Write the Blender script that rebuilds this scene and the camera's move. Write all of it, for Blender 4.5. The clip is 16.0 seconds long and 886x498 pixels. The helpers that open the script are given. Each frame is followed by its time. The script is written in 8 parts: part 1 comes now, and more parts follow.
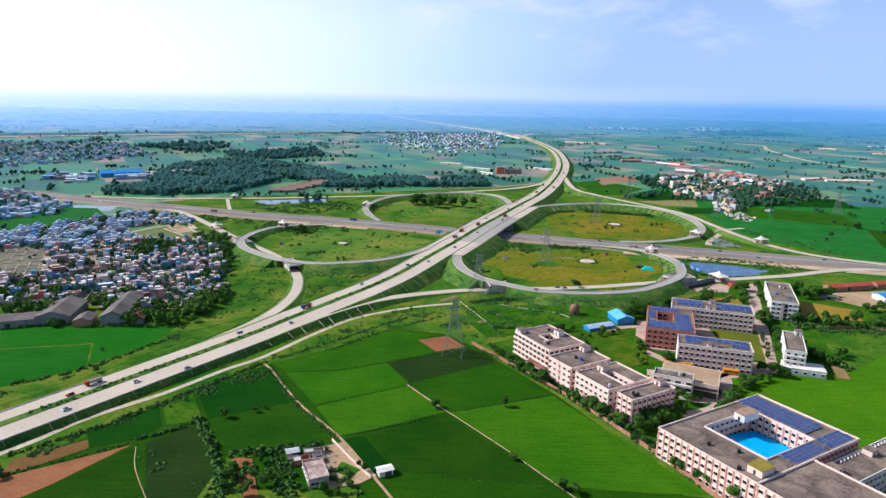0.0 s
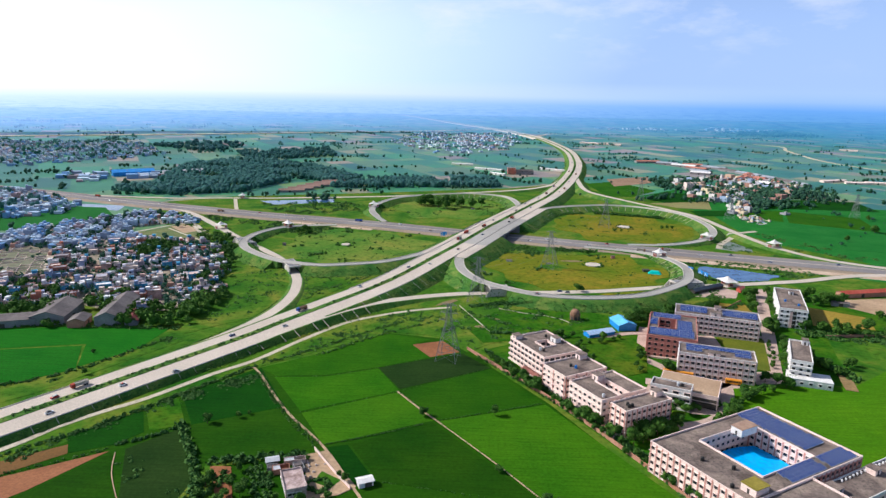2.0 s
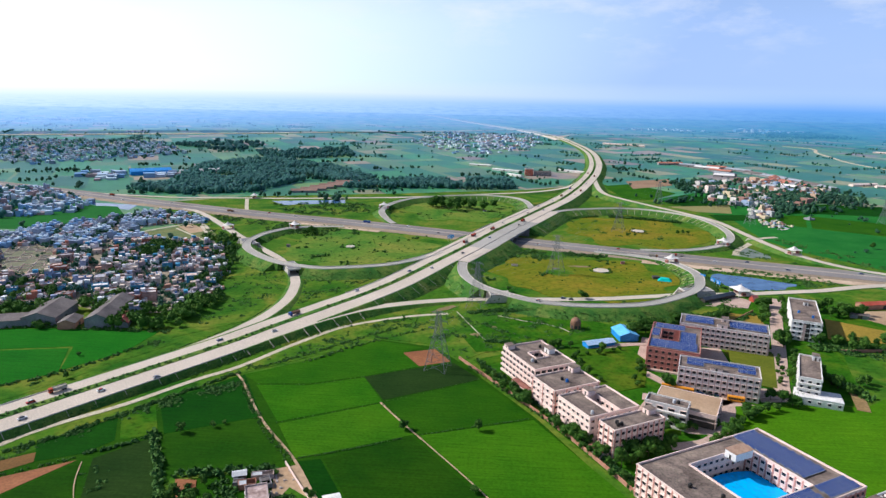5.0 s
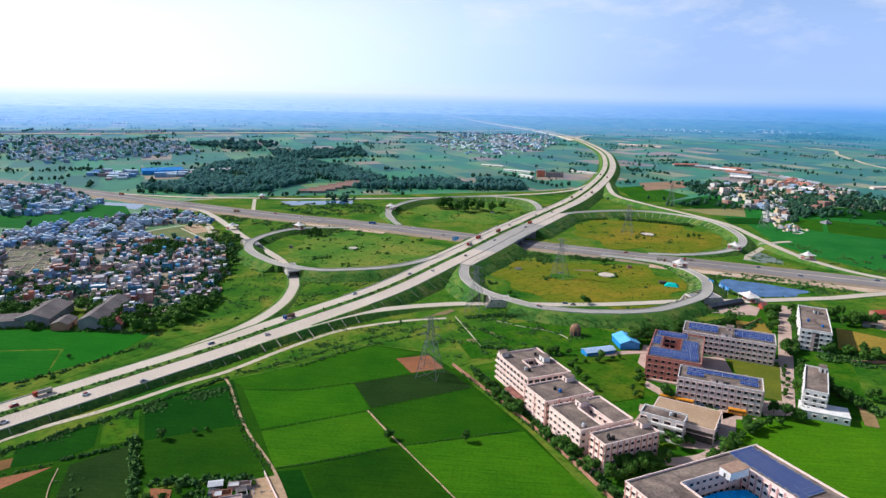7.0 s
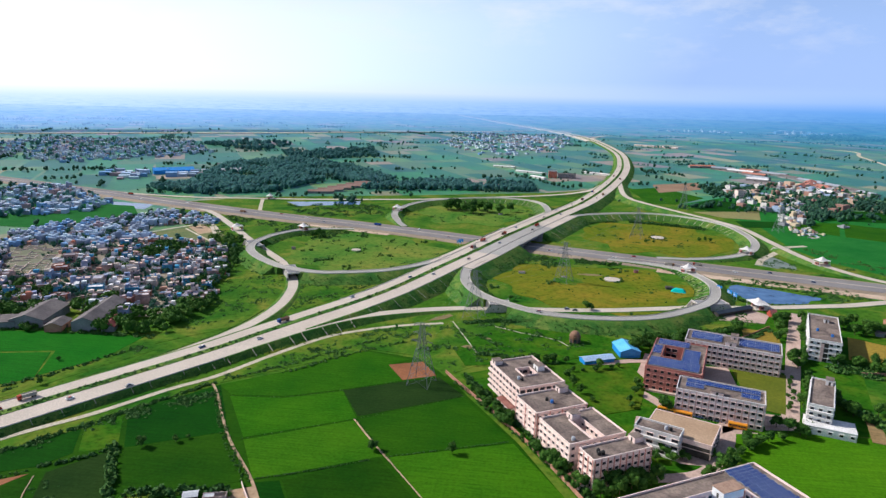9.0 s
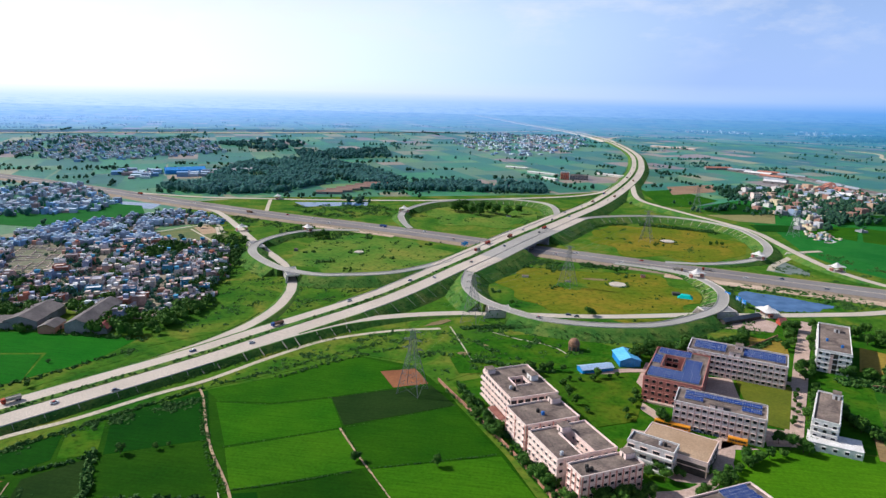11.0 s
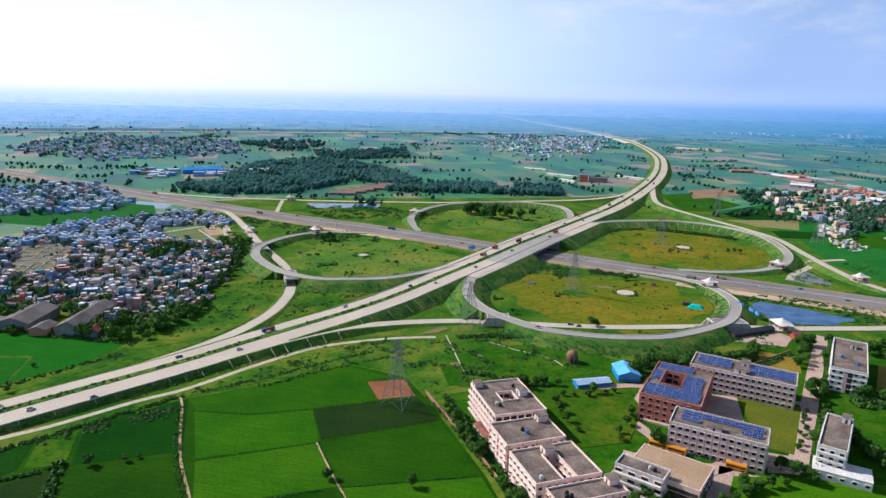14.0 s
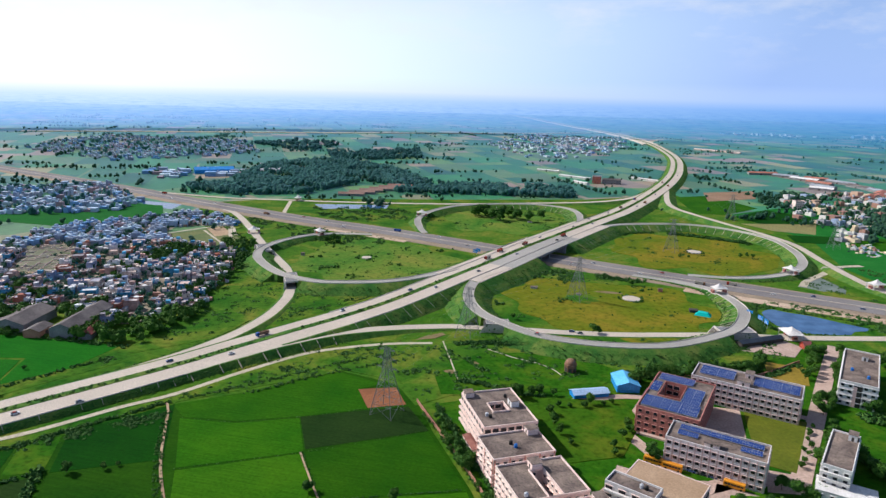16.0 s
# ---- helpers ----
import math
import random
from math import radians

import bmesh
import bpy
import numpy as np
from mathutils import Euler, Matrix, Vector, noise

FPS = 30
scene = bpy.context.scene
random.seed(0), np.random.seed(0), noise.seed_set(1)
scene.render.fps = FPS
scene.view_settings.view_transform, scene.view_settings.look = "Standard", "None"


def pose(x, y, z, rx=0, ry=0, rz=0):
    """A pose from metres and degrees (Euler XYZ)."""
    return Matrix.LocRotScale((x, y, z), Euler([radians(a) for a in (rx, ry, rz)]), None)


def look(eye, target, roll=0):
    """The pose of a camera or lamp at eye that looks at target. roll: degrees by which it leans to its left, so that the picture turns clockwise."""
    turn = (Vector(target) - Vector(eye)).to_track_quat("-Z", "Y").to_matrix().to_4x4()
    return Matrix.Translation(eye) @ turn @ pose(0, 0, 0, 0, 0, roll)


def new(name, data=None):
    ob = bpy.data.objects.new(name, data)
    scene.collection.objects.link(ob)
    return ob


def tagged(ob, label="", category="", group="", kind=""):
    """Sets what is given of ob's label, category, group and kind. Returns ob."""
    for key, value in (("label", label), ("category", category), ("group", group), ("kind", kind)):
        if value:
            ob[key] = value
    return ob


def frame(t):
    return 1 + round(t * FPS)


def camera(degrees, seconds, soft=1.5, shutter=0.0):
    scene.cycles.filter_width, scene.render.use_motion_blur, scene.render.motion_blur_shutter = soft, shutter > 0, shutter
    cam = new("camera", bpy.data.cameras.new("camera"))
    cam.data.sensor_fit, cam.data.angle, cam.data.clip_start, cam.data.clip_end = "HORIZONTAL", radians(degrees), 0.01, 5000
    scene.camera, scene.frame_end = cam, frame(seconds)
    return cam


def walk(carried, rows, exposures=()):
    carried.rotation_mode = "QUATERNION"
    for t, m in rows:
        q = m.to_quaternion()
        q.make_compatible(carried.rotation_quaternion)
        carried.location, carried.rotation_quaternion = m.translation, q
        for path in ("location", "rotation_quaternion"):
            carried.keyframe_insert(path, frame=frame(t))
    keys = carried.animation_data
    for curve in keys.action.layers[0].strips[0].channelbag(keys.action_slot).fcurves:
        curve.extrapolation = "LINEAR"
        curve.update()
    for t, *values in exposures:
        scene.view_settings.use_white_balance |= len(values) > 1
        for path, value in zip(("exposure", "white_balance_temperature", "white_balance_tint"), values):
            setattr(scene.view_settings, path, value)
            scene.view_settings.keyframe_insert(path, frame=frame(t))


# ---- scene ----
# ---- camera ----
SECONDS = 16.0
cam = camera(68.82, SECONDS, soft=1.4)


def glide(t):
    """The camera's pose: a steady drift ahead and to the right, turning slowly left."""
    s = t / SECONDS
    x = 109.36 * s - 7.77 * s * s - 2.74 * s ** 3
    y = 69.50 * s + 24.02 * s * s - 7.51 * s ** 3
    z = 155.0 + 1.63 * s + 2.76 * s * s
    yaw = math.degrees(0.2168 * s - 0.0011 * s * s + 0.0031 * s ** 3)
    down = 13.43 + 0.25 * s
    roll = 1.07 + 0.43 * s
    return pose(x, y, z, 0, 0, yaw) @ pose(0, 0, 0, 90 - down) @ pose(0, 0, 0, 0, 0, roll)


walk(cam, [(t, glide(t)) for t in range(17)], exposures=[(0.0, 0.07, 5780.0, 11.5), (16.0, -0.08, 5780.0, 11.5)])

# ---- world, sun ----
SUN_AZ, SUN_EL = 168.0, 38.0  # degrees: the sun's bearing from +x, counterclockwise, and its height
world = bpy.data.worlds.new("sky")
scene.world = world
world.use_nodes = True
wn, wl = world.node_tree.nodes, world.node_tree.links
sky = wn.new("ShaderNodeTexSky")
sky.sky_type = 'NISHITA'
sky.sun_disc = False
sky.sun_elevation = radians(SUN_EL)
sky.sun_rotation = radians(90 - SUN_AZ)
sky.air_density, sky.dust_density, sky.ozone_density = 1.0, 1.2, 2.0
sun_way = Vector((math.cos(radians(SUN_AZ)) * math.cos(radians(SUN_EL)), math.sin(radians(SUN_AZ)) * math.cos(radians(SUN_EL)), math.sin(radians(SUN_EL))))


def world_ramp(source, stops):
    r = wn.new("ShaderNodeValToRGB")
    e = r.color_ramp.elements
    while len(e) < len(stops):
        e.new(0.5)
    for k, (at, c) in zip(e, stops):
        k.position, k.color = at, (*c, 1)
    wl.new(source, r.inputs[0])
    return r.outputs[0]


clear_sky = wn["Background"]
clear_sky.inputs[1].default_value = 0.09
wl.new(sky.outputs[0], clear_sky.inputs[0])
sky_dir = wn.new("ShaderNodeTexCoord").outputs["Generated"]
up = wn.new("ShaderNodeSeparateXYZ")
wl.new(sky_dir, up.inputs[0])
toward = wn.new("ShaderNodeVectorMath")  # nearness to the sun
toward.operation = 'DOT_PRODUCT'
toward.inputs[1].default_value = sun_way
wl.new(sky_dir, toward.inputs[0])
# low haze: white towards the sun, pale blue away from it
haze = wn.new("ShaderNodeBackground")
wl.new(world_ramp(toward.outputs["Value"], [(0.0, (0.36, 0.49, 0.77)), (0.20, (0.55, 0.68, 0.92)), (0.42, (0.82, 0.90, 0.98)), (0.60, (1.0, 1.0, 1.0))]), haze.inputs[0])
haze.inputs[1].default_value = 1.25
thick = world_ramp(up.outputs["Z"], [(0.0, (0.97,) * 3), (0.10, (0.80,) * 3), (0.20, (0.45,) * 3), (0.38, (0.0,) * 3)])
veil = wn.new("ShaderNodeMixShader")
wl.new(thick, veil.inputs[0])
wl.new(clear_sky.outputs[0], veil.inputs[1])
wl.new(haze.outputs[0], veil.inputs[2])
# thin fair-weather clouds
flat = wn.new("ShaderNodeMapping")
flat.inputs["Scale"].default_value = (6.0, 6.0, 17.0)
wl.new(sky_dir, flat.inputs[0])
puffs = wn.new("ShaderNodeTexNoise")
puffs.inputs["Scale"].default_value, puffs.inputs["Detail"].default_value, puffs.inputs["Roughness"].default_value = 1.3, 7.0, 0.6
wl.new(flat.outputs[0], puffs.inputs["Vector"])
high = world_ramp(up.outputs["Z"], [(0.03, (0.0,) * 3), (0.10, (1.0,) * 3)])  # none low over the horizon
wisps = wn.new("ShaderNodeMath")
wisps.operation = 'MULTIPLY'
wl.new(world_ramp(puffs.outputs[0], [(0.50, (0.0,) * 3), (0.78, (0.55,) * 3)]), wisps.inputs[0])
wl.new(high, wisps.inputs[1])
cover = wisps.outputs[0]
cloud = wn.new("ShaderNodeBackground")
cloud.inputs[0].default_value, cloud.inputs[1].default_value = (1.0, 0.97, 0.93, 1), 0.95
both = wn.new("ShaderNodeMixShader")
wl.new(cover, both.inputs[0])
wl.new(veil.outputs[0], both.inputs[1])
wl.new(cloud.outputs[0], both.inputs[2])
wl.new(both.outputs[0], wn["World Output"].inputs[0])

sun = new("sun", bpy.data.lights.new("sun", 'SUN'))
sun.data.energy, sun.data.angle, sun.data.color = 5.2, radians(0.6), (1.0, 0.91, 0.77)
sun.matrix_world = look((0, 0, 400), Vector((0, 0, 400)) - sun_way)

# ---- materials ----


def material(name, rough=0.8, spec=0.3, metal=0.0, sheen=0.0):
    m = bpy.data.materials.new(name)
    m.use_nodes = True
    b = m.node_tree.nodes["Principled BSDF"]
    b.inputs["Roughness"].default_value = rough
    b.inputs["Specular IOR Level"].default_value = spec
    b.inputs["Metallic"].default_value = metal
    # blue-tinted sheen takes the place of distance haze wherever it has weight
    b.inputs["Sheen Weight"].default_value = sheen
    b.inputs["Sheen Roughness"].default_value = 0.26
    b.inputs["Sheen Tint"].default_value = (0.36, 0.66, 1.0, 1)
    return m, m.node_tree.nodes, m.node_tree.links, b


def noise_node(n, l, scale, detail=4.0, rough=0.55, coords='Object', warp=0.0):
    tc = n.new("ShaderNodeTexCoord")
    t = n.new("ShaderNodeTexNoise")
    t.inputs["Scale"].default_value, t.inputs["Detail"].default_value, t.inputs["Roughness"].default_value = scale, detail, rough
    t.inputs["Distortion"].default_value = warp
    l.new(tc.outputs[coords], t.inputs["Vector"])
    return t


def ramp(n, l, source, stops):
    r = n.new("ShaderNodeValToRGB")
    e = r.color_ramp.elements
    while len(e) < len(stops):
        e.new(0.5)
    for k, (at, c) in zip(e, stops):
        k.position, k.color = at, (*c, 1)
    l.new(source, r.inputs[0])
    return r


def mix(n, l, a, b, fac, kind='MIX'):
    m = n.new("ShaderNodeMix")
    m.data_type, m.blend_type = 'RGBA', kind
    for sock, v in ((m.inputs[0], fac), (m.inputs[6], a), (m.inputs[7], b)):
        if hasattr(v, "links") or hasattr(v, "is_linked"):
            l.new(v, sock)
        elif isinstance(v, (int, float)):
            sock.default_value = v
        else:
            sock.default_value = (*v, 1)
    return m.outputs[2]


def mottled(name, dark, light, scale, fine=None, rough=0.85, spec=0.25, sheen=0.0, bump=0.0, vary=0.0, metal=0.0):
    """A surface with two sizes of mottling; vary: how far each object's own tone differs."""
    m, n, l, b = material(name, rough, spec, metal, sheen)
    big = noise_node(n, l, scale, 5.0, 0.6)
    c = ramp(n, l, big.outputs[0], [(0.32, dark), (0.68, light)]).outputs[0]
    small = noise_node(n, l, fine or scale * 9, 3.0)
    grain = ramp(n, l, small.outputs[0], [(0.25, (0.72, 0.72, 0.72)), (0.75, (1.18, 1.18, 1.18))]).outputs[0]
    c = mix(n, l, c, grain, 1.0, 'MULTIPLY')
    if vary:
        info = n.new("ShaderNodeObjectInfo")
        tone = ramp(n, l, info.outputs["Random"], [(0.0, (1 - vary,) * 3), (1.0, (1 + vary,) * 3)]).outputs[0]
        c = mix(n, l, c, tone, 1.0, 'MULTIPLY')
    l.new(c, b.inputs["Base Color"])
    if bump:
        bp = n.new("ShaderNodeBump")
        bp.inputs["Strength"].default_value, bp.inputs["Distance"].default_value = bump, 0.3
        l.new(small.outputs[0], bp.inputs["Height"])
        l.new(bp.outputs[0], b.inputs["Normal"])
    return m


def palette(name, colours, rough=0.85, spec=0.2, dirt=0.35, scale=0.35):
    """Paint whose colour is picked for each object out of a palette, with dirt on it."""
    m, n, l, b = material(name, rough, spec)
    info = n.new("ShaderNodeObjectInfo")
    k = len(colours)
    r = ramp(n, l, info.outputs["Random"], [(i / k, c) for i, c in enumerate(colours)])
    r.color_ramp.interpolation = 'CONSTANT'
    d = noise_node(n, l, scale, 5.0, 0.65)
    grime = ramp(n, l, d.outputs[0], [(0.3, (1 - dirt,) * 3), (0.62, (1.05,) * 3)]).outputs[0]
    l.new(mix(n, l, r.outputs[0], grime, 1.0, 'MULTIPLY'), b.inputs["Base Color"])
    return m


HAZE_SHEEN = 0.46  # strength of the blue sheen that stands in for haze on far fields
SOIL = mottled("soil", (0.22, 0.080, 0.030), (0.32, 0.125, 0.050), 0.06, 0.9, bump=0.3)


def crop(name, dark, light, vary=0.2, turn=0.55, sheen=0.0, island=False, haze_gloss=False):
    """A standing crop: blotches, faint drill rows and thin patches; the last flag adds low-angle gloss standing in for
    haze.
    """
    m, n, l, b = material(name, 0.6 if haze_gloss else 1.0, 0.22 if haze_gloss else 0.05, 0.0, sheen)
    big = noise_node(n, l, 0.03, 5.0, 0.6)
    c = ramp(n, l, big.outputs[0], [(0.30, dark), (0.70, light)]).outputs[0]
    tc = n.new("ShaderNodeTexCoord")
    mp = n.new("ShaderNodeMapping")
    mp.inputs["Rotation"].default_value = (0, 0, turn)
    mp.inputs["Scale"].default_value = (0.05, 0.9, 1.0)
    l.new(tc.outputs["Object"], mp.inputs["Vector"])
    rows = n.new("ShaderNodeTexNoise")
    rows.inputs["Scale"].default_value, rows.inputs["Detail"].default_value = 1.0, 4.0
    l.new(mp.outputs[0], rows.inputs["Vector"])
    c = mix(n, l, c, ramp(n, l, rows.outputs[0], [(0.30, (0.82, 0.84, 0.86)), (0.70, (1.17, 1.14, 1.10))]).outputs[0], 1.0, 'MULTIPLY')
    fine = noise_node(n, l, 0.7, 4.0, 0.65)
    c = mix(n, l, c, ramp(n, l, fine.outputs[0], [(0.30, (0.76, 0.78, 0.7)), (0.70, (1.20, 1.18, 1.15))]).outputs[0], 1.0, 'MULTIPLY')
    own = n.new("ShaderNodeNewGeometry").outputs["Random Per Island"] if island else n.new("ShaderNodeObjectInfo").outputs["Random"]
    c = mix(n, l, c, ramp(n, l, own, [(0.0, (1 - vary, 1 - vary, 1)), (1.0, (1 + vary, 1 + vary, 1))]).outputs[0], 1.0, 'MULTIPLY')
    l.new(c, b.inputs["Base Color"])
    bp = n.new("ShaderNodeBump")
    bp.inputs["Strength"].default_value, bp.inputs["Distance"].default_value = (0.05 if haze_gloss else 0.5), 0.3
    l.new(fine.outputs[0], bp.inputs["Height"])
    l.new(bp.outputs[0], b.inputs["Normal"])
    return m


def grassy(name, low, mid, high, scale, patch, bump=0.6):
    """Rough grass: broad drifts of three colours, with clumps on top."""
    m, n, l, b = material(name, 1.0, 0.05)
    big = noise_node(n, l, scale, 6.0, 0.62, warp=0.6)
    c = ramp(n, l, big.outputs[0], [(0.34, low), (0.50, mid), (0.66, high)]).outputs[0]
    clump = noise_node(n, l, patch, 5.0, 0.65)
    c = mix(n, l, c, ramp(n, l, clump.outputs[0], [(0.30, (0.50, 0.55, 0.5)), (0.48, (1.0, 1.0, 1.0)), (0.72, (1.30, 1.22, 1.2))]).outputs[0], 1.0, 'MULTIPLY')
    l.new(c, b.inputs["Base Color"])
    bp = n.new("ShaderNodeBump")
    bp.inputs["Strength"].default_value, bp.inputs["Distance"].default_value = bump, 0.5
    l.new(clump.outputs[0], bp.inputs["Height"])
    l.new(bp.outputs[0], b.inputs["Normal"])
    return m


CROP = crop("paddy", (0.013, 0.080, 0.0008), (0.034, 0.118, 0.0012), 0.2)
CROP_LIME = crop("ripening_paddy", (0.026, 0.108, 0.0016), (0.050, 0.148, 0.0022), 0.15)
CROP_BRIGHT = crop("bright_paddy", (0.042, 0.140, 0.0016), (0.068, 0.180, 0.0022), 0.08, 0.2)
CROP_DARK = crop("dark_crop", (0.003, 0.040, 0.0012), (0.008, 0.060, 0.0016), 0.15)
CROP_DEEP = crop("deep_green_paddy", (0.009, 0.052, 0.0008), (0.022, 0.076, 0.0012), 0.12)
CROP_EMERALD = crop("emerald_paddy", (0.012, 0.125, 0.018), (0.026, 0.160, 0.026), 0.12)
CROP_FRESH = crop("fresh_paddy", (0.008, 0.108, 0.004), (0.018, 0.140, 0.006), 0.12)
CROP_OLD = crop("stubble_crop", (0.011, 0.036, 0.005), (0.024, 0.054, 0.009), 0.1)
VERGE = grassy("verge_grass", (0.022, 0.100, 0.006), (0.064, 0.150, 0.010), (0.160, 0.180, 0.024), 0.028, 0.26, 0.9)
INFIELD = grassy("infield_grass", (0.085, 0.142, 0.006), (0.140, 0.155, 0.009), (0.230, 0.172, 0.017), 0.016, 0.22, 0.8)
SLOPE = grassy("slope_grass", (0.036, 0.125, 0.024), (0.078, 0.170, 0.030), (0.155, 0.205, 0.046), 0.06, 0.40, 0.6)
CONCRETE = mottled("road_concrete", (0.52, 0.44, 0.36), (0.62, 0.53, 0.44), 0.02, 1.3, rough=0.8, spec=0.2)
RAMP_GREY = mottled("ramp_concrete", (0.32, 0.30, 0.27), (0.44, 0.41, 0.37), 0.02, 1.3, rough=0.8, spec=0.2)
ASPHALT = mottled("road_asphalt", (0.19, 0.17, 0.17), (0.26, 0.24, 0.23), 0.02, 1.3, rough=0.8, spec=0.2)
DUST = mottled("dusty_verge", (0.36, 0.24, 0.14), (0.50, 0.35, 0.22), 0.05, 0.5)
RAW_DIRT = mottled("bare_brown_dirt", (0.44, 0.30, 0.20), (0.64, 0.49, 0.36), 0.05, 0.6)
SHOULDER = mottled("gritty_shoulder", (0.25, 0.19, 0.13), (0.38, 0.29, 0.20), 0.03, 0.5)
TRACK = mottled("pale_track", (0.46, 0.39, 0.28), (0.60, 0.53, 0.41), 0.06, 0.6)
ROOF = grassy("roof_screed", (0.11, 0.086, 0.075), (0.19, 0.15, 0.13), (0.28, 0.22, 0.18), 0.12, 0.9, 0.1)
STUCCO = mottled("cream_stucco", (0.77, 0.58, 0.51), (0.89, 0.72, 0.65), 0.2, 2.0)
GREY_CREAM = mottled("grey_cream_paint", (0.64, 0.58, 0.56), (0.78, 0.72, 0.70), 0.2, 2.0)
PINK = mottled("pink_stucco", (0.58, 0.27, 0.22), (0.68, 0.35, 0.29), 0.2, 2.0)
WHITE = mottled("white_paint", (0.68, 0.65, 0.62), (0.82, 0.79, 0.76), 0.2, 2.0)
ROSE = mottled("rose_plaster", (0.56, 0.40, 0.37), (0.68, 0.50, 0.46), 0.2, 2.0)
BRICK_RED = mottled("red_brick_wall", (0.42, 0.155, 0.125), (0.56, 0.245, 0.20), 0.3, 3.0)

# ---- mesh helpers ----


def link_mesh(name, verts, faces, mats, slots=None, smooth=False):
    me = bpy.data.meshes.new(name)
    me.from_pydata([tuple(v) for v in verts], [], [tuple(f) for f in faces])
    for m in (mats if isinstance(mats, (list, tuple)) else [mats]):
        me.materials.append(m)
    if slots is not None:
        me.polygons.foreach_set("material_index", np.asarray(slots, dtype=np.int32))
    if smooth:
        me.polygons.foreach_set("use_smooth", np.ones(len(faces), dtype=bool))
    me.update()
    return new(name, me)


class Solid:
    """Boxes and prisms gathered into one mesh."""

    def __init__(self):
        self.v, self.f, self.s = [], [], []

    def box(self, x0, x1, y0, y1, z0, z1, slot=0):
        k = len(self.v)
        self.v += [(x, y, z) for z in (z0, z1) for x, y in ((x0, y0), (x1, y0), (x1, y1), (x0, y1))]
        self.f += [(k + 3, k + 2, k + 1, k), (k + 4, k + 5, k + 6, k + 7)] + [(k + i, k + (i + 1) % 4, k + 4 + (i + 1) % 4, k + 4 + i) for i in range(4)]
        self.s += [slot] * 6
        return self

    def prism(self, ring, z0, z1, slot=0, shrink=1.0):
        k, m = len(self.v), len(ring)
        cx, cy = sum(p[0] for p in ring) / m, sum(p[1] for p in ring) / m
        self.v += [(x, y, z0) for x, y in ring] + [(cx + (x - cx) * shrink, cy + (y - cy) * shrink, z1) for x, y in ring]
        self.f += [tuple(range(k + m - 1, k - 1, -1)), tuple(range(k + m, k + 2 * m))] + [(k + i, k + (i + 1) % m, k + m + (i + 1) % m, k + m + i) for i in range(m)]
        self.s += [slot] * (m + 2)
        return self

    def quad(self, a, b, c, d, slot=0):
        k = len(self.v)
        self.v += [a, b, c, d]
        self.f.append((k, k + 1, k + 2, k + 3))
        self.s.append(slot)
        return self

    def beam(self, a, b, r, slot=0):
        """A square bar from a to b."""
        a, b = Vector(a), Vector(b)
        w = (b - a).normalized()
        u = w.cross(Vector((0, 0, 1)) if abs(w.z) < 0.9 else Vector((1, 0, 0))).normalized() * r
        v = w.cross(u).normalized() * r
        k = len(self.v)
        self.v += [tuple(p + i * u + j * v) for p in (a, b) for i, j in ((-1, -1), (1, -1), (1, 1), (-1, 1))]
        self.f += [(k + 3, k + 2, k + 1, k), (k + 4, k + 5, k + 6, k + 7)] + [(k + i, k + (i + 1) % 4, k + 4 + (i + 1) % 4, k + 4 + i) for i in range(4)]
        self.s += [slot] * 6
        return self

    def make(self, name, mats, parent=None, label="", smooth=False):
        ob = link_mesh(name, self.v, self.f, mats, self.s, smooth)
        if parent is not None:
            ob.parent = parent
        return tagged(ob, label)

    def mesh(self, name, mats):
        me = bpy.data.meshes.new(name)
        me.from_pydata(self.v, [], self.f)
        for m in (mats if isinstance(mats, (list, tuple)) else [mats]):
            me.materials.append(m)
        me.polygons.foreach_set("material_index", np.asarray(self.s, dtype=np.int32))
        me.update()
        return me


def ring_of(cx, cy, r, n=12, ry=None, turn=0.0):
    return [(cx + r * math.cos(turn + 2 * math.pi * i / n), cy + (ry or r) * math.sin(turn + 2 * math.pi * i / n)) for i in range(n)]


def spline(points, step=8.0):
    """A smooth line through the points (Catmull-Rom), sampled about every step metres."""
    p = [np.array(q, float) for q in points]
    p = [2 * p[0] - p[1]] + p + [2 * p[-1] - p[-2]]
    out = []
    for a, b, c, d in zip(p, p[1:], p[2:], p[3:]):
        n = max(2, int(np.linalg.norm(c - b) / step))
        for i in range(n):
            t = i / n
            out.append(0.5 * (2 * b + (c - a) * t + (2 * a - 5 * b + 4 * c - d) * t * t + (3 * b - a - 3 * c + d) * t ** 3))
    out.append(p[-2])
    return np.array(out)


def sides(line):
    """Unit vectors to the left of a line."""
    d = np.gradient(line[:, :2], axis=0)
    d /= np.linalg.norm(d, axis=1)[:, None]
    return np.stack([-d[:, 1], d[:, 0]], -1)


def sweep(name, line, section, mats, slots=None, parent=None):
    """Sweeps an open section of (offset to the left, height) along the line."""
    left = sides(line)
    m, k = len(section), len(line)
    verts = [(p[0] + n[0] * o, p[1] + n[1] * o, (p[2] + z) if z > -90 else z + 100) for p, n in zip(line, left) for o, z in section]
    faces, sl = [], []
    for i in range(k - 1):
        for j in range(m - 1):
            faces.append((i * m + j, i * m + j + 1, (i + 1) * m + j + 1, (i + 1) * m + j))
            sl.append(slots[j] if slots else 0)
    ob = link_mesh(name, verts, faces, mats, sl)
    if parent is not None:
        ob.parent = parent
    return ob


def road(name, line, a, b, mat, thick=0.3, lift=0.0):
    """A slab of road between the offsets a and b (to the left) of the line."""
    return sweep(name, line, [(a, -thick), (a, lift), (b, lift), (b, -thick)][::-1], mat)


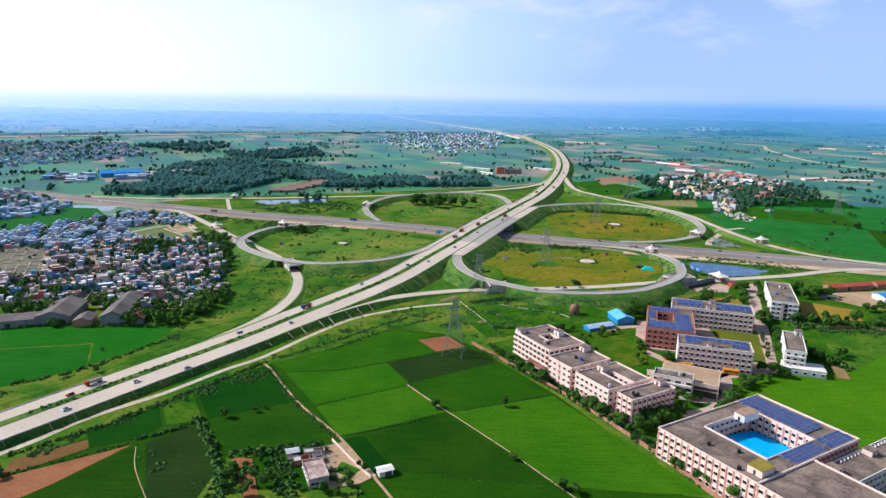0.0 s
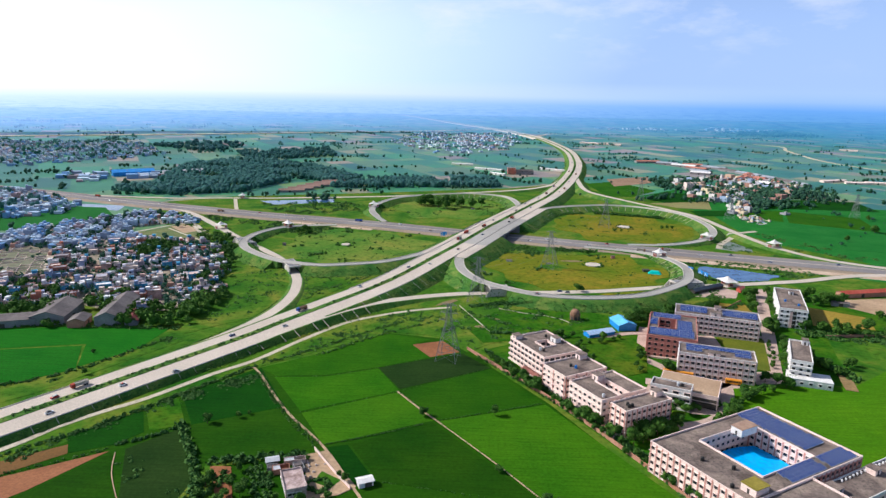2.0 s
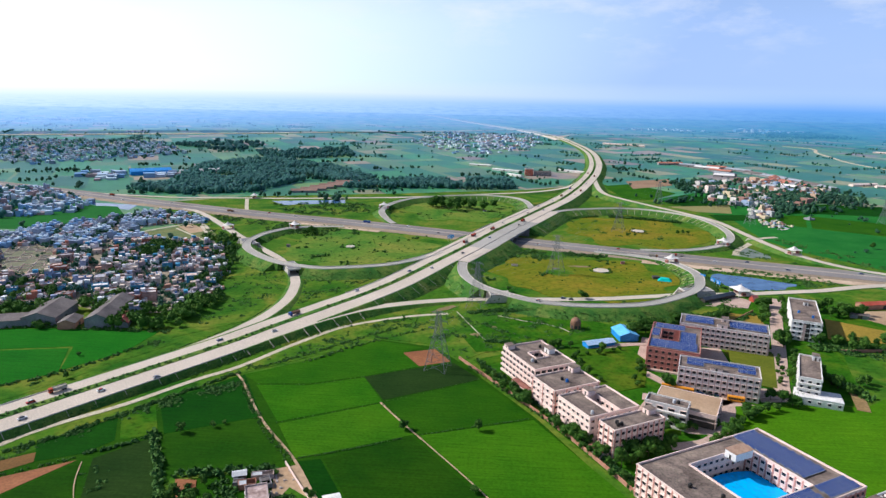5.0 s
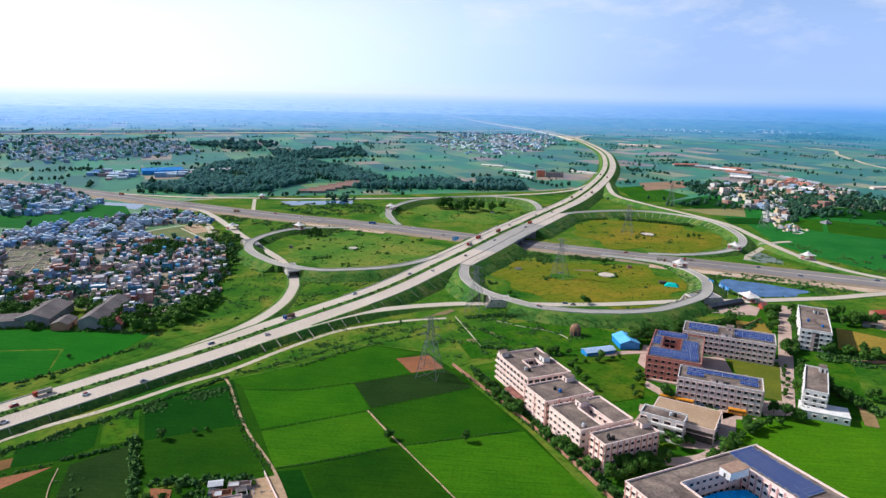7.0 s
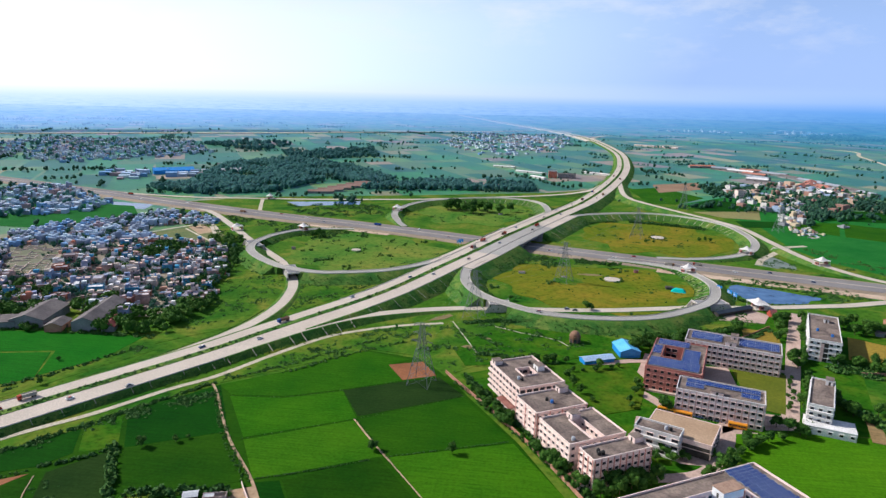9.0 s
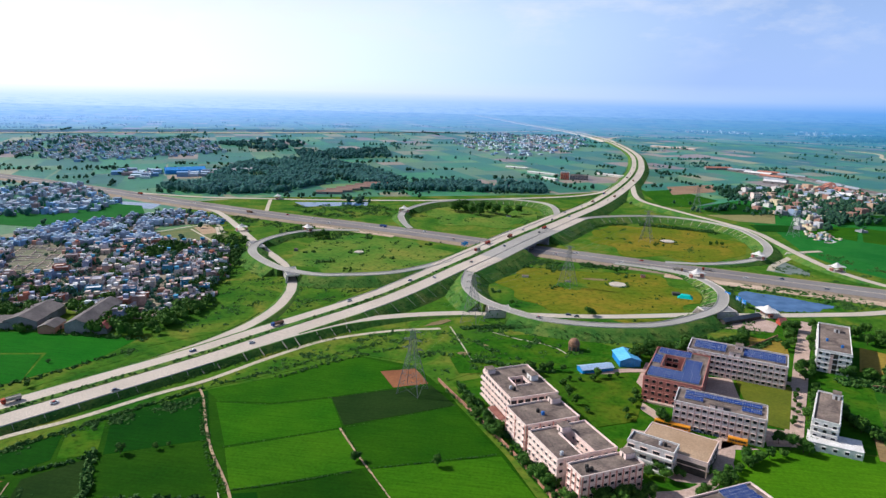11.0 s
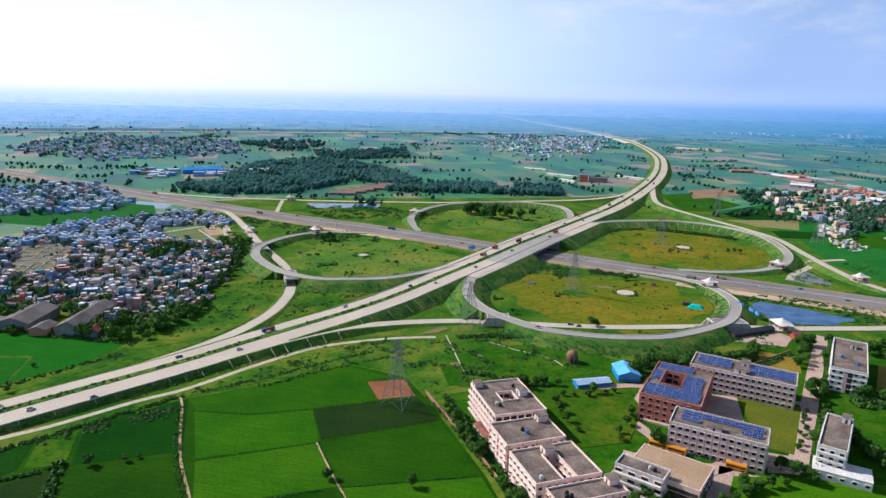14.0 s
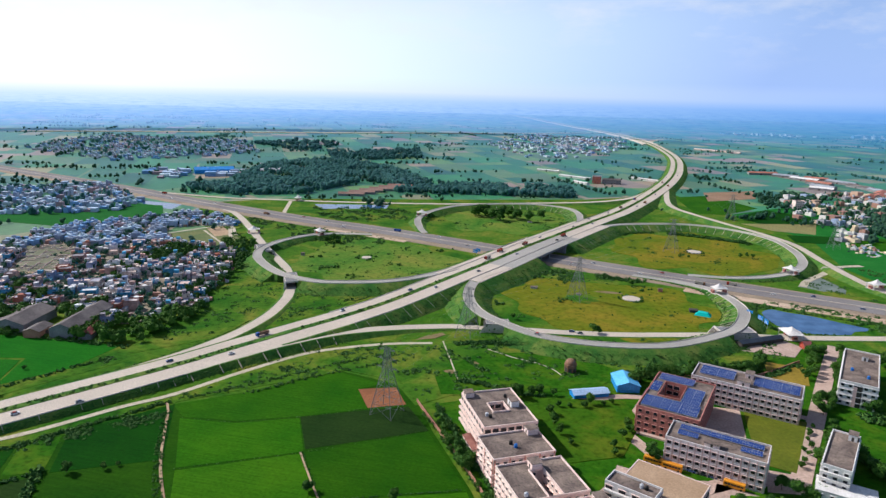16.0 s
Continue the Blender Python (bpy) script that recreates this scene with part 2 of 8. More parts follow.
def bank(name, line, a, b, mat=None, slope=1.9, top=-0.06):
    """An earth bank under a road, down to the ground."""
    left = sides(line)
    verts, faces = [], []
    for p, n in zip(line, left):
        h = max(p[2] + top, 0.05)
        for o, z in ((a - slope * h - 0.4, -0.3), (a, h), (b, h), (b + slope * h + 0.4, -0.3)):
            verts.append((p[0] + n[0] * o, p[1] + n[1] * o, z))
    for i in range(len(line) - 1):
        for j in range(3):
            faces.append((i * 4 + j + 1, i * 4 + j, (i + 1) * 4 + j, (i + 1) * 4 + j + 1))
    faces += [(0, 1, 2, 3), tuple(len(verts) - 4 + j for j in (3, 2, 1, 0))]
    return tagged(link_mesh(name, verts, faces, mat or SLOPE), kind="structure")


def sheet(name, pts, z, mat, kind="structure", label="", category=""):
    """A flat patch of ground with a thin edge."""
    k = len(pts)
    area = sum(a[0] * b[1] - a[1] * b[0] for a, b in zip(pts, pts[1:] + pts[:1]))
    if area < 0:
        pts = pts[::-1]
    verts = [(x, y, z) for x, y in pts] + [(x, y, -0.2) for x, y in pts]
    faces = [tuple(range(k))] + [(i, i + k, (i + 1) % k + k, (i + 1) % k) for i in range(k)]
    return tagged(link_mesh(name, verts, faces, mat), label, category, kind=kind)


# ---- ground ----
def ground_material():
    m, n, l, b = material("farmland", 0.6, 0.22, 0.0, HAZE_SHEEN)
    tc = n.new("ShaderNodeTexCoord")
    warp = n.new("ShaderNodeMapping")
    warp.inputs["Rotation"].default_value = (0, 0, 0.5)
    warp.inputs["Scale"].default_value = (1.0, 0.62, 1.0)
    l.new(tc.outputs["Object"], warp.inputs["Vector"])
    cells = n.new("ShaderNodeTexVoronoi")
    cells.distance = 'CHEBYCHEV'
    cells.inputs["Scale"].default_value = 0.012
    cells.inputs["Randomness"].default_value = 0.85
    l.new(warp.outputs[0], cells.inputs["Vector"])
    sep = n.new("ShaderNodeSeparateColor")
    l.new(cells.outputs["Color"], sep.inputs[0])
    fields = ramp(n, l, sep.outputs[0], [(0.0, (0.026, 0.150, 0.022)), (0.25, (0.050, 0.190, 0.030)), (0.48, (0.100, 0.210, 0.035)),
                                         (0.64, (0.155, 0.220, 0.050)), (0.80, (0.25, 0.225, 0.085)), (0.93, (0.34, 0.25, 0.14))])
    fields.color_ramp.interpolation = 'CONSTANT'
    big = noise_node(n, l, 0.004, 5.0, 0.6)
    tone = ramp(n, l, big.outputs[0], [(0.3, (0.7, 0.8, 0.7)), (0.7, (1.15, 1.1, 1.1))]).outputs[0]
    fine = noise_node(n, l, 0.12, 4.0, 0.6)
    grain = ramp(n, l, fine.outputs[0], [(0.3, (0.75, 0.75, 0.75)), (0.7, (1.2, 1.2, 1.2))]).outputs[0]
    c = mix(n, l, mix(n, l, fields.outputs[0], tone, 1.0, 'MULTIPLY'), grain, 1.0, 'MULTIPLY')
    l.new(c, b.inputs["Base Color"])
    return m


FARMLAND = ground_material()
N = 40
gx = 900 * np.sinh(np.linspace(-4.6, 4.6, N + 1))
gv = [(x, y, 0.0) for y in gx for x in gx]
gf = [(j * (N + 1) + i, j * (N + 1) + i + 1, (j + 1) * (N + 1) + i + 1, (j + 1) * (N + 1) + i) for j in range(N) for i in range(N)]
ground = tagged(link_mesh("ground", gv, gf, FARMLAND), kind="structure")

# ---- roads ----
MAIN = spline([(-300, 128, 3), (-203, 271, 3), (-164, 329, 3), (-124, 388, 3.3), (-103, 422, 4), (-81, 455, 5), (-57, 492, 5.9), (-36, 532, 6.6), (-7, 602, 7.7), (14, 652, 8.4), (45, 735, 8.6), (78, 818, 8.4),
               (109, 897, 8), (150, 1006, 7), (198, 1171, 6), (247, 1374, 5.5), (284, 1589, 5), (314, 1874, 3.5), (316, 2160, 2.5), (293, 2480, 2.5), (226, 2840, 2.5),
               (117, 3220, 2.5), (-25, 3610, 2.5), (-262, 4370, 2.5), (-415, 4830, 2.5)])
CROSS = spline([(-2600, 1640, 0.6), (-1500, 1262, 0.6), (-972, 1080, 0.6), (-633, 962, 0.6), (-434, 886, 0.6), (-324, 846, 0.6), (-229, 815, 0.6), (-153, 795, 0.6),
                (-70, 769, 0.6), (45, 728, 0.6), (160, 690, 0.6), (251, 662, 0.6), (331, 638, 0.6), (480, 594, 0.6), (800, 500, 0.6), (1400, 320, 0.6)])
LOOP_1 = spline([(6, 668, 8.4), (-15, 618, 7.8), (-50, 577, 7.2), (-92, 560, 6.8), (-116, 558, 6.5), (-147, 569, 6.3), (-173, 590, 6.2), (-194, 614, 6.2), (-205, 637, 6), (-209, 660, 5.3), (-206, 694, 4.5),
                 (-193, 730, 3), (-170, 753, 1.5), (-135, 765, 0.8)], 5)
LOOP_2 = spline([(52, 685, 8.4), (28, 631, 8), (16, 606, 7.6), (13, 581, 7.3), (16, 553, 7.1), (25, 529, 7), (37, 513, 6.8), (54, 500, 6.6), (74, 488, 6.5), (99, 483, 6.5),
                 (127, 485, 6.4), (156, 494, 6.3), (182, 514, 6.2), (205, 540, 6), (217, 571, 5.6), (220, 596, 5), (216, 622, 4), (209, 643, 2.8), (196, 659, 1.6), (170, 673, 1.0), (145, 681, 0.7)], 5)
LOOP_3 = spline([(88, 850, 8), (92, 882, 7.5), (92, 921, 7.2), (86, 962, 6.8), (69, 990, 6.5), (30, 1005, 6.3), (-10, 996, 6.2), (-47, 978, 6), (-81, 949, 5.8), (-101, 900, 5.5), (-105, 855, 4),
                 (-92, 815, 1.8), (-80, 792, 0.8)], 5)
LOOP_4 = spline([(96, 825, 8), (126, 874, 7.6), (158, 899, 7.2), (212, 920, 6.8), (251, 917, 6.5), (285, 896, 6.2), (308, 862, 6), (315, 814, 5.8), (313, 778, 5.5), (307, 754, 5), (296, 733, 4),
                 (279, 716, 3), (255, 703, 2), (228, 697, 1.2), (195, 698, 0.7)], 5)
RAMP_1 = spline([(-172, 332, 3.0), (-150, 366, 3.05), (-135, 393, 3.2), (-124, 419, 3.2), (-117, 451, 2.5), (-116, 488, 1.6), (-121.5, 523, 1.0), (-126, 538, 0.8), (-132.5, 555, 0.65), (-146, 579, 0.6), (-161, 605, 0.6), (-182, 631, 0.6), (-200, 652, 0.6),
                 (-231, 690, 0.6), (-284, 759, 0.6), (-332, 817, 0.6), (-371, 850, 0.6), (-430, 880, 0.6)], 5)
RAMP_2 = spline([(-136, 350, 3.0), (-114, 384, 3.3), (-92, 415, 4.0), (-79, 432, 4.5), (-54, 461, 3.8), (-22, 485, 2.2), (14, 502, 1.0), (36, 507, 0.6), (64, 511, 0.6), (91, 514, 0.6), (129, 521, 0.6), (167, 532, 0.6),
                 (202, 542, 0.6), (243, 549, 0.6), (308, 566, 0.6), (420, 596, 0.6), (600, 548, 0.6)], 5)
RAMP_3 = spline([(222, 1290, 5.6), (179, 1156, 5.5), (142, 1104, 4), (90, 1072, 2.5), (13, 1044, 1), (-76, 1005, 0.6), (-127, 987, 0.6), (-257, 954, 0.6), (-320, 945, 0.6), (-420, 930, 0.6),
                 (-560, 942, 0.6)], 8)
RAMP_4 = spline([(232, 1260, 5.6), (219, 1122, 5.8), (221, 1062, 5.4), (238, 1022, 5), (272, 962, 4.5), (302, 912, 4.2), (326, 860, 4), (333, 790, 4), (340, 735, 3.5), (353, 688, 2.5),
                 (385, 645, 1.2), (450, 606, 0.8)], 8)


def stretch(line, y0, y1):
    """The part of a line between two y values."""
    return line[(line[:, 1] >= y0) & (line[:, 1] <= y1)]


def near(line, x, y):
    return int(np.argmin(np.hypot(line[:, 0] - x, line[:, 1] - y)))


BR0, BR1 = near(MAIN, 33, 701), near(MAIN, 55, 758)  # the bridge's ends
expressway = tagged(new("expressway"), "pale concrete dual carriageway on a grassy embankment", "road", kind="structure")
for nm, a, b in (("carriageway", 2.5, 12.4), ("carriageway", -15.6, -2.5)):
    ob = road(nm, MAIN, a, b, CONCRETE)
    ob.parent = expressway
RAW_EARTH = mottled("raw_earth_fill", (0.62, 0.53, 0.42), (0.76, 0.66, 0.54), 0.01, 0.3)
sweep("earth_shoulder", stretch(MAIN, 2420, 4830), [(30, -2.6), (23, -0.15), (-24, -0.15), (-31, -2.6)], RAW_EARTH).parent = expressway
aux = stretch(MAIN, 596, 880)
road("slip_lane", aux, -28.0, -15.5, CONCRETE, lift=-0.05).parent = expressway
road("slip_lane", aux, 12.3, 18.0, CONCRETE, lift=-0.05).parent = expressway
worn = stretch(MAIN, 648, 800)
road("bridge_surface", worn, -27.9, -2.6, RAMP_GREY, thick=0.1, lift=0.02).parent = expressway
median = sweep("median_strip", MAIN, [(2.5, -0.2), (2.5, 0.25), (-2.5, 0.25), (-2.5, -0.2)], SLOPE)
median.parent = expressway
LOW = near(MAIN, -103, 422)
bank("embankment", MAIN[:LOW + 1], -16.5, 14.0, slope=1.2)
bank("embankment", MAIN[LOW:BR0 + 1], -17.2, 14.0, slope=1.7)
bank("embankment", MAIN[BR1:], -17.2, 14.0, slope=1.7)
bank("embankment", aux[aux[:, 1] < 701], -29.5, 20.0, top=-0.1)
bank("embankment", aux[aux[:, 1] > 758], -29.5, 20.0, top=-0.1)

highway = tagged(new("highway"), "grey dusty dual carriageway passing under the bridge", "road", kind="structure")
for a, b in ((0.6, 15.0), (-15.0, -0.6)):
    road("carriageway", CROSS, a, b, ASPHALT).parent = highway
sweep("dusty_shoulder", CROSS, [(21, -0.7), (18, -0.12), (-25, -0.12), (-28, -0.7)], SHOULDER).parent = highway
for x0, x1, w in ((-200, -70, 34), (190, 520, 38)):
    edge = CROSS[(CROSS[:, 0] > x0) & (CROSS[:, 0] < x1)]
    sweep("dirt_strip", edge, [(-24.5, -0.3), (-26, -0.1), (-w + 2, -0.2), (-w, -0.75)], RAW_DIRT).parent = highway
sweep("median_kerb", CROSS, [(0.62, -0.2), (0.5, 0.45), (-0.5, 0.45), (-0.62, -0.2)], CONCRETE).parent = highway


def ramp_road(name, line, half, gaps=(), label="", slope=1.9):
    """gaps: where another road passes under: x, y, the steps of the line that it takes up, and those with steep retained sides."""
    top = tagged(new(name), label, "ramp", kind="structure")
    road("carriageway", line, -half, half, RAMP_GREY if name.startswith("loop") else CONCRETE, lift=-0.04).parent = top
    cuts = sorted((near(line, x, y), k, m) for x, y, k, m in gaps)
    edges = [0] + [c for g, k, m in cuts for c in (g - m, g + m)] + [len(line) - 1]
    for g, k, m in cuts:
        for i, j in ((g - m, g - k), (g + k, g + m)):
            bank("retained_bank", line[i:j + 1], -half - 1.0, half + 1.0, top=-0.17, slope=0.12)
    for i, j in zip(edges[::2], edges[1::2]):
        if j > i:
            bank("embankment", line[i:j + 1], -half - 1.2, half + 1.2, top=-0.16, slope=slope)
    return top


ramp_road("loop_ramp_1", LOOP_1, 3.8, [(-137, 564, 2, 3), (-207, 652, 2, 3)], "pale concrete loop ramp on a grassy bank")
ramp_road("loop_ramp_2", LOOP_2, 3.9, [(46, 506, 2, 3), (204, 541, 2, 3)], "pale concrete loop ramp on a grassy bank")
ramp_road("loop_ramp_3", LOOP_3, 3.8, [(-105, 880, 2, 3)], "pale concrete loop ramp on a grassy bank")
ramp_road("loop_ramp_4", LOOP_4, 3.9, [], "pale concrete loop ramp on a grassy bank")
ramp_road("slip_ramp_1", RAMP_1, 4.0, [], "pale concrete slip ramp passing under a loop")
ramp_road("slip_ramp_2", RAMP_2, 4.1, [], "pale concrete slip ramp passing under a loop", 1.25)
ramp_road("slip_ramp_3", RAMP_3, 4.2, [], "pale concrete slip ramp across grass")
ramp_road("slip_ramp_4", RAMP_4, 4.1, [], "pale concrete slip ramp on a low bank")
service = spline([(x, y, 0.2) for x, y in ((-270, 150), (-218, 217), (-185, 258), (-173, 279), (-160, 295), (-145, 311), (-123, 342), (-106, 362), (-86, 397), (-64, 430), (-43, 447), (-18, 461), (8, 470))], 6)
tagged(road("service_track", service, -1.7, 1.7, TRACK), "pale unpaved service track along the embankment", "track", kind="structure")

# ---- distance ----
RIM = 2700.0  # radius of the glowing haze veil; fields and roads go on behind it


def haze_veil_material():
    """A glowing, see-through haze veil over the far fields: thin noise bands, paler towards the horizon and towards the
    sun.
    """
    m = bpy.data.materials.new("distant_haze_veil")
    m.use_nodes = True
    n, l = m.node_tree.nodes, m.node_tree.links
    n.remove(n["Principled BSDF"])
    tc = n.new("ShaderNodeTexCoord")
    xyz = n.new("ShaderNodeSeparateXYZ")
    l.new(tc.outputs["Object"], xyz.inputs[0])
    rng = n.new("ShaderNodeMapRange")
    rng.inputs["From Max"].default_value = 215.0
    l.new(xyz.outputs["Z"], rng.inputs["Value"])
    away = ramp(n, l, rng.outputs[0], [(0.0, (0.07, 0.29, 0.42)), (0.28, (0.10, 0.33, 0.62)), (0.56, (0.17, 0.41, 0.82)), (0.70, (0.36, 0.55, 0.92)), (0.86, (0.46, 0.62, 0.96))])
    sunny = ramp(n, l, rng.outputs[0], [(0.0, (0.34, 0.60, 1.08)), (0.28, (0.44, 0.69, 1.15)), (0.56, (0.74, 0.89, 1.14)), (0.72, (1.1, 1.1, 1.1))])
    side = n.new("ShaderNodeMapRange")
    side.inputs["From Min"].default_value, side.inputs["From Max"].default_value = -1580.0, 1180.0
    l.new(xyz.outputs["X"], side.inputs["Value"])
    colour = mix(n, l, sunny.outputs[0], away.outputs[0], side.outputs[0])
    lay = n.new("ShaderNodeMapping")
    lay.inputs["Scale"].default_value = (0.022, 0.022, 0.24)
    l.new(tc.outputs["Object"], lay.inputs["Vector"])
    bands = n.new("ShaderNodeTexNoise")
    bands.inputs["Scale"].default_value, bands.inputs["Detail"].default_value, bands.inputs["Roughness"].default_value = 1.0, 6.0, 0.7
    l.new(lay.outputs[0], bands.inputs["Vector"])
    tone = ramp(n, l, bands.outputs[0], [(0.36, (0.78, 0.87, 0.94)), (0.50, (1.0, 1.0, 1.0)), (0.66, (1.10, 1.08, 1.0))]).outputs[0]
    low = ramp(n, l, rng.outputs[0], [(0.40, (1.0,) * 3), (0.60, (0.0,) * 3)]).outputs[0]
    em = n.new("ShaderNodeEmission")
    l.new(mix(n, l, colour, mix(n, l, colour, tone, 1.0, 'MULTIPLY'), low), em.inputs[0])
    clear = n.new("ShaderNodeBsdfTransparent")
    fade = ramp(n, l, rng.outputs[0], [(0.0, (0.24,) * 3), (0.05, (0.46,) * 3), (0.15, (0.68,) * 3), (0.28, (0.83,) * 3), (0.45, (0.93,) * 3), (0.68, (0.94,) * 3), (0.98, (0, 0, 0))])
    ms = n.new("ShaderNodeMixShader")
    l.new(fade.outputs[0], ms.inputs[0])
    l.new(clear.outputs[0], ms.inputs[1])
    l.new(em.outputs[0], ms.inputs[2])
    l.new(ms.outputs[0], n["Material Output"].inputs[0])
    return m


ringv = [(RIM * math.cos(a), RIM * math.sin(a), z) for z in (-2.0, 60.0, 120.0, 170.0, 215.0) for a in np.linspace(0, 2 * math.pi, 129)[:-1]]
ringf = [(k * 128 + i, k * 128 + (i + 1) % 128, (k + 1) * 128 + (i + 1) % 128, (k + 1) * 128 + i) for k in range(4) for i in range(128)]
tagged(link_mesh("backdrop", ringv, ringf, haze_veil_material()), "glowing pale haze veil along the horizon", "backdrop", kind="structure")

# ---- fields ----


FIELD_LIFT = [0.0]


def wobbly(cx, cy, r, ry, seed):
    """An uneven oval outline."""
    rg = np.random.RandomState(seed)
    k = [(rg.rand() * 6.28, 0.05 * rg.rand() + 0.015, 2 + i) for i in range(9)]
    out = []
    for i in range(90):
        a = 2 * math.pi * i / 90
        f = 1 + sum(w * math.sin(m * a + p) for p, w, m in k)
        out.append((cx + r * f * math.cos(a), cy + ry * f * math.sin(a)))
    return out


def field(pts, mat, label, z=0.06):
    FIELD_LIFT[0] += 0.004
    return sheet("field", pts, z + FIELD_LIFT[0], mat, "structure", label, "field")


sheet("rough_ground", [(-700, -100), (600, -100), (640, 560), (420, 640), (-120, 640), (-420, 560), (-600, 420)], 0.012, VERGE, "structure", "rough grass and weeds between the fields", "ground")
sheet("field_base", [(-196, 215), (-160, 268), (-104, 348), (-72, 374), (-34, 414), (2, 406), (22, 384), (35, 361), (62, 318), (140, 160), (20, 150), (-130, 180)], 0.03, CROP_DEEP, "structure", "green crop and grassy bunds between fields", "ground")
GREEN, DARK, TILLED, FALLOW = "bright green paddy field", "dark green paddy field", "bare reddish-brown tilled field", "weedy dull field of old crop"
DRY_WEEDS = mottled("brown_weeds", (0.07, 0.055, 0.02), (0.15, 0.10, 0.04), 0.08, 0.7)
CROP_LAWN = grassy("tomb_grass", (0.014, 0.082, 0.002), (0.030, 0.112, 0.003), (0.070, 0.135, 0.006), 0.05, 0.35, 0.5)
field([(-26, 450), (-4, 470), (10, 474), (14, 446), (2, 440)], DRY_WEEDS, "dry brown weeds in rough grass", 0.09)
field([(-46, 271), (-63, 300), (-18, 326), (3, 297)], CROP_LIME, GREEN)
field([(-64, 302), (-88, 340), (-60, 343), (-32, 356), (-17, 328)], CROP, GREEN)
field([(-100, 352), (-73, 372), (-34, 412), (-4, 404), (-15, 394), (-3, 374), (-32, 358), (-60, 345), (-88, 342)], CROP, GREEN)
field([(-15, 394), (4, 402), (15, 384), (-3, 375)], SOIL, TILLED)
field([(-32, 357), (-2, 373), (17, 382), (33, 361), (-17, 330)], CROP_OLD, FALLOW)
field([(-16, 327), (33, 360), (60, 318), (4, 297)], CROP, GREEN)
field([(-34, 272), (2, 295), (49, 233), (-17, 244)], CROP_DEEP, DARK)
field([(-45, 269), (-35, 272), (-18, 243), (-28, 240)], CROP_DARK, DARK)
field([(5, 296), (60, 317), (108, 231), (53, 231)], CROP_LIME, GREEN)
field([(-28, 238), (-17, 242), (107, 229), (140, 160), (20, 150)], CROP_DEEP, DARK)
field([(-129, 315), (-99, 352), (-73, 306), (-112, 285)], CROP_DARK, DARK)
field([(-111, 284), (-73, 304), (-50, 269), (-73, 258), (-83, 251), (-94, 248)], CROP_DEEP, DARK)
field([(-140, 298), (-131, 314), (-115, 285), (-129, 278)], CROP_LAWN, "weedy green field with yellow patches")
field([(-164, 272), (-141, 297), (-131, 277), (-139, 265), (-155, 257)], CROP_DARK, DARK)
field([(-132, 262), (-116, 281), (-88, 231), (-96, 205), (-114, 221)], CROP_OLD, FALLOW)
field([(-182, 247), (-159, 264), (-155, 257), (-173, 239), (-180, 234)], mottled("weedy_soil", (0.12, 0.058, 0.008), (0.19, 0.090, 0.018), 0.06, 0.9), TILLED)
field([(-180, 232), (-171, 238), (-138, 260), (-155, 230), (-172, 208), (-192, 215)], SOIL, TILLED)
field([(-136, 259), (-154, 229), (-170, 207), (-130, 180), (-117, 225)], CROP_DEEP, DARK)
field([(-290, 400), (-252, 406), (-178, 411), (-182, 374), (-203, 345), (-217, 379), (-268, 367)], CROP_FRESH, GREEN)
field([(-268, 365), (-218, 376), (-202, 342), (-232, 316), (-300, 280)], CROP_FRESH, GREEN)
field([(-231, 313), (-200, 339), (-180, 372), (-174, 404), (-158, 393), (-205, 312), (-290, 215), (-330, 240)], VERGE, "rough green verge below the embankment", 0.05)
field([(163, 343), (196, 349), (236, 350), (330, 420), (520, 360), (420, 200), (230, 170), (184, 255), (160, 300)], CROP_BRIGHT, "bright green paddy field beside the college")
field([(-640, 690), (-600, 850), (-459, 844), (-418, 788), (-436, 728), (-474, 690)], CROP_EMERALD, GREEN)
sheet("rough_ground", [(330, 600), (345, 700), (360, 900), (300, 1060), (420, 1180), (520, 1000), (760, 960), (900, 700), (640, 480), (420, 560)], 0.026, CROP_EMERALD, "structure", "green fields and grass beyond the ramps", "ground")
field([(385, 770), (441, 850), (528, 802), (480, 690), (420, 700)], CROP_EMERALD, GREEN)
field([(443, 854), (480, 945), (560, 900), (531, 805)], CROP, GREEN)
field([(534, 800), (563, 898), (640, 850), (620, 740)], CROP_EMERALD, GREEN)
field([(483, 690), (531, 798), (617, 738), (560, 660)], CROP_DEEP, DARK)
field([(338, 887), (386, 894), (408, 941), (339, 930)], CROP_DARK, DARK)
field([(412, 942), (390, 894), (438, 858), (476, 946)], CROP, GREEN)
field([(440, 970), (480, 1060), (640, 1050), (625, 958)], CROP_DARK, DARK)
field([(350, 960), (300, 1040), (360, 1120), (430, 1050)], CROP_DARK, DARK)
field([(250, 1050), (290, 1050), (350, 1130), (300, 1240), (240, 1200)], CROP, GREEN)
field([(299, 990), (398, 1018), (376, 945), (331, 951)], mottled("stubble", (0.20, 0.19, 0.06), (0.28, 0.24, 0.09), 0.05, 0.4), "pale stubble field")
field([(295, 1275), (389, 1332), (371, 1233), (287, 1173)], mottled("dry_tilth", (0.25, 0.15, 0.085), (0.33, 0.21, 0.13), 0.03, 0.4), "bare pale-brown tilled field")
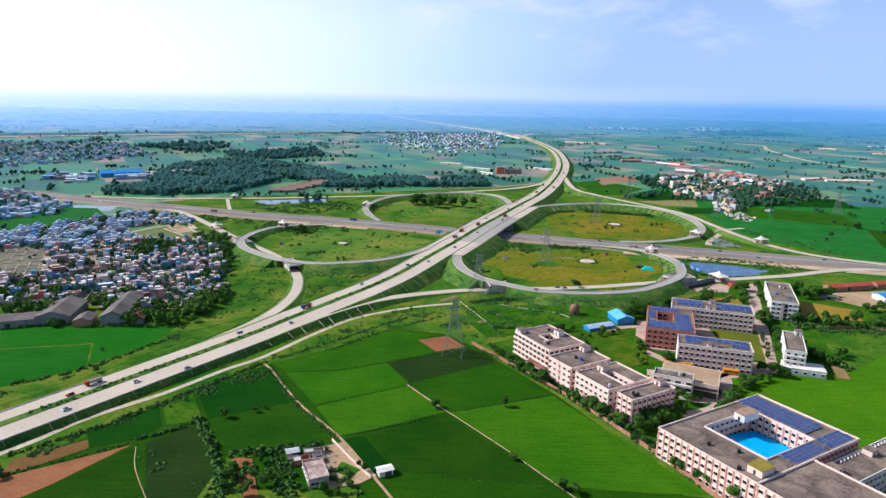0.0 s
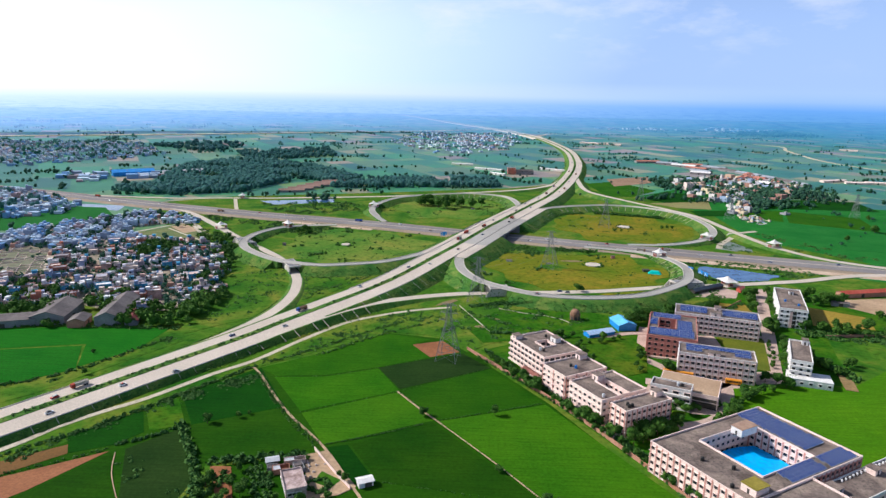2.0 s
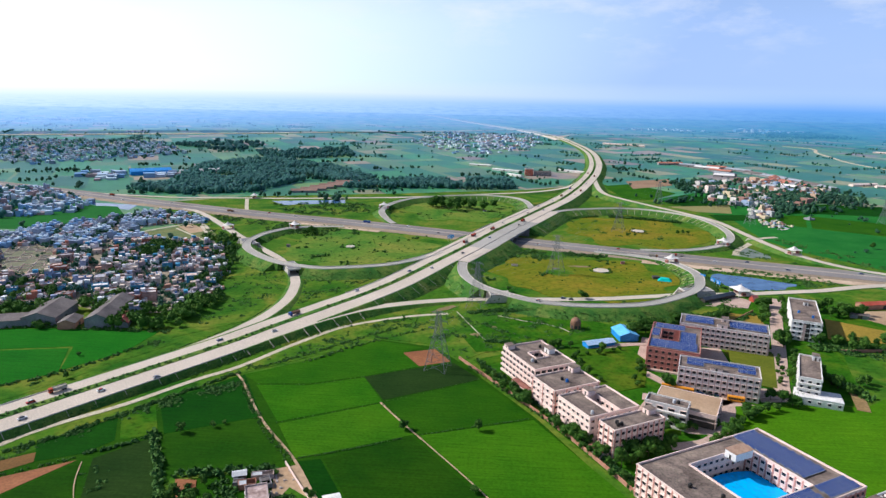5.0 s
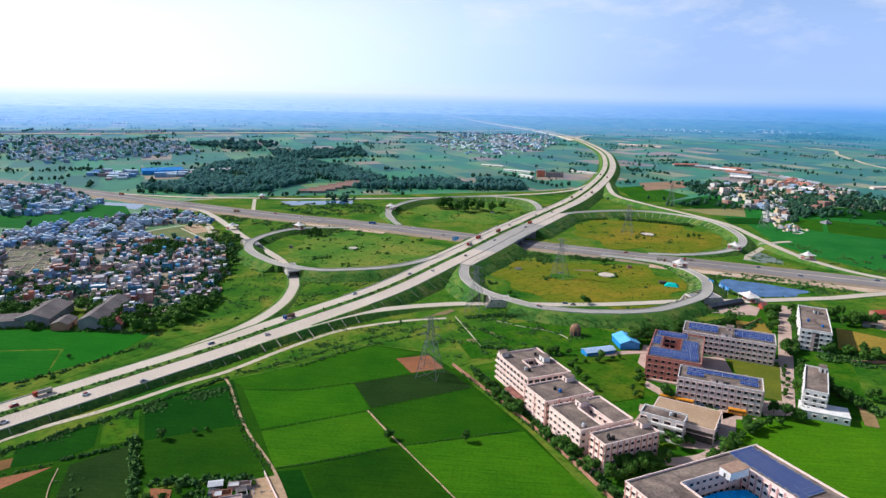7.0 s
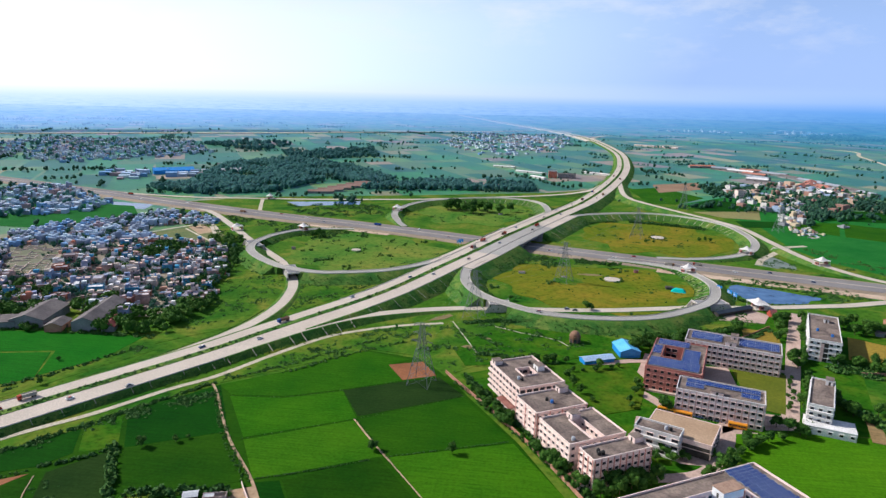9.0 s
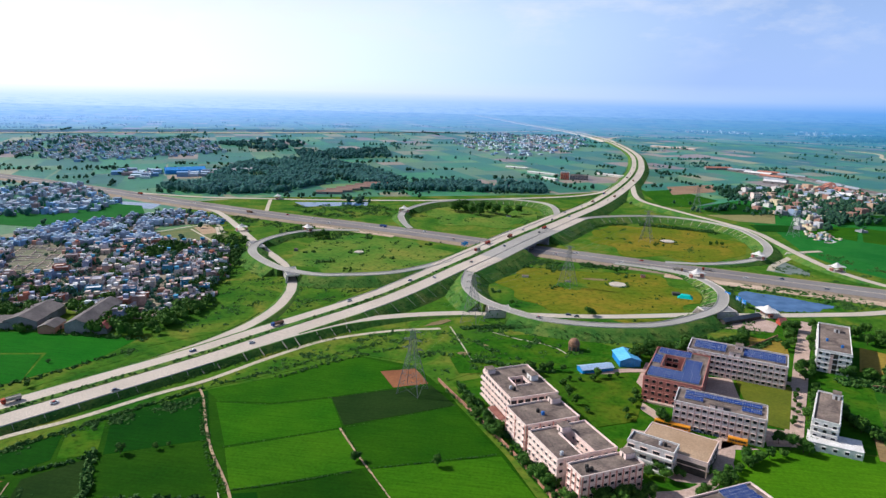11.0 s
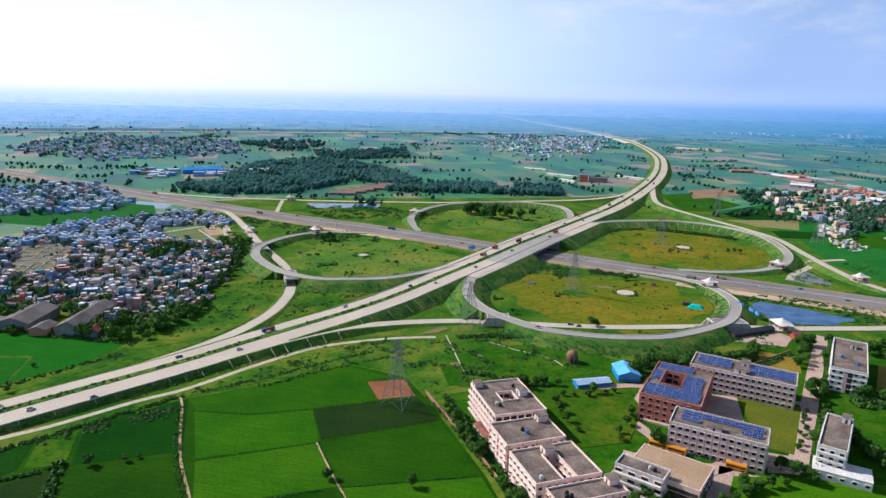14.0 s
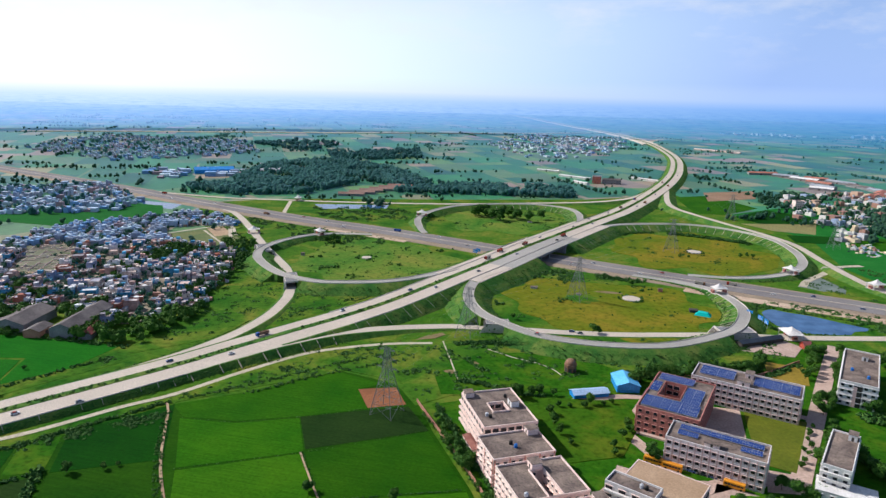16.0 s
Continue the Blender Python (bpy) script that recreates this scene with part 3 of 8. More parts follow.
# verges and infields
field([(-100, 354), (-75, 376), (-30, 415), (0, 410), (20, 384), (35, 400), (70, 415), (135, 452), (230, 510), (250, 545), (60, 500), (-60, 450), (-110, 370)], VERGE, "rough green grass below the ramps", 0.045)
field([(-165, 400), (-200, 470), (-215, 600), (-250, 680), (-120, 700), (-60, 560), (-100, 470)], VERGE, "rough green grass beside the ramp", 0.045)
INF = "olive and yellowing grass inside the loop"
LOOP_GRASS = grassy("loop_grass", (0.046, 0.150, 0.016), (0.100, 0.185, 0.022), (0.180, 0.205, 0.034), 0.02, 0.25)
field(wobbly(-95, 660, 78, 76, 3), LOOP_GRASS, "green grass inside the loop", 0.055)
field(wobbly(122, 588, 78, 74, 1), INFIELD, INF, 0.055)
field(wobbly(-2, 905, 76, 80, 4), LOOP_GRASS, "green grass inside the loop", 0.055)
field(wobbly(212, 800, 80, 92, 2), INFIELD, INF, 0.055)

field(wobbly(101, 596, 14, 11, 8), VERGE, "green weeds round a pylon's feet", 0.06)
field(wobbly(122, 620, 11, 3, 9), mottled("dry_patch", (0.17, 0.13, 0.05), (0.26, 0.18, 0.09), 0.1, 0.8), "bare sandy patch in the dry grass", 0.06)
field(wobbly(112, 655, 48, 11, 12), VERGE, "rough green grass below the highway", 0.058)
BARE = mottled("bare_earth", (0.17, 0.13, 0.05), (0.26, 0.18, 0.09), 0.1, 0.8)
field([(-4, 472), (0, 480), (10, 490), (13, 487), (7, 478)], BARE, "trodden sandy corner by the ramp", 0.10)
field(wobbly(29, 430, 4, 2.5, 13), BARE, "bare sandy patch in rough grass", 0.08)
field(wobbly(40, 446, 3, 1.8, 14), BARE, "bare sandy patch in rough grass", 0.08)
field([(30, 400), (20, 425), (40, 462), (92, 478), (128, 458), (112, 430), (70, 412)], CROP_LAWN, "vivid green grass round the old tomb", 0.07)

# ---- college ----
GLASS, gn, gl_, gb = material("window_glass", 0.3, 0.3)
gb.inputs["Base Color"].default_value = (0.018, 0.020, 0.026, 1)
SOLAR, sn, sl_, sb = material("solar_cells", 0.35, 0.5)
sb.inputs["Base Color"].default_value = (0.010, 0.042, 0.20, 1)
sb.inputs["Roughness"].default_value = 0.5
sb.inputs["Specular IOR Level"].default_value = 0.3
STEEL = mottled("pale_steel", (0.45, 0.46, 0.48), (0.58, 0.59, 0.60), 0.8, 4, rough=0.5, spec=0.5)
CORRIDOR = mottled("dark_corridor", (0.05, 0.045, 0.04), (0.09, 0.08, 0.07), 0.4, 3)
BLUE_SHEET = mottled("blue_sheet", (0.02, 0.22, 0.62), (0.03, 0.30, 0.75), 0.15, 1.2, rough=0.5, spec=0.4)
SKY_TARP = mottled("sky_blue_tarpaulin", (0.010, 0.38, 0.88), (0.015, 0.45, 0.95), 0.06, 0.5, rough=0.6)
PATH = mottled("paved_path", (0.44, 0.31, 0.25), (0.56, 0.41, 0.34), 0.1, 1.0)
BROWN_ROOF = mottled("buff_roof", (0.38, 0.25, 0.15), (0.48, 0.33, 0.21), 0.1, 1.2)


def window_mesh(name, w, h, frame_mat, shade=True, depth=0.5):
    """A window facing -y, at its middle, in one piece: frame, recessed pane and a sunshade above."""
    s = Solid()
    a, b, t = w / 2, h / 2, 0.09

    def ring(x, z, y):
        k = len(s.v)
        s.v += [(-x, y, -z), (x, y, -z), (x, y, z), (-x, y, z)]
        return k
    r0, r1, r2, r3 = ring(a, b, 0.05), ring(a, b, -0.12), ring(a - t, b - t, -0.12), ring(a - t, b - t, -0.03)
    for p, q in ((r0, r1), (r1, r2), (r2, r3)):
        for i in range(4):
            s.f.append((p + i, p + (i + 1) % 4, q + (i + 1) % 4, q + i))
            s.s.append(0)
    k = len(s.v)
    s.v += [(0, -0.03, -b + t), (0, -0.03, b - t)]
    s.f += [(r3, k, k + 1, r3 + 3), (k, r3 + 1, r3 + 2, k + 1)]
    s.s += [1, 1]
    if shade:
        k = len(s.v)
        s.v += [(-a - 0.2, -depth, b), (a + 0.2, -depth, b), (a + 0.2, -depth, b + 0.15), (-a - 0.2, -depth, b + 0.15), (a + 0.2, 0.05, b + 0.15), (-a - 0.2, 0.05, b + 0.15)]
        s.f += [(r1 + 3, r1 + 2, k + 1, k), (k, k + 1, k + 2, k + 3), (k + 3, k + 2, k + 4, k + 5), (r1 + 2, k + 4, k + 2, k + 1), (k + 5, r1 + 3, k, k + 3)]
        s.s += [0] * 5
    return s.mesh(name, [frame_mat, GLASS])


def ring_wall(s, out, hole, z0, z1, slot=0):
    """A closed band between two rectangles (x0, x1, y0, y1), in one piece."""
    k = len(s.v)
    for x0, x1, y0, y1 in (out, hole):
        for z in (z0, z1):
            s.v += [(x0, y0, z), (x1, y0, z), (x1, y1, z), (x0, y1, z)]
    o0, o1, i0, i1 = k, k + 4, k + 8, k + 12
    for i in range(4):
        j = (i + 1) % 4
        s.f += [(o0 + i, o0 + j, o1 + j, o1 + i), (o1 + i, o1 + j, i1 + j, i1 + i), (i1 + i, i1 + j, i0 + j, i0 + i), (i0 + i, i0 + j, o0 + j, o0 + i)]
        s.s += [slot] * 4
    return s


WIN_CREAM = window_mesh("window", 1.85, 1.65, STUCCO)
WIN_PINK = window_mesh("window", 1.85, 1.75, PINK)
WIN_WHITE = window_mesh("window", 1.75, 1.55, WHITE)
WIN_WIDE = window_mesh("window", 3.0, 1.7, STUCCO)
WIN_OPEN = window_mesh("window", 3.0, 2.1, STUCCO, False)


def place(name, me, parent, m):
    ob = new(name, me)
    ob.parent = parent
    ob.matrix_basis = m
    return ob


def facade(parent, side, L, W, H, storeys, pitch, me, wall_h=None, margin=1.8, low=0.0):
    """Windows in rows over one side of a block: f (-y), b (+y), l (-x), r (+x)."""
    run = L if side in "fb" else W
    k = max(1, int((run - 2 * margin) / pitch) + 1)
    gap = (run - 2 * margin) / max(1, k - 1)
    sh = (H - low) / storeys
    for st in range(storeys):
        z = low + sh * (st + 0.52)
        for i in range(k):
            a = margin + i * gap
            m = {"f": pose(a, 0, z), "b": pose(a, W, z, 0, 0, 180), "l": pose(0, a, z, 0, 0, -90), "r": pose(L, a, z, 0, 0, 90)}[side]
            place("window", me, parent, m)


def ribs(parent, side, L, W, H, pitch, mat, margin=0.6, wide=0.5, proud=0.3):
    run = L if side in "fb" else W
    k = max(2, int((run - 2 * margin) / pitch) + 1)
    gap = (run - 2 * margin) / (k - 1)
    me = Solid().box(-wide / 2, wide / 2, -proud, 0.05, 0, H).mesh("pilaster", mat)
    for i in range(k):
        a = margin + i * gap
        m = {"f": pose(a, 0, 0), "b": pose(a, W, 0, 0, 0, 180), "l": pose(0, a, 0, 0, 0, -90), "r": pose(L, a, 0, 0, 0, 90)}[side]
        place("pilaster", me, parent, m)


def band(parent, L, W, z, mat, proud=0.22, h=0.35):
    ring_wall(Solid(), (-proud, L + proud, -proud, W + proud), (0.05, L - 0.05, 0.05, W - 0.05), z, z + h).make("floor_band", mat, parent)


def block(name, x, y, turn, L, W, H, storeys, label, wall, trim, win, pitch=3.4, faces="fr", court=None, rib=None, parapet=0.9, roof=None, bands=True):
    """A flat-roofed block. court: (x0, x1, y0, y1) of an open yard in it."""
    top = tagged(new(name), label, "building")
    top.matrix_basis = pose(x, y, 0, 0, 0, turn)
    s, r, t = Solid(), Solid(), 0.3
    if court:
        a, b, c, d = court
        ring_wall(s, (0, L, 0, W), court, -0.3, H)
        ring_wall(r, (0.01, L - 0.01, 0.01, W - 0.01), (a - 0.01, b + 0.01, c - 0.01, d + 0.01), H - 0.05, H + 0.12)
        inner = ring_wall(Solid(), (a - t, b + t, c - t, d + t), (a + 0.06, b - 0.06, c + 0.06, d - 0.06), H, H + parapet)
        inner.make("parapet", trim, top)
    else:
        s.box(0, L, 0, W, -0.3, H)
        r.box(0.01, L - 0.01, 0.01, W - 0.01, H - 0.05, H + 0.12)
    s.make("wall", wall, top)
    r.make("roof", roof or ROOF, top)
    ring_wall(Solid(), (-0.1, L + 0.1, -0.1, W + 0.1), (t, L - t, t, W - t), H, H + parapet).make("parapet", trim, top)
    for side in faces:
        facade(top, side, L, W, H, storeys, pitch, win)
        if rib:
            ribs(top, side, L, W, H + 0.5, pitch * rib, {BRICK_RED: BRICK_RED, GREY_CREAM: ROSE}.get(trim, PINK))
    if bands:
        for st in range(1, storeys):
            band(top, L, W, H * st / storeys - 0.2, trim)
    return top


def roof_room(parent, x0, x1, y0, y1, z, h, mat, cap=None):
    s = Solid().box(x0, x1, y0, y1, z, z + h, 0).box(x0 - 0.25, x1 + 0.25, y0 - 0.25, y1 + 0.25, z + h, z + h + 0.2, 1)
    s.box((x0 + x1) / 2 - 0.5, (x0 + x1) / 2 + 0.5, y0 - 0.03, y0, z, z + 2.0, 2)
    return s.make("stair_room", [mat, cap or ROOF, CORRIDOR], parent)


RB = 13.2
college_a = block("college_block", 45.5, 377.5, -62, 35, 26, RB, 4, "cream four-storey college block with open verandas", STUCCO, STUCCO, WIN_OPEN, 3.5, "fr", court=(13, 22, 9, 17))
college_b = block("college_block", 60.2, 338.5, -60, 19.5, 28, RB, 4, "cream and pink four-storey college block", STUCCO, STUCCO, WIN_CREAM, 3.3, "fr", rib=2)
college_c = block("college_block", 71.3, 317.5, -60, 24.5, 29, RB, 4, "cream college block round a narrow yard", STUCCO, STUCCO, WIN_CREAM, 3.2, "fr", court=(6, 24.4, 12, 18))
college_d = block("college_block", 87.3, 294.5, -60, 10.5, 29.5, RB, 4, "pinkish four-storey college block with rows of windows", STUCCO, STUCCO, WIN_CREAM, 2.9, "fr", rib=1)
college_e = block("college_block", 130.2, 388, -18, 29, 46, RB, 4, "red-brick four-storey college block round a yard", BRICK_RED, BRICK_RED, WIN_PINK, 3.2, "flr", court=(6, 16.5, 17.5, 35.5), rib=1)
college_f = block("college_block", 161.4, 433, -19, 53, 20, RB, 4, "grey-cream four-storey college block with solar panels", GREY_CREAM, GREY_CREAM, WIN_CREAM, 3.0, "fr", rib=1)
college_g = block("college_block", 140.8, 360.9, -18, 41, 17, RB, 4, "grey-cream four-storey college block with solar panels", GREY_CREAM, GREY_CREAM, WIN_CREAM, 3.0, "fr", rib=1)
hostel_i = block("hostel_block", 239.3, 449, -21, 17.8, 55, RB, 4, "white four-storey hostel block with a dark stair slot", WHITE, WHITE, WIN_WHITE, 3.4, "flr")
hostel_j = block("hostel_block", 203, 357.5, -24, 11, 36, 12, 4, "narrow white hostel block with open balconies", WHITE, WHITE, WIN_WHITE, 3.2, "flr")
white_shed = block("white_shed", 200, 351, -18, 22, 12, 4.2, 1, "long low white shed with a white roof", WHITE, WHITE, WIN_WHITE, 4, "f", roof=WHITE, parapet=0.15, bands=False)
hall = block("assembly_hall", 119.8, 328.7, -25, 30, 22, 7.5, 2, "low hall with a flat buff roof", STUCCO, STUCCO, WIN_CREAM, 4, "r", roof=BROWN_ROOF, parapet=0.3)
front_h = block("office_block", 114.5, 323.5, -25, 20, 9, 10.5, 3, "white three-storey office block with balconies", WHITE, WHITE, WIN_WIDE, 4.2, "fr")
court_block = block("school_block", 96.4, 259.3, -60, 48, 69.7, 13.5, 4, "large cream school block round a yard with blue cover", STUCCO, STUCCO, WIN_CREAM, 3.1, "f", court=(9, 39, 19.3, 51.5), rib=1)
facade(court_block, "r", 48, 69.7, 13.5, 4, 2.9, WIN_PINK)
ribs(court_block, "r", 48, 69.7, 13.6, 2.9, PINK)
block("school_wing", 96.4 + 24.05, 259.3 - 41.65, -60, 40, 36, 13.4, 4, "long cream wing of the school block", STUCCO, STUCCO, WIN_CREAM, 3.1, "fb", rib=1)

# ---- foliage ----
RNG = np.random.RandomState(7)


# dusty: weight of a blue sheen laid on leaves to imitate haze
def leaf_material(name, dark, light, dusty=0.0, lucent=0.0):
    m, n, l, b = material(name, 0.8, 0.15, 0.0, dusty)
    b.inputs["Sheen Roughness"].default_value = 0.5
    geo = n.new("ShaderNodeNewGeometry")
    info = n.new("ShaderNodeObjectInfo")
    c = ramp(n, l, geo.outputs["Random Per Island"], [(0.0, dark), (1.0, light)]).outputs[0]
    tone = ramp(n, l, info.outputs["Random"], [(0.0, (0.75, 0.8, 0.8)), (1.0, (1.25, 1.15, 1.0))]).outputs[0]
    c = mix(n, l, c, tone, 1.0, 'MULTIPLY')
    l.new(c, b.inputs["Base Color"])
    if lucent:
        thin = n.new("ShaderNodeBsdfTranslucent")
        l.new(c, thin.inputs[0])
        ms = n.new("ShaderNodeMixShader")
        ms.inputs[0].default_value = lucent
        l.new(b.outputs[0], ms.inputs[1])
        l.new(thin.outputs[0], ms.inputs[2])
        l.new(ms.outputs[0], n["Material Output"].inputs[0])
    return m


LEAF = leaf_material("tree_leaves", (0.022, 0.080, 0.010), (0.072, 0.165, 0.022))
BUSH = leaf_material("bush_leaves", (0.026, 0.095, 0.020), (0.078, 0.170, 0.034))
# leaves for far trees: haze put into the colour, paler and bluer
HAZED_LEAF = leaf_material("hazed_far_leaves", (0.062, 0.200, 0.185), (0.110, 0.275, 0.255), 0.4, 0.6)
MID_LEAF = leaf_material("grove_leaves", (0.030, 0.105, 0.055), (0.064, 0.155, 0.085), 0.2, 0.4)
BARK = mottled("bark", (0.07, 0.05, 0.035), (0.13, 0.09, 0.06), 1.5, 8)

PHI = (1 + 5 ** 0.5) / 2
ICO_V = np.array([(-1, PHI, 0), (1, PHI, 0), (-1, -PHI, 0), (1, -PHI, 0), (0, -1, PHI), (0, 1, PHI), (0, -1, -PHI), (0, 1, -PHI), (PHI, 0, -1), (PHI, 0, 1), (-PHI, 0, -1), (-PHI, 0, 1)]) / (PHI * PHI + 1) ** 0.5
ICO_F = np.array([f for v in range(12) for f in [(v, a, b) for a in range(12) for b in range(12)
                 if v < a < b and all(np.linalg.norm(ICO_V[i] - ICO_V[j]) < 1.1 for i, j in ((v, a), (v, b), (a, b)))]])
ICO_F = np.array([(a, b, c) if np.dot(np.cross(ICO_V[b] - ICO_V[a], ICO_V[c] - ICO_V[a]), ICO_V[a]) > 0 else (a, c, b) for a, b, c in ICO_F])  # all facing out


def foliage(centres, sizes, leaves=10, flat=0.8, leaf=0.45, rng=RNG, blob=0.8):
    """Uneven clumps with loose leaf sprays round them: vertices and faces."""
    c, r = np.asarray(centres, float), np.asarray(sizes, float)
    k = len(c)
    jit = 1 + 0.35 * (rng.rand(k, 12) - 0.5)
    turn = rng.rand(k) * 6.28
    base = ICO_V[None] * (jit * r[:, None] * blob)[..., None] * np.array([1, 1, flat])
    cs, sn = np.cos(turn)[:, None], np.sin(turn)[:, None]
    v1 = np.stack([base[..., 0] * cs - base[..., 1] * sn, base[..., 0] * sn + base[..., 1] * cs, base[..., 2]], -1) + c[:, None]
    f1 = (ICO_F[None] + 12 * np.arange(k)[:, None, None]).reshape(-1, 3)
    verts, faces = v1.reshape(-1, 3), [tuple(f) for f in f1]
    if leaves:
        d = rng.randn(k, leaves, 3)
        d /= np.linalg.norm(d, axis=2)[..., None]
        d[..., 2] = np.where(d[..., 2] < -0.4, -d[..., 2], d[..., 2])
        at = c[:, None] + d * (r[:, None] * (0.75 + 0.5 * rng.rand(k, leaves)))[..., None] * np.array([1, 1, flat])
        u = rng.randn(k, leaves, 3)
        u /= np.linalg.norm(u, axis=2)[..., None]
        w = np.cross(u, d + 0.6 * rng.randn(k, leaves, 3))
        w /= np.linalg.norm(w, axis=2)[..., None] + 1e-9
        s = (r[:, None] * leaf * (0.6 + 0.8 * rng.rand(k, leaves)))[..., None]
        quad = np.stack([at - u * s - w * s * 0.7, at + u * s - w * s * 0.5, at + u * s * 0.8 + w * s * 0.7, at - u * s * 0.7 + w * s * 0.6], 2).reshape(-1, 3)
        o = len(verts)
        verts = np.concatenate([verts, quad])
        faces += [(o + 4 * i, o + 4 * i + 1, o + 4 * i + 2, o + 4 * i + 3) for i in range(k * leaves)]
    return verts, faces


def mesh_of(name, verts, faces, mat):
    me = bpy.data.meshes.new(name)
    me.from_pydata([tuple(v) for v in verts], [], faces)
    me.materials.append(mat)
    me.polygons.foreach_set("use_smooth", [len(f) == 3 for f in faces])
    me.update()
    return me


def crown_mesh(rng, r, h, lobes):
    cs, rs = [], []
    for i in range(lobes):
        a, q = rng.rand() * 6.28, (0.25 + 0.6 * rng.rand()) * r
        cs.append((q * math.cos(a), q * math.sin(a), h * (0.36 + 0.46 * rng.rand())))
        rs.append(r * (0.36 + 0.26 * rng.rand()))
    cs.append((0, 0, h * 0.72))
    rs.append(r * 0.55)
    v, f = foliage(cs, rs, 90, 0.9, 0.15, rng, 0.92)
    return mesh_of("crown", v, f, LEAF)


def trunk_mesh(rng, h, r):
    s = Solid()
    s.prism(ring_of(0, 0, r, 7), -0.2, h * 0.5, 0, 0.6)
    for i in range(4):
        a = rng.rand() * 6.28
        s.beam((0, 0, h * (0.28 + 0.06 * i)), (h * 0.22 * math.cos(a), h * 0.22 * math.sin(a), h * (0.55 + 0.05 * i)), r * 0.3)
    return s.mesh("trunk", BARK)


TREES = []
for i in range(7):
    rg = np.random.RandomState(20 + i)
    hh = 7.5 + 2.5 * rg.rand()
    TREES.append((trunk_mesh(rg, hh, 0.22), crown_mesh(rg, 2.9 + 1.3 * rg.rand(), hh, 11 + i % 4)))


def tree(x, y, size=1.0, label="leafy green broadleaf tree", group="", z=0.0):
    k = RNG.randint(len(TREES))
    t = tagged(new("tree"), label, "tree", group)
    t.matrix_basis = pose(x, y, z, 0, 0, RNG.rand() * 360) @ Matrix.Diagonal((size * (0.9 + 0.25 * RNG.rand()), size * (0.9 + 0.25 * RNG.rand()), size * (0.85 + 0.3 * RNG.rand()), 1))
    for nm, me in zip(("trunk", "crown"), TREES[k]):
        new(nm, me).parent = t
    return t


def bush(x, y, size=1.0, z=0.0, label="low green bush"):
    v, f = foliage([(RNG.randn() * 0.5, RNG.randn() * 0.5, 0.55 + 0.4 * RNG.rand()) for _ in range(4)], [0.7 + 0.4 * RNG.rand() for _ in range(4)], 14, 0.9, 0.35)
    b = tagged(new("bush", mesh_of("bush", v, f, BUSH)), label, "bush")
    b.matrix_basis = pose(x, y, z) @ Matrix.Diagonal((size, size, size, 1))
    return b


def thicket(name, pts, rs, mat, label, category, leaves=8, lift=0.5, leaf=0.4):
    pts, rs = np.asarray(pts, float), np.asarray(rs, float)
    c = np.c_[pts[:, 0], pts[:, 1], (pts[:, 2] if pts.shape[1] > 2 else 0) + rs * lift]
    v, f = foliage(c, rs, leaves, 0.85, leaf)
    return tagged(new(name, mesh_of(name, v, f, mat)), label, category, kind="stuff")


def inside(poly, x, y):
    """Which of the points lie in the polygon."""
    hit = np.zeros(len(x), bool)
    for (xa, ya), (xb, yb) in zip(poly, poly[1:] + poly[:1]):
        c = (ya > y) != (yb > y)
        hit ^= c & (x < (xb - xa) * (y - ya) / (yb - ya + 1e-12) + xa)
    return hit


def scatter(poly, count, rng=RNG):
    p = np.array(poly)
    lo, hi = p.min(0), p.max(0)
    q = lo + rng.rand(count * 4, 2) * (hi - lo)
    return q[inside(poly, q[:, 0], q[:, 1])][:count]


ROADS = [(MAIN, 31), (CROSS, 23), (LOOP_1, 6.5), (LOOP_2, 6.5), (LOOP_3, 6.5), (LOOP_4, 6.5), (RAMP_1, 6.5), (RAMP_2, 6.5), (RAMP_3, 6.5), (RAMP_4, 6.5), (service, 3.2)]
ROAD_XY = np.concatenate([l[::2, :2] for l, _ in ROADS])
ROAD_R = np.concatenate([np.full(len(l[::2]), r + 1.0) for l, r in ROADS])


def off_road(p, extra=0.0):
    p = np.asarray(p)[:, :2]
    keep = np.ones(len(p), bool)
    for i in range(0, len(p), 500):
        d = np.hypot(p[i:i + 500, None, 0] - ROAD_XY[None, :, 0], p[i:i + 500, None, 1] - ROAD_XY[None, :, 1])
        keep[i:i + 500] = (d > ROAD_R[None] + extra).all(1)
    return keep


def along(line, a, b, spacing, rng=RNG, h=None):
    """Scattered places beside a line, between two offsets to its left; with the height of its bank there."""
    left = sides(line)
    d = np.r_[0, np.cumsum(np.hypot(*np.diff(line[:, :2], axis=0).T))]
    k = max(1, int(d[-1] / spacing))
    s = rng.rand(k) * d[-1]
    i = np.clip(np.searchsorted(d, s), 1, len(line) - 1)
    o = a + (b - a) * rng.rand(k)
    u = ((s - d[i - 1]) / np.maximum(d[i] - d[i - 1], 1e-6))[:, None]
    p = line[i - 1] * (1 - u) + line[i] * u
    return np.c_[p[:, :2] + left[i] * o[:, None], np.zeros(k)], p[:, 2], o


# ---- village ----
# wall and roof palettes lifted paler to make up for haze over the village
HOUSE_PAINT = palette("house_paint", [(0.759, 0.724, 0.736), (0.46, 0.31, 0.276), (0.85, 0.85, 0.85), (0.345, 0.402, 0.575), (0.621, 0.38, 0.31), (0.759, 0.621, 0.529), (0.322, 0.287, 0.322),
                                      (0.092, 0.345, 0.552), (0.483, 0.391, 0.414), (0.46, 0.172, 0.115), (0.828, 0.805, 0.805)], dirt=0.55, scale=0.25)
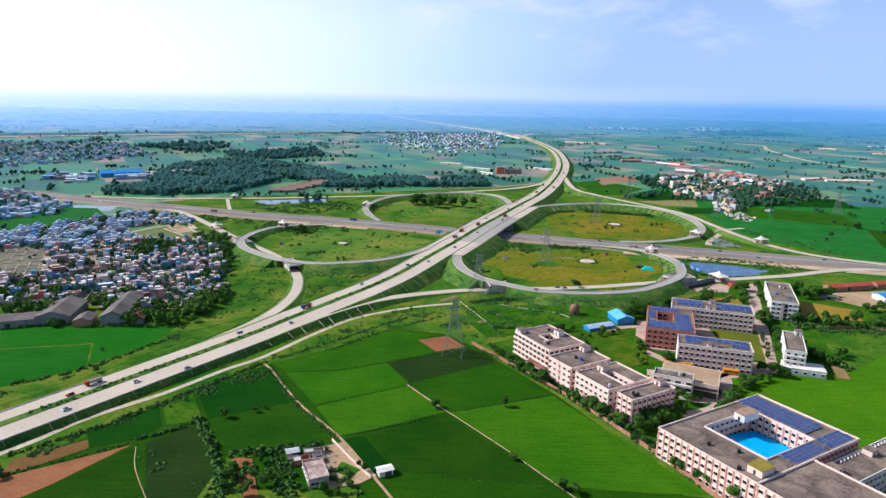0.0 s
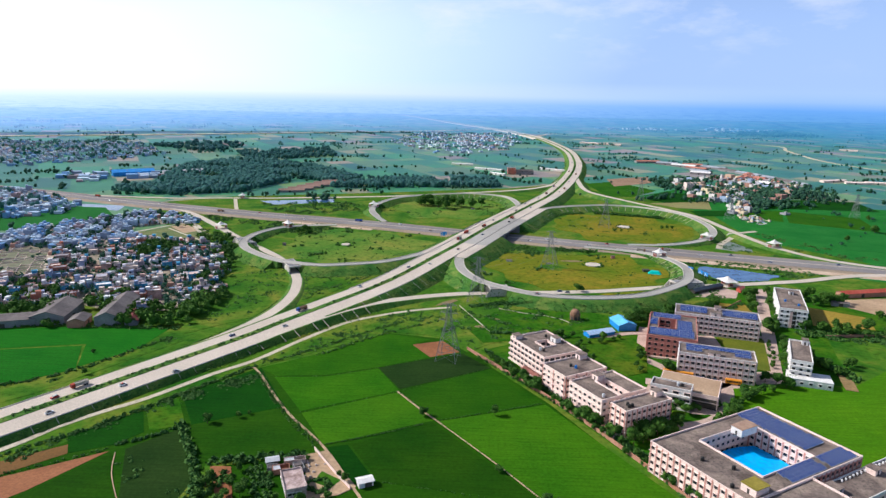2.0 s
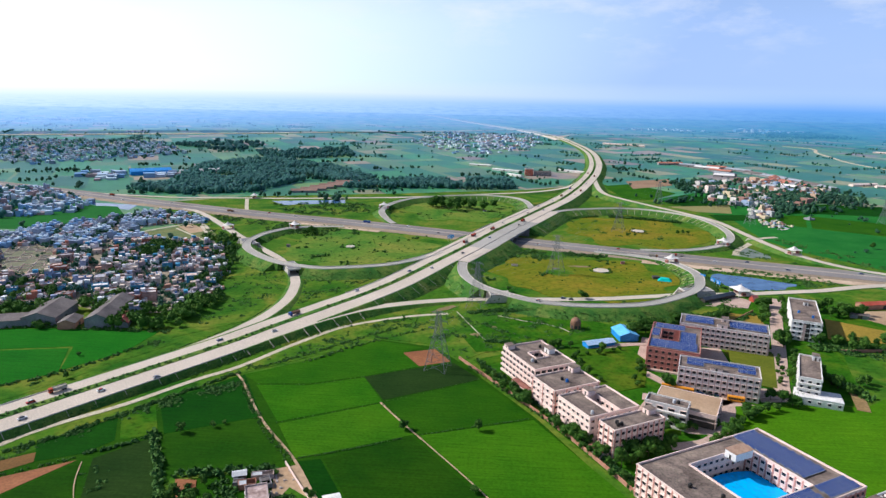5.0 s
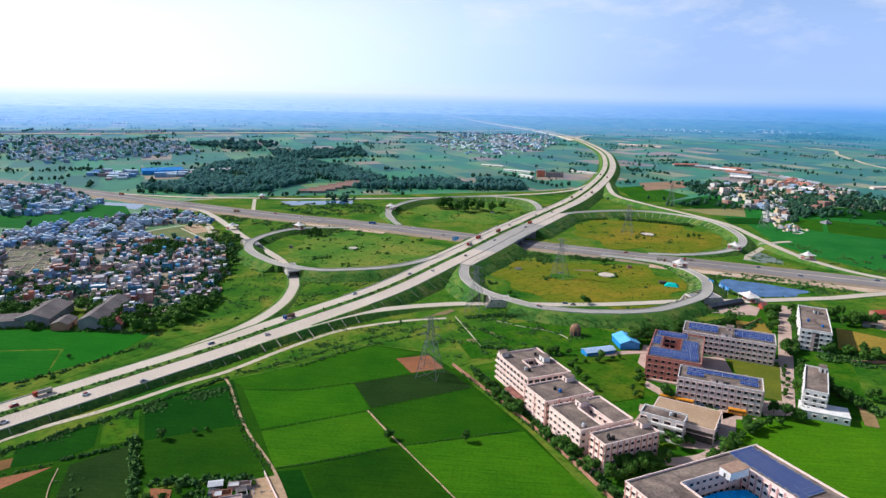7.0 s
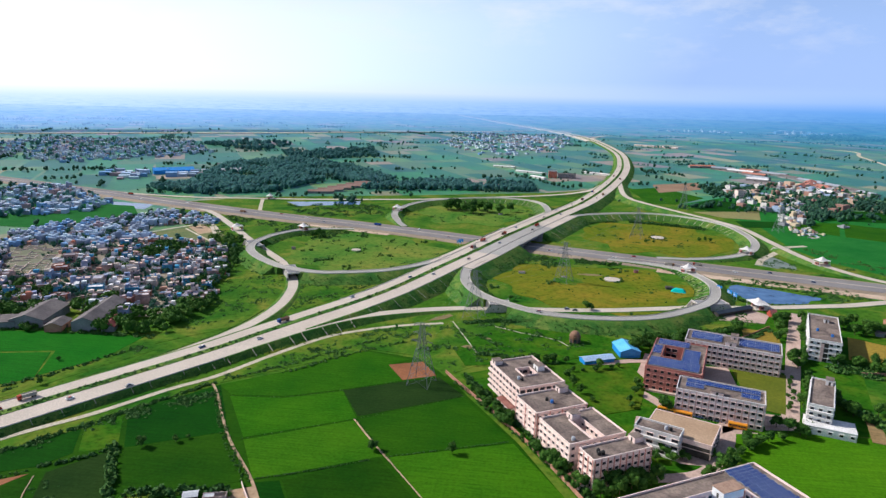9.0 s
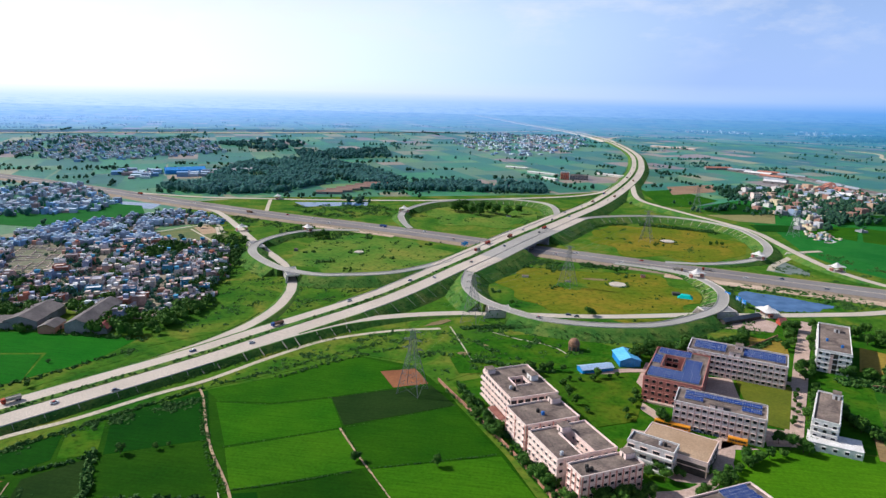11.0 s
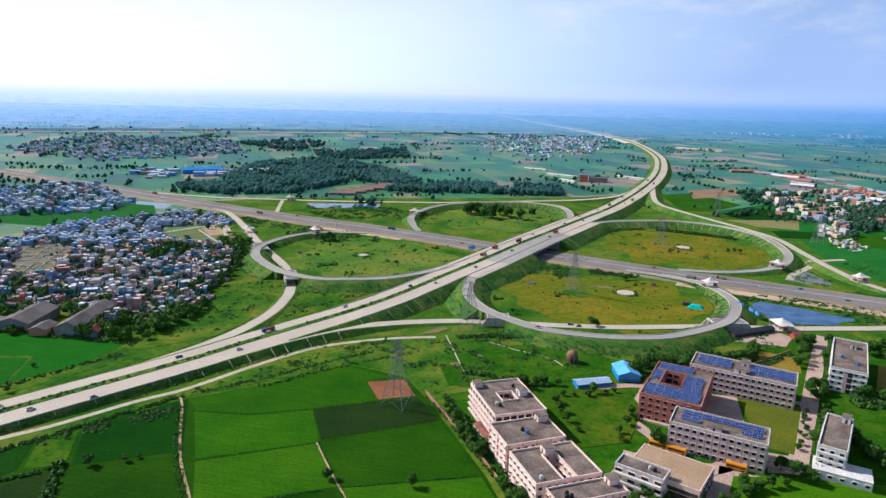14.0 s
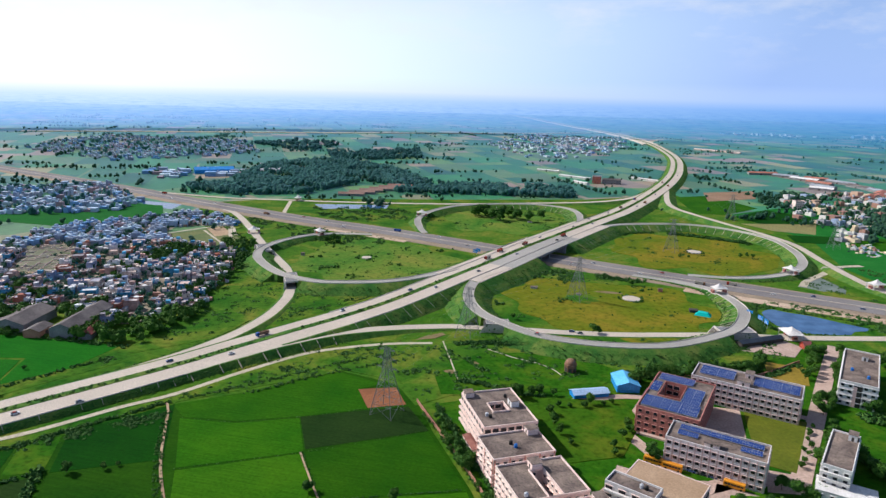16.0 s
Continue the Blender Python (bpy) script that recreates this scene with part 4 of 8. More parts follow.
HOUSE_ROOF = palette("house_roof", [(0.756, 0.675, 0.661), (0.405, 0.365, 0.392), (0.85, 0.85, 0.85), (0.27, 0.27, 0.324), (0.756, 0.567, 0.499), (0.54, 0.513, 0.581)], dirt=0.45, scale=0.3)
DOORS = palette("painted_doors", [(0.10, 0.16, 0.25), (0.16, 0.07, 0.04), (0.06, 0.14, 0.12), (0.05, 0.05, 0.05)], rough=0.6)
TANK = palette("tank_plastic", [(0.02, 0.02, 0.02), (0.02, 0.02, 0.02), (0.55, 0.56, 0.58), (0.03, 0.15, 0.45)], rough=0.5, dirt=0.15)


def house_parts(rg, big=False):
    L, W, st = 4.5 + 6 * rg.rand(), 4.5 + 5 * rg.rand(), 1 + int(rg.rand() * 1.45)
    if big:
        L, W, st = 8 + 4 * rg.rand(), 6 + 3 * rg.rand(), 2 + int(rg.rand() * 1.2)
    H = 3.1 * st + 0.3
    parts = []
    t, p = 0.23, 0.7
    s = ring_wall(Solid(), (0, L, 0, W), (t, L - t, t, W - t), -0.3, H + p)
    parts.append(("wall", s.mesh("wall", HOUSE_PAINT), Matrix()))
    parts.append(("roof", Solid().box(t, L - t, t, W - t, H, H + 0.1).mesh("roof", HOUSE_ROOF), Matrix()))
    if rg.rand() < 0.5:
        a, b = 2.4 + rg.rand(), 2.6 + rg.rand() * 1.5
        x, y = (0.1 if rg.rand() < 0.5 else L - a - 0.1), (0.1 if rg.rand() < 0.5 else W - b - 0.1)
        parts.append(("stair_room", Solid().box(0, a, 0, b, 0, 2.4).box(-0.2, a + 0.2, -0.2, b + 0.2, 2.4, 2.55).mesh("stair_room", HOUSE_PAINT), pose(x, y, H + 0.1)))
    if rg.rand() < 0.6:
        parts.append(("water_tank", Solid().prism(ring_of(0, 0, 0.6, 10), 0, 1.1).prism(ring_of(0, 0, 0.5, 10), 1.1, 1.35, 0, 0.4).mesh("water_tank", TANK), pose(L * (0.3 + 0.4 * rg.rand()), W * (0.3 + 0.4 * rg.rand()), H + 0.1)))
    if st > 1 and rg.rand() < 0.6:
        parts.append(("balcony", Solid().box(0.2, L - 0.2, -1.1, -0.05, 0, 0.15).box(0.2, L - 0.2, -1.1, -1.0, 0.15, 1.0).mesh("balcony", HOUSE_PAINT), pose(0, 0, 3.1)))
    parts.append(("door", Solid().box(-0.5, 0.5, -0.06, 0.02, 0, 2.05).mesh("door", DOORS), pose(L * 0.35, 0, 0)))
    win = Solid().box(-0.55, 0.55, -0.04, 0.02, -0.6, 0.6, 1).box(-0.7, 0.7, -0.4, 0, 0.65, 0.75, 0).mesh("window", [HOUSE_PAINT, GLASS])
    for k in range(st):
        for u in ((0.2, 0.5, 0.8) if big else (0.72,)):
            parts.append(("window", win, pose(L * u, 0, 3.1 * k + (1.7 if k or not big else 2.0))))
        for u in ((0.3, 0.7) if big else (0.4,)):
            parts.append(("window", win, pose(L, W * u, 3.1 * k + 1.7, 0, 0, 90)))
    return parts, L, W


HOUSES = [house_parts(np.random.RandomState(100 + i)) for i in range(26)]
BIG_HOUSES = [house_parts(np.random.RandomState(150 + i), True) for i in range(9)]


def house(x, y, turn, rg, label, group, big=False):
    pool = BIG_HOUSES if big else HOUSES
    parts, L, W = pool[rg.randint(len(pool))]
    t = tagged(new("house"), label, "house", group)
    t.matrix_basis = pose(x, y, 0, 0, 0, turn) @ pose(-L / 2, -W / 2, 0)
    for nm, me, m in parts:
        place(nm, me, t, m)


VILLAGE = [(-470, 560), (-395, 470), (-330, 432), (-262, 452), (-222, 436), (-196, 446), (-172, 486), (-200, 569), (-222, 650), (-246, 655), (-345, 672), (-362, 735), (-300, 760), (-330, 800), (-400, 800), (-440, 735), (-470, 700)]
sheet("village_ground", VILLAGE, 0.04, mottled("village_earth", (0.16, 0.15, 0.09), (0.40, 0.32, 0.25), 0.05, 0.8), "structure", "trodden earth between the village houses", "ground")
vr = np.random.RandomState(3)
spots = []
for i in range(-30, 31):
    for j in range(-30, 31):
        if (i % 6 == 0 and vr.rand() < 0.85) or (j % 9 == 0 and vr.rand() < 0.7):
            continue
        a = 0.45
        px, py = i * 9.2 + vr.randn() * 2.2, j * 9.6 + vr.randn() * 2.2
        spots.append((-330 + px * math.cos(a) - py * math.sin(a), 600 + px * math.sin(a) + py * math.cos(a)))
spots = np.array(spots)
spots = spots[inside(VILLAGE, spots[:, 0], spots[:, 1]) & off_road(spots, 4)]
spots = spots[~(inside([(-310, 590), (-275, 590), (-270, 640), (-300, 640)], spots[:, 0], spots[:, 1]) & (vr.rand(len(spots)) < 0.7))]
spots = spots[~inside([(-440, 605), (-388, 622), (-345, 550), (-330, 524), (-375, 512)], spots[:, 0], spots[:, 1])]
spots = spots[vr.rand(len(spots)) < 0.88]
spots = spots[np.argsort(np.hypot(spots[:, 0], spots[:, 1]))]
large = spots[::14]
room = np.hypot(spots[:, None, 0] - large[None, :, 0], spots[:, None, 1] - large[None, :, 1])
room[np.arange(0, len(spots), 14), np.arange(len(large))] = 99
spots = spots[(room.min(1) > 8.0) | (np.arange(len(spots)) % 14 == 0)]
is_large = {tuple(p) for p in large}
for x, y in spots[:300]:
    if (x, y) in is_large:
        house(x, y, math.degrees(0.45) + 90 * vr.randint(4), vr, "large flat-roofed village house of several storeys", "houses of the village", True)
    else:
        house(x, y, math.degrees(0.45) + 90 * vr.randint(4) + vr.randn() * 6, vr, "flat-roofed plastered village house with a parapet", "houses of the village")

# far house paint with haze mixed into it: bluish tones, blue sheen
HAZED_TOWN_PAINT, ipn, ipl, ipb = material("hazed_town_paint", 0.85, 0.2, 0.0, 0.3)
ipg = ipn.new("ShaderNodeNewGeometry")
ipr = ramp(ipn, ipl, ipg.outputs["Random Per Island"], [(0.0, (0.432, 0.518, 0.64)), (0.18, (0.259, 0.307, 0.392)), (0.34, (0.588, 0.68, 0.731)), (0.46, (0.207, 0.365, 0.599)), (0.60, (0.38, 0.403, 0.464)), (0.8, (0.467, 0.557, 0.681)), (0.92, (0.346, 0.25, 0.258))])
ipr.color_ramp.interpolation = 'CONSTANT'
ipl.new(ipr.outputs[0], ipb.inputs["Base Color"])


TOWN_WARM, twn, twl, twb = material("village_paint", 0.85, 0.2)
twr = ramp(twn, twl, twn.new("ShaderNodeNewGeometry").outputs["Random Per Island"], [(0.0, (0.52, 0.50, 0.50)), (0.16, (0.34, 0.19, 0.15)), (0.32, (0.66, 0.62, 0.58)), (0.46, (0.30, 0.29, 0.32)), (0.62, (0.52, 0.36, 0.26)), (0.76, (0.30, 0.38, 0.52)), (0.9, (0.70, 0.56, 0.38))])
twr.color_ramp.interpolation = 'CONSTANT'
twl.new(twr.outputs[0], twb.inputs["Base Color"])


def town(poly, spacing, turn, label, size=(7, 6), high=(3.2, 6), keep=0.85, seed=1, tint=None):
    """Many far houses in one mesh: a box with parapet and stair room each."""
    rg = np.random.RandomState(seed)
    p = np.array(poly)
    lo, hi, mid = p.min(0), p.max(0), p.mean(0)
    n = int(max(hi - lo) / spacing) + 2
    s = Solid()
    cs, sn = math.cos(turn), math.sin(turn)
    for i in range(-n, n):
        for j in range(-n, n):
            if rg.rand() > keep or i % 6 == 0:
                continue
            u, v = i * spacing + rg.randn() * spacing * 0.15, j * spacing + rg.randn() * spacing * 0.15
            x, y = mid[0] + u * cs - v * sn, mid[1] + u * sn + v * cs
            if not inside(poly, np.array([x]), np.array([y]))[0]:
                continue
            L, W, H = size[0] + size[1] * rg.rand(), size[0] + size[1] * rg.rand(), high[0] + high[1] * rg.rand() ** 2

            def ring(a, b, c, d):
                return [(x + (q[0]) * cs - q[1] * sn, y + q[0] * sn + q[1] * cs) for q in ((a, c), (b, c), (b, d), (a, d))]
            s.prism(ring(-L / 2, L / 2, -W / 2, W / 2), -0.2, H)
            if rg.rand() < 0.6:
                s.prism(ring(-L / 2 + 0.2, -L / 2 + 3, -W / 2 + 0.2, -W / 2 + 3.2), H, H + 2.3)
    ob = s.make("town_houses", tint or HAZED_TOWN_PAINT)
    return tagged(ob, label, "houses", kind="stuff")


s300 = spots[300:]
if len(s300):
    s = Solid()
    for x, y in s300:
        L, W, H = 6 + 4 * vr.rand(), 6 + 4 * vr.rand(), 3.2 + 5 * vr.rand() ** 2
        s.prism([(x - L / 2, y - W / 2), (x + L / 2, y - W / 2), (x + L / 2, y + W / 2), (x - L / 2, y + W / 2)], -0.2, H)
        s.prism([(x - 2, y - 2), (x + 1, y - 2), (x + 1, y + 1), (x - 2, y + 1)], H, H + 2.2)
    tagged(s.make("town_houses", HAZED_TOWN_PAINT), "far flat-roofed houses of the village", "houses", kind="stuff")
SHED_TONES, sdn, sdl, sdb = material("shed_tones", 0.8, 0.3)
sdr = ramp(sdn, sdl, sdn.new("ShaderNodeNewGeometry").outputs["Random Per Island"], [(0.0, (0.616, 0.56, 0.56)), (0.2, (0.224, 0.154, 0.14)), (0.38, (0.504, 0.28, 0.21)), (0.52, (0.84, 0.784, 0.756)), (0.68, (0.196, 0.266, 0.392)), (0.82, (0.392, 0.336, 0.308)), (0.93, (0.07, 0.364, 0.56))])
sdr.color_ramp.interpolation = 'CONSTANT'
sdl.new(sdr.outputs[0], sdb.inputs["Base Color"])
s = Solid()
for x, y in spots:
    for k in range(4):
        if vr.rand() < 0.75:
            a = 0.45 + 1.57 * vr.randint(4)
            px, py, L, W, H = x + 4.4 * math.cos(a) + vr.randn() * 1.4, y + 4.4 * math.sin(a) + vr.randn() * 1.4, 2 + 4 * vr.rand(), 1.6 + 2.4 * vr.rand(), 1.8 + 2.6 * vr.rand() ** 2
            c, d = math.cos(a), math.sin(a)
            s.prism([(px + u * c - v * d, py + u * d + v * c) for u, v in ((-L / 2, -W / 2), (L / 2, -W / 2), (L / 2, W / 2), (-L / 2, W / 2))], -0.2, H)
    if vr.rand() < 0.5:
        a = 0.45 + 1.57 * vr.randint(2)
        c, d = math.cos(a), math.sin(a)
        s.prism([(x + u * c - v * d, y + u * d + v * c) for u, v in ((-6, 4.6), (6, 4.6), (6, 4.85), (-6, 4.85))], -0.2, 1.7)
tagged(s.make("lean_to_sheds", SHED_TONES), "small lean-to sheds and yard walls between village houses", "sheds", kind="stuff")

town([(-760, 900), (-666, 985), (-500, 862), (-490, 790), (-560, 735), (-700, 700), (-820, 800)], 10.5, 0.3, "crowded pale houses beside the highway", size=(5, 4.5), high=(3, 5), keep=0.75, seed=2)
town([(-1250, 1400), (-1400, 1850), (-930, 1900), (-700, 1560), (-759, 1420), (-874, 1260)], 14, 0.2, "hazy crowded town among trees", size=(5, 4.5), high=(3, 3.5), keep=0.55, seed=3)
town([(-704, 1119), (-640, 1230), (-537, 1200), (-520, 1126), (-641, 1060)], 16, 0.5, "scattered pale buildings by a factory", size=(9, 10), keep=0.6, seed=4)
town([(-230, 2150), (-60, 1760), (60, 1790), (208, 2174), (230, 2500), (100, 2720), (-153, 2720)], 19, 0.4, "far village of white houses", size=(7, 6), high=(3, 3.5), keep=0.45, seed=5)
town([(396, 1200), (470, 1330), (628, 1380), (640, 1200), (520, 1040), (400, 1000), (384, 1050)], 16, 0.5, "village of pale houses among trees", size=(6, 9), keep=0.5, seed=6, tint=TOWN_WARM)
town([(1250, 3450), (1400, 3600), (1560, 3300), (1480, 3150), (1350, 3250)], 26, 0.1, "far pale houses on the plain", size=(14, 16), high=(5, 9), seed=7)
town([(412, 987), (462, 1046), (454, 997), (416, 912), (394, 915)], 11, 0.5, "huddle of small village houses near the ramp", size=(5, 6), keep=0.7, seed=10, tint=TOWN_WARM)
town([(389, 892), (422, 906), (421, 856), (399, 832), (389, 850)], 4, 0.5, "rubble and low broken walls in a cleared plot", size=(1.2, 2.4), high=(0.4, 0.8), keep=0.5, seed=11, tint=TOWN_WARM)
town([(463, 947), (496, 962), (487, 928), (458, 910)], 12, 0.4, "low pale sheds in a small yard", size=(6, 6), high=(2.4, 1), keep=0.5, seed=12, tint=TOWN_WARM)
town([(1480, 2150), (1480, 2330), (1800, 2450), (1850, 2250)], 26, 0.3, "far pale houses on the plain", size=(12, 14), keep=0.6, seed=8)
town([(640, 3400), (1000, 3500), (1100, 3350), (700, 3250)], 30, 0.3, "far pale houses on the plain", size=(12, 14), keep=0.5, seed=9)

# ---- water, tracks, low ground ----
WATER, wan, wal, wab = material("still_water", 0.08, 0.5)
wn1 = noise_node(wan, wal, 0.08, 4)
wal.new(ramp(wan, wal, wn1.outputs[0], [(0.35, (0.035, 0.090, 0.20)), (0.65, (0.070, 0.150, 0.30))]).outputs[0], wab.inputs["Base Color"])
MARSH = mottled("marsh", (0.11, 0.15, 0.12), (0.22, 0.25, 0.21), 0.05, 0.6, rough=0.5)
for pts, mat, lab in (([(237, 603), (241, 610), (247, 614), (256, 609), (266, 607), (274, 604), (284, 598), (290, 594), (298, 591), (306, 586), (301, 580), (293, 577), (288, 569), (276, 565), (263, 563), (252, 562), (243, 571), (239, 578), (236, 586)], WATER, "still blue pond with reedy edges"),
                      ([(-515, 868), (-441, 862), (-432, 824), (-475, 832)], WATER, "pale shining pond beside the highway"),
                      ([(-277, 928), (-176, 958), (-170, 930), (-250, 898)], WATER, "long still pond among trees"),
                      ([(286, 690), (293, 702), (301, 714), (308, 726), (315, 733), (318, 722), (322, 706), (325, 690), (320, 677), (312, 684), (304, 680), (295, 686)], MARSH, "half-dry marshy hollow")):
    sheet("water", pts, 0.09, mat, "structure", lab, "pond")
canal = spline([(-1700, 1850, 2.0), (-1394, 2046, 2.0), (-797, 2382, 2.0), (-209, 2765, 2.0), (162, 3032, 2.0), (240, 2900, 1.2)], 40)
tagged(road("dirt_bank", canal, -14, 14, TRACK, thick=2.5), "long sandy bank across the plain", "bank", kind="structure")
far_track = spline([(x, y, 0.5) for x, y in ((290, 2520), (354, 2740), (450, 2830), (657, 2880), (790, 2800), (957, 2810), (1125, 2731), (1300, 2620))], 30)
tagged(road("dirt_road", far_track, -10, 10, TRACK, thick=0.8), "sandy dirt road across far fields", "track", kind="structure")
far_track2 = spline([(x, y, 0.5) for x, y in ((1060, 2400), (1112, 2310), (1090, 2220), (1051, 2140), (1008, 1952), (977, 1784), (990, 1600), (1060, 1400))], 30)
tagged(road("dirt_road", far_track2, -5, 5, TRACK, thick=0.8), "pale road across far fields", "track", kind="structure")


def lane(pts, half, mat, label, z=0.12):
    return tagged(road("lane", spline([(x, y, z + 0.16) for x, y in pts], 5), -half, half, mat, thick=0.3), label, "lane", kind="structure")


FIELD_LANE = "narrow pale earth lane between fields"
lane([(-104, 352), (-98, 345), (-72, 303), (-46, 270), (-27, 239), (-17, 222), (0, 190)], 0.6, DUST, FIELD_LANE)
lane([(-18, 327), (-3, 306), (7, 293)], 0.4, DUST, FIELD_LANE)
lane([(7, 293), (31, 261), (51, 232), (70, 205)], 0.25, DUST, FIELD_LANE)
lane([(-135, 259), (-128, 243), (-114, 222), (-95, 195)], 0.2, DUST, FIELD_LANE)
lane([(14, 475), (25, 447), (35, 421)], 0.4, TRACK, "thin white footpath through grass")
lane([(44, 470), (51, 467), (62, 461), (76, 457), (87, 450), (92, 443)], 0.45, TRACK, "thin white footpath through grass")
lane([(-246, 655), (-300, 745)], 2.0, TRACK, "dirt lane by empty plots")
lane([(-352, 692), (-311, 754), (-275, 715)], 1.8, TRACK, "dirt lane round empty plots")
lane([(-352, 690), (-262, 640)], 1.8, TRACK, "dirt lane round empty plots")
lane([(-320, 724), (-258, 665)], 1.2, TRACK, "dirt lane round empty plots")
lane([(-420, 690), (-372, 590), (-345, 540)], 3.0, TRACK, "pale straight village street")
lane([(-400, 512), (-345, 527), (-290, 512), (-255, 520)], 4.0, DUST, "wide dusty village street")
lane([(-290, 630), (-240, 560), (-190, 520)], 2.0, DUST, "dusty village street")
lane([(290, 690), (300, 712), (322, 742), (345, 775), (372, 790)], 3.2, TRACK, "pale link road under the ramp", 0.2)
lane([(-320, 945), (-300, 890), (-285, 850)], 2.5, TRACK, "pale crossing lane")
field([(-350, 688), (-312, 750), (-262, 700), (-262, 645)], mottled("dry_grass", (0.085, 0.135, 0.035), (0.17, 0.175, 0.055), 0.05, 0.4), "dry grass on empty fenced plots", 0.05)
field([(-322, 733), (-312, 749), (-280, 716), (-292, 700)], DUST, "bare sandy plot between lanes", 0.05)

PLOTS = [(-440, 605), (-388, 622), (-345, 550), (-330, 524), (-375, 512)]
field(PLOTS, mottled("waste_ground", (0.10, 0.12, 0.05), (0.24, 0.22, 0.15), 0.06, 0.5), "waste ground laid out in building plots", 0.06)
pr = np.random.RandomState(5)
s = Solid()
for i in range(-14, 15):
    for j in range(-14, 15):
        px, py = -385 + 8.5 * i * math.cos(0.45) - 7.5 * j * math.sin(0.45), 570 + 8.5 * i * math.sin(0.45) + 7.5 * j * math.cos(0.45)
        if inside(PLOTS, np.array([px]), np.array([py]))[0] and pr.rand() < 0.8:
            for u0, u1, v0, v1 in ((0, 8.3, 0, 0.25), (0, 0.25, 0.25, 7.2)):
                s.prism([(px + u * math.cos(0.45) - v * math.sin(0.45), py + u * math.sin(0.45) + v * math.cos(0.45)) for u, v in ((u0, v0), (u1, v0), (u1, v1), (u0, v1))], -0.2, 0.5 + 0.9 * pr.rand())
tagged(s.make("plot_walls", STUCCO), "low boundary walls of empty building plots", "walls", kind="stuff")

# ---- campus ground ----
LAWN = mottled("mown_lawn", (0.090, 0.118, 0.003), (0.135, 0.150, 0.006), 0.05, 0.6, bump=0.3)
LAWN_DRY = mottled("dry_lawn", (0.24, 0.170, 0.014), (0.34, 0.23, 0.028), 0.04, 0.5, bump=0.3)
sheet("campus_ground", [(28, 388), (140, 455), (228, 520), (262, 545), (330, 520), (340, 440), (262, 425), (236, 352), (163, 345), (150, 330), (158, 300), (96, 262), (64, 320)], 0.05, CROP_LAWN, "structure", "grassy and worn ground of the campus", "ground")
sheet("campus_ground", [(92, 262), (150, 292), (190, 250), (130, 160), (100, 225)], 0.05, VERGE, "structure", "worn ground round the school", "ground")
field([(188, 428), (217, 420), (198, 368), (183, 373)], LAWN, "mown yellow-green lawn", 0.10)
field([(214, 499), (238, 495), (232, 468), (212, 470)], LAWN_DRY, "dry yellowing lawn", 0.10)
field([(284, 494), (316, 472), (306, 446), (266, 452)], LAWN_DRY, "dry yellowing lawn", 0.10)
field([(70, 398), (82, 411), (127, 419), (134, 397), (124, 362), (100, 350), (90, 366)], grassy("playing_lawn", (0.022, 0.095, 0.003), (0.045, 0.115, 0.004), (0.090, 0.130, 0.008), 0.04, 0.3), "patchy green playing lawn", 0.10)
field([(236, 367), (244, 370), (235, 344), (229, 346)], crop("plot_rows", (0.24, 0.16, 0.07), (0.36, 0.25, 0.13), 0.05, 1.2), "small ploughed plot in rows", 0.11)
field([(204, 514), (232, 548), (246, 532), (236, 512)], PATH, "bare brown yard by the gate", 0.10)
lane([(268, 540), (259, 518), (239, 468), (223, 426), (208, 388), (196, 357)], 4.2, PATH, "paved campus avenue between trees", 0.14)
lane([(197, 358), (175, 357), (150, 343), (120, 350)], 4.0, PATH, "paved lane before the college", 0.13)
lane([(100, 412), (128, 425), (160, 428)], 2.5, PATH, "paved lane before the college", 0.13)
lane([(222, 424), (190, 434), (158, 440)], 2.2, PATH, "paved lane before the college", 0.13)
lane([(124, 388), (138, 366), (146, 352)], 3.0, PATH, "paved lane before the college", 0.13)
lane([(108, 296), (140, 305), (158, 330), (165, 350)], 3.0, PATH, "worn lane by the school", 0.13)
sheet("paved_yard", [(112, 330), (120, 345), (160, 352), (178, 346), (168, 335), (150, 312), (134, 312)], 0.09, PATH, "structure", "worn paved yard by the hall", "yard")
sheet("paved_yard", [(158, 380), (162, 425), (186, 426), (181, 376)], 0.09, PATH, "structure", "worn paved yard between the college blocks", "yard")
sheet("paved_yard", [(182, 350), (186, 368), (204, 366), (198, 352)], 0.09, PATH, "structure", "worn paved yard by the lawn", "yard")
sheet("paved_yard", [(126, 396), (131, 397), (149, 387), (148, 379), (136, 385)], 0.094, PATH, "structure", "worn paved yard by the red block", "yard")
sheet("paved_yard", [(124, 384), (128, 402), (140, 440), (150, 436), (134, 386)], 0.09, PATH, "structure", "worn paved yard by the red block", "yard")

# flat dark panels painted for the shade within the hall's open sides
Solid().box(0.5, 29.5, -0.12, -0.02, 0.2, 5.6).make("open_front", CORRIDOR, hall)
Solid().box(30.02, 30.12, 1, 21, 0.2, 5.6).make("open_front", CORRIDOR, hall)
# boundary wall
MUD_WALL = mottled("red_mud_brick", (0.36, 0.16, 0.10), (0.48, 0.25, 0.17), 0.2, 2.0)
for k, pts in enumerate(([(20, 388), (24, 382), (66, 318), (96, 262), (110, 231), (128, 190)], [(160, 462), (200, 470), (236, 503)], [(262, 428), (300, 430), (330, 408)])):
    ln = spline([(x, y, 0) for x, y in pts], 6)
    tagged(sweep("boundary_wall", ln, [(0.2, -0.3), (0.2, 2.0), (-0.2, 2.0), (-0.2, -0.3)], MUD_WALL), "long low red-brick boundary wall", "wall", kind="structure")
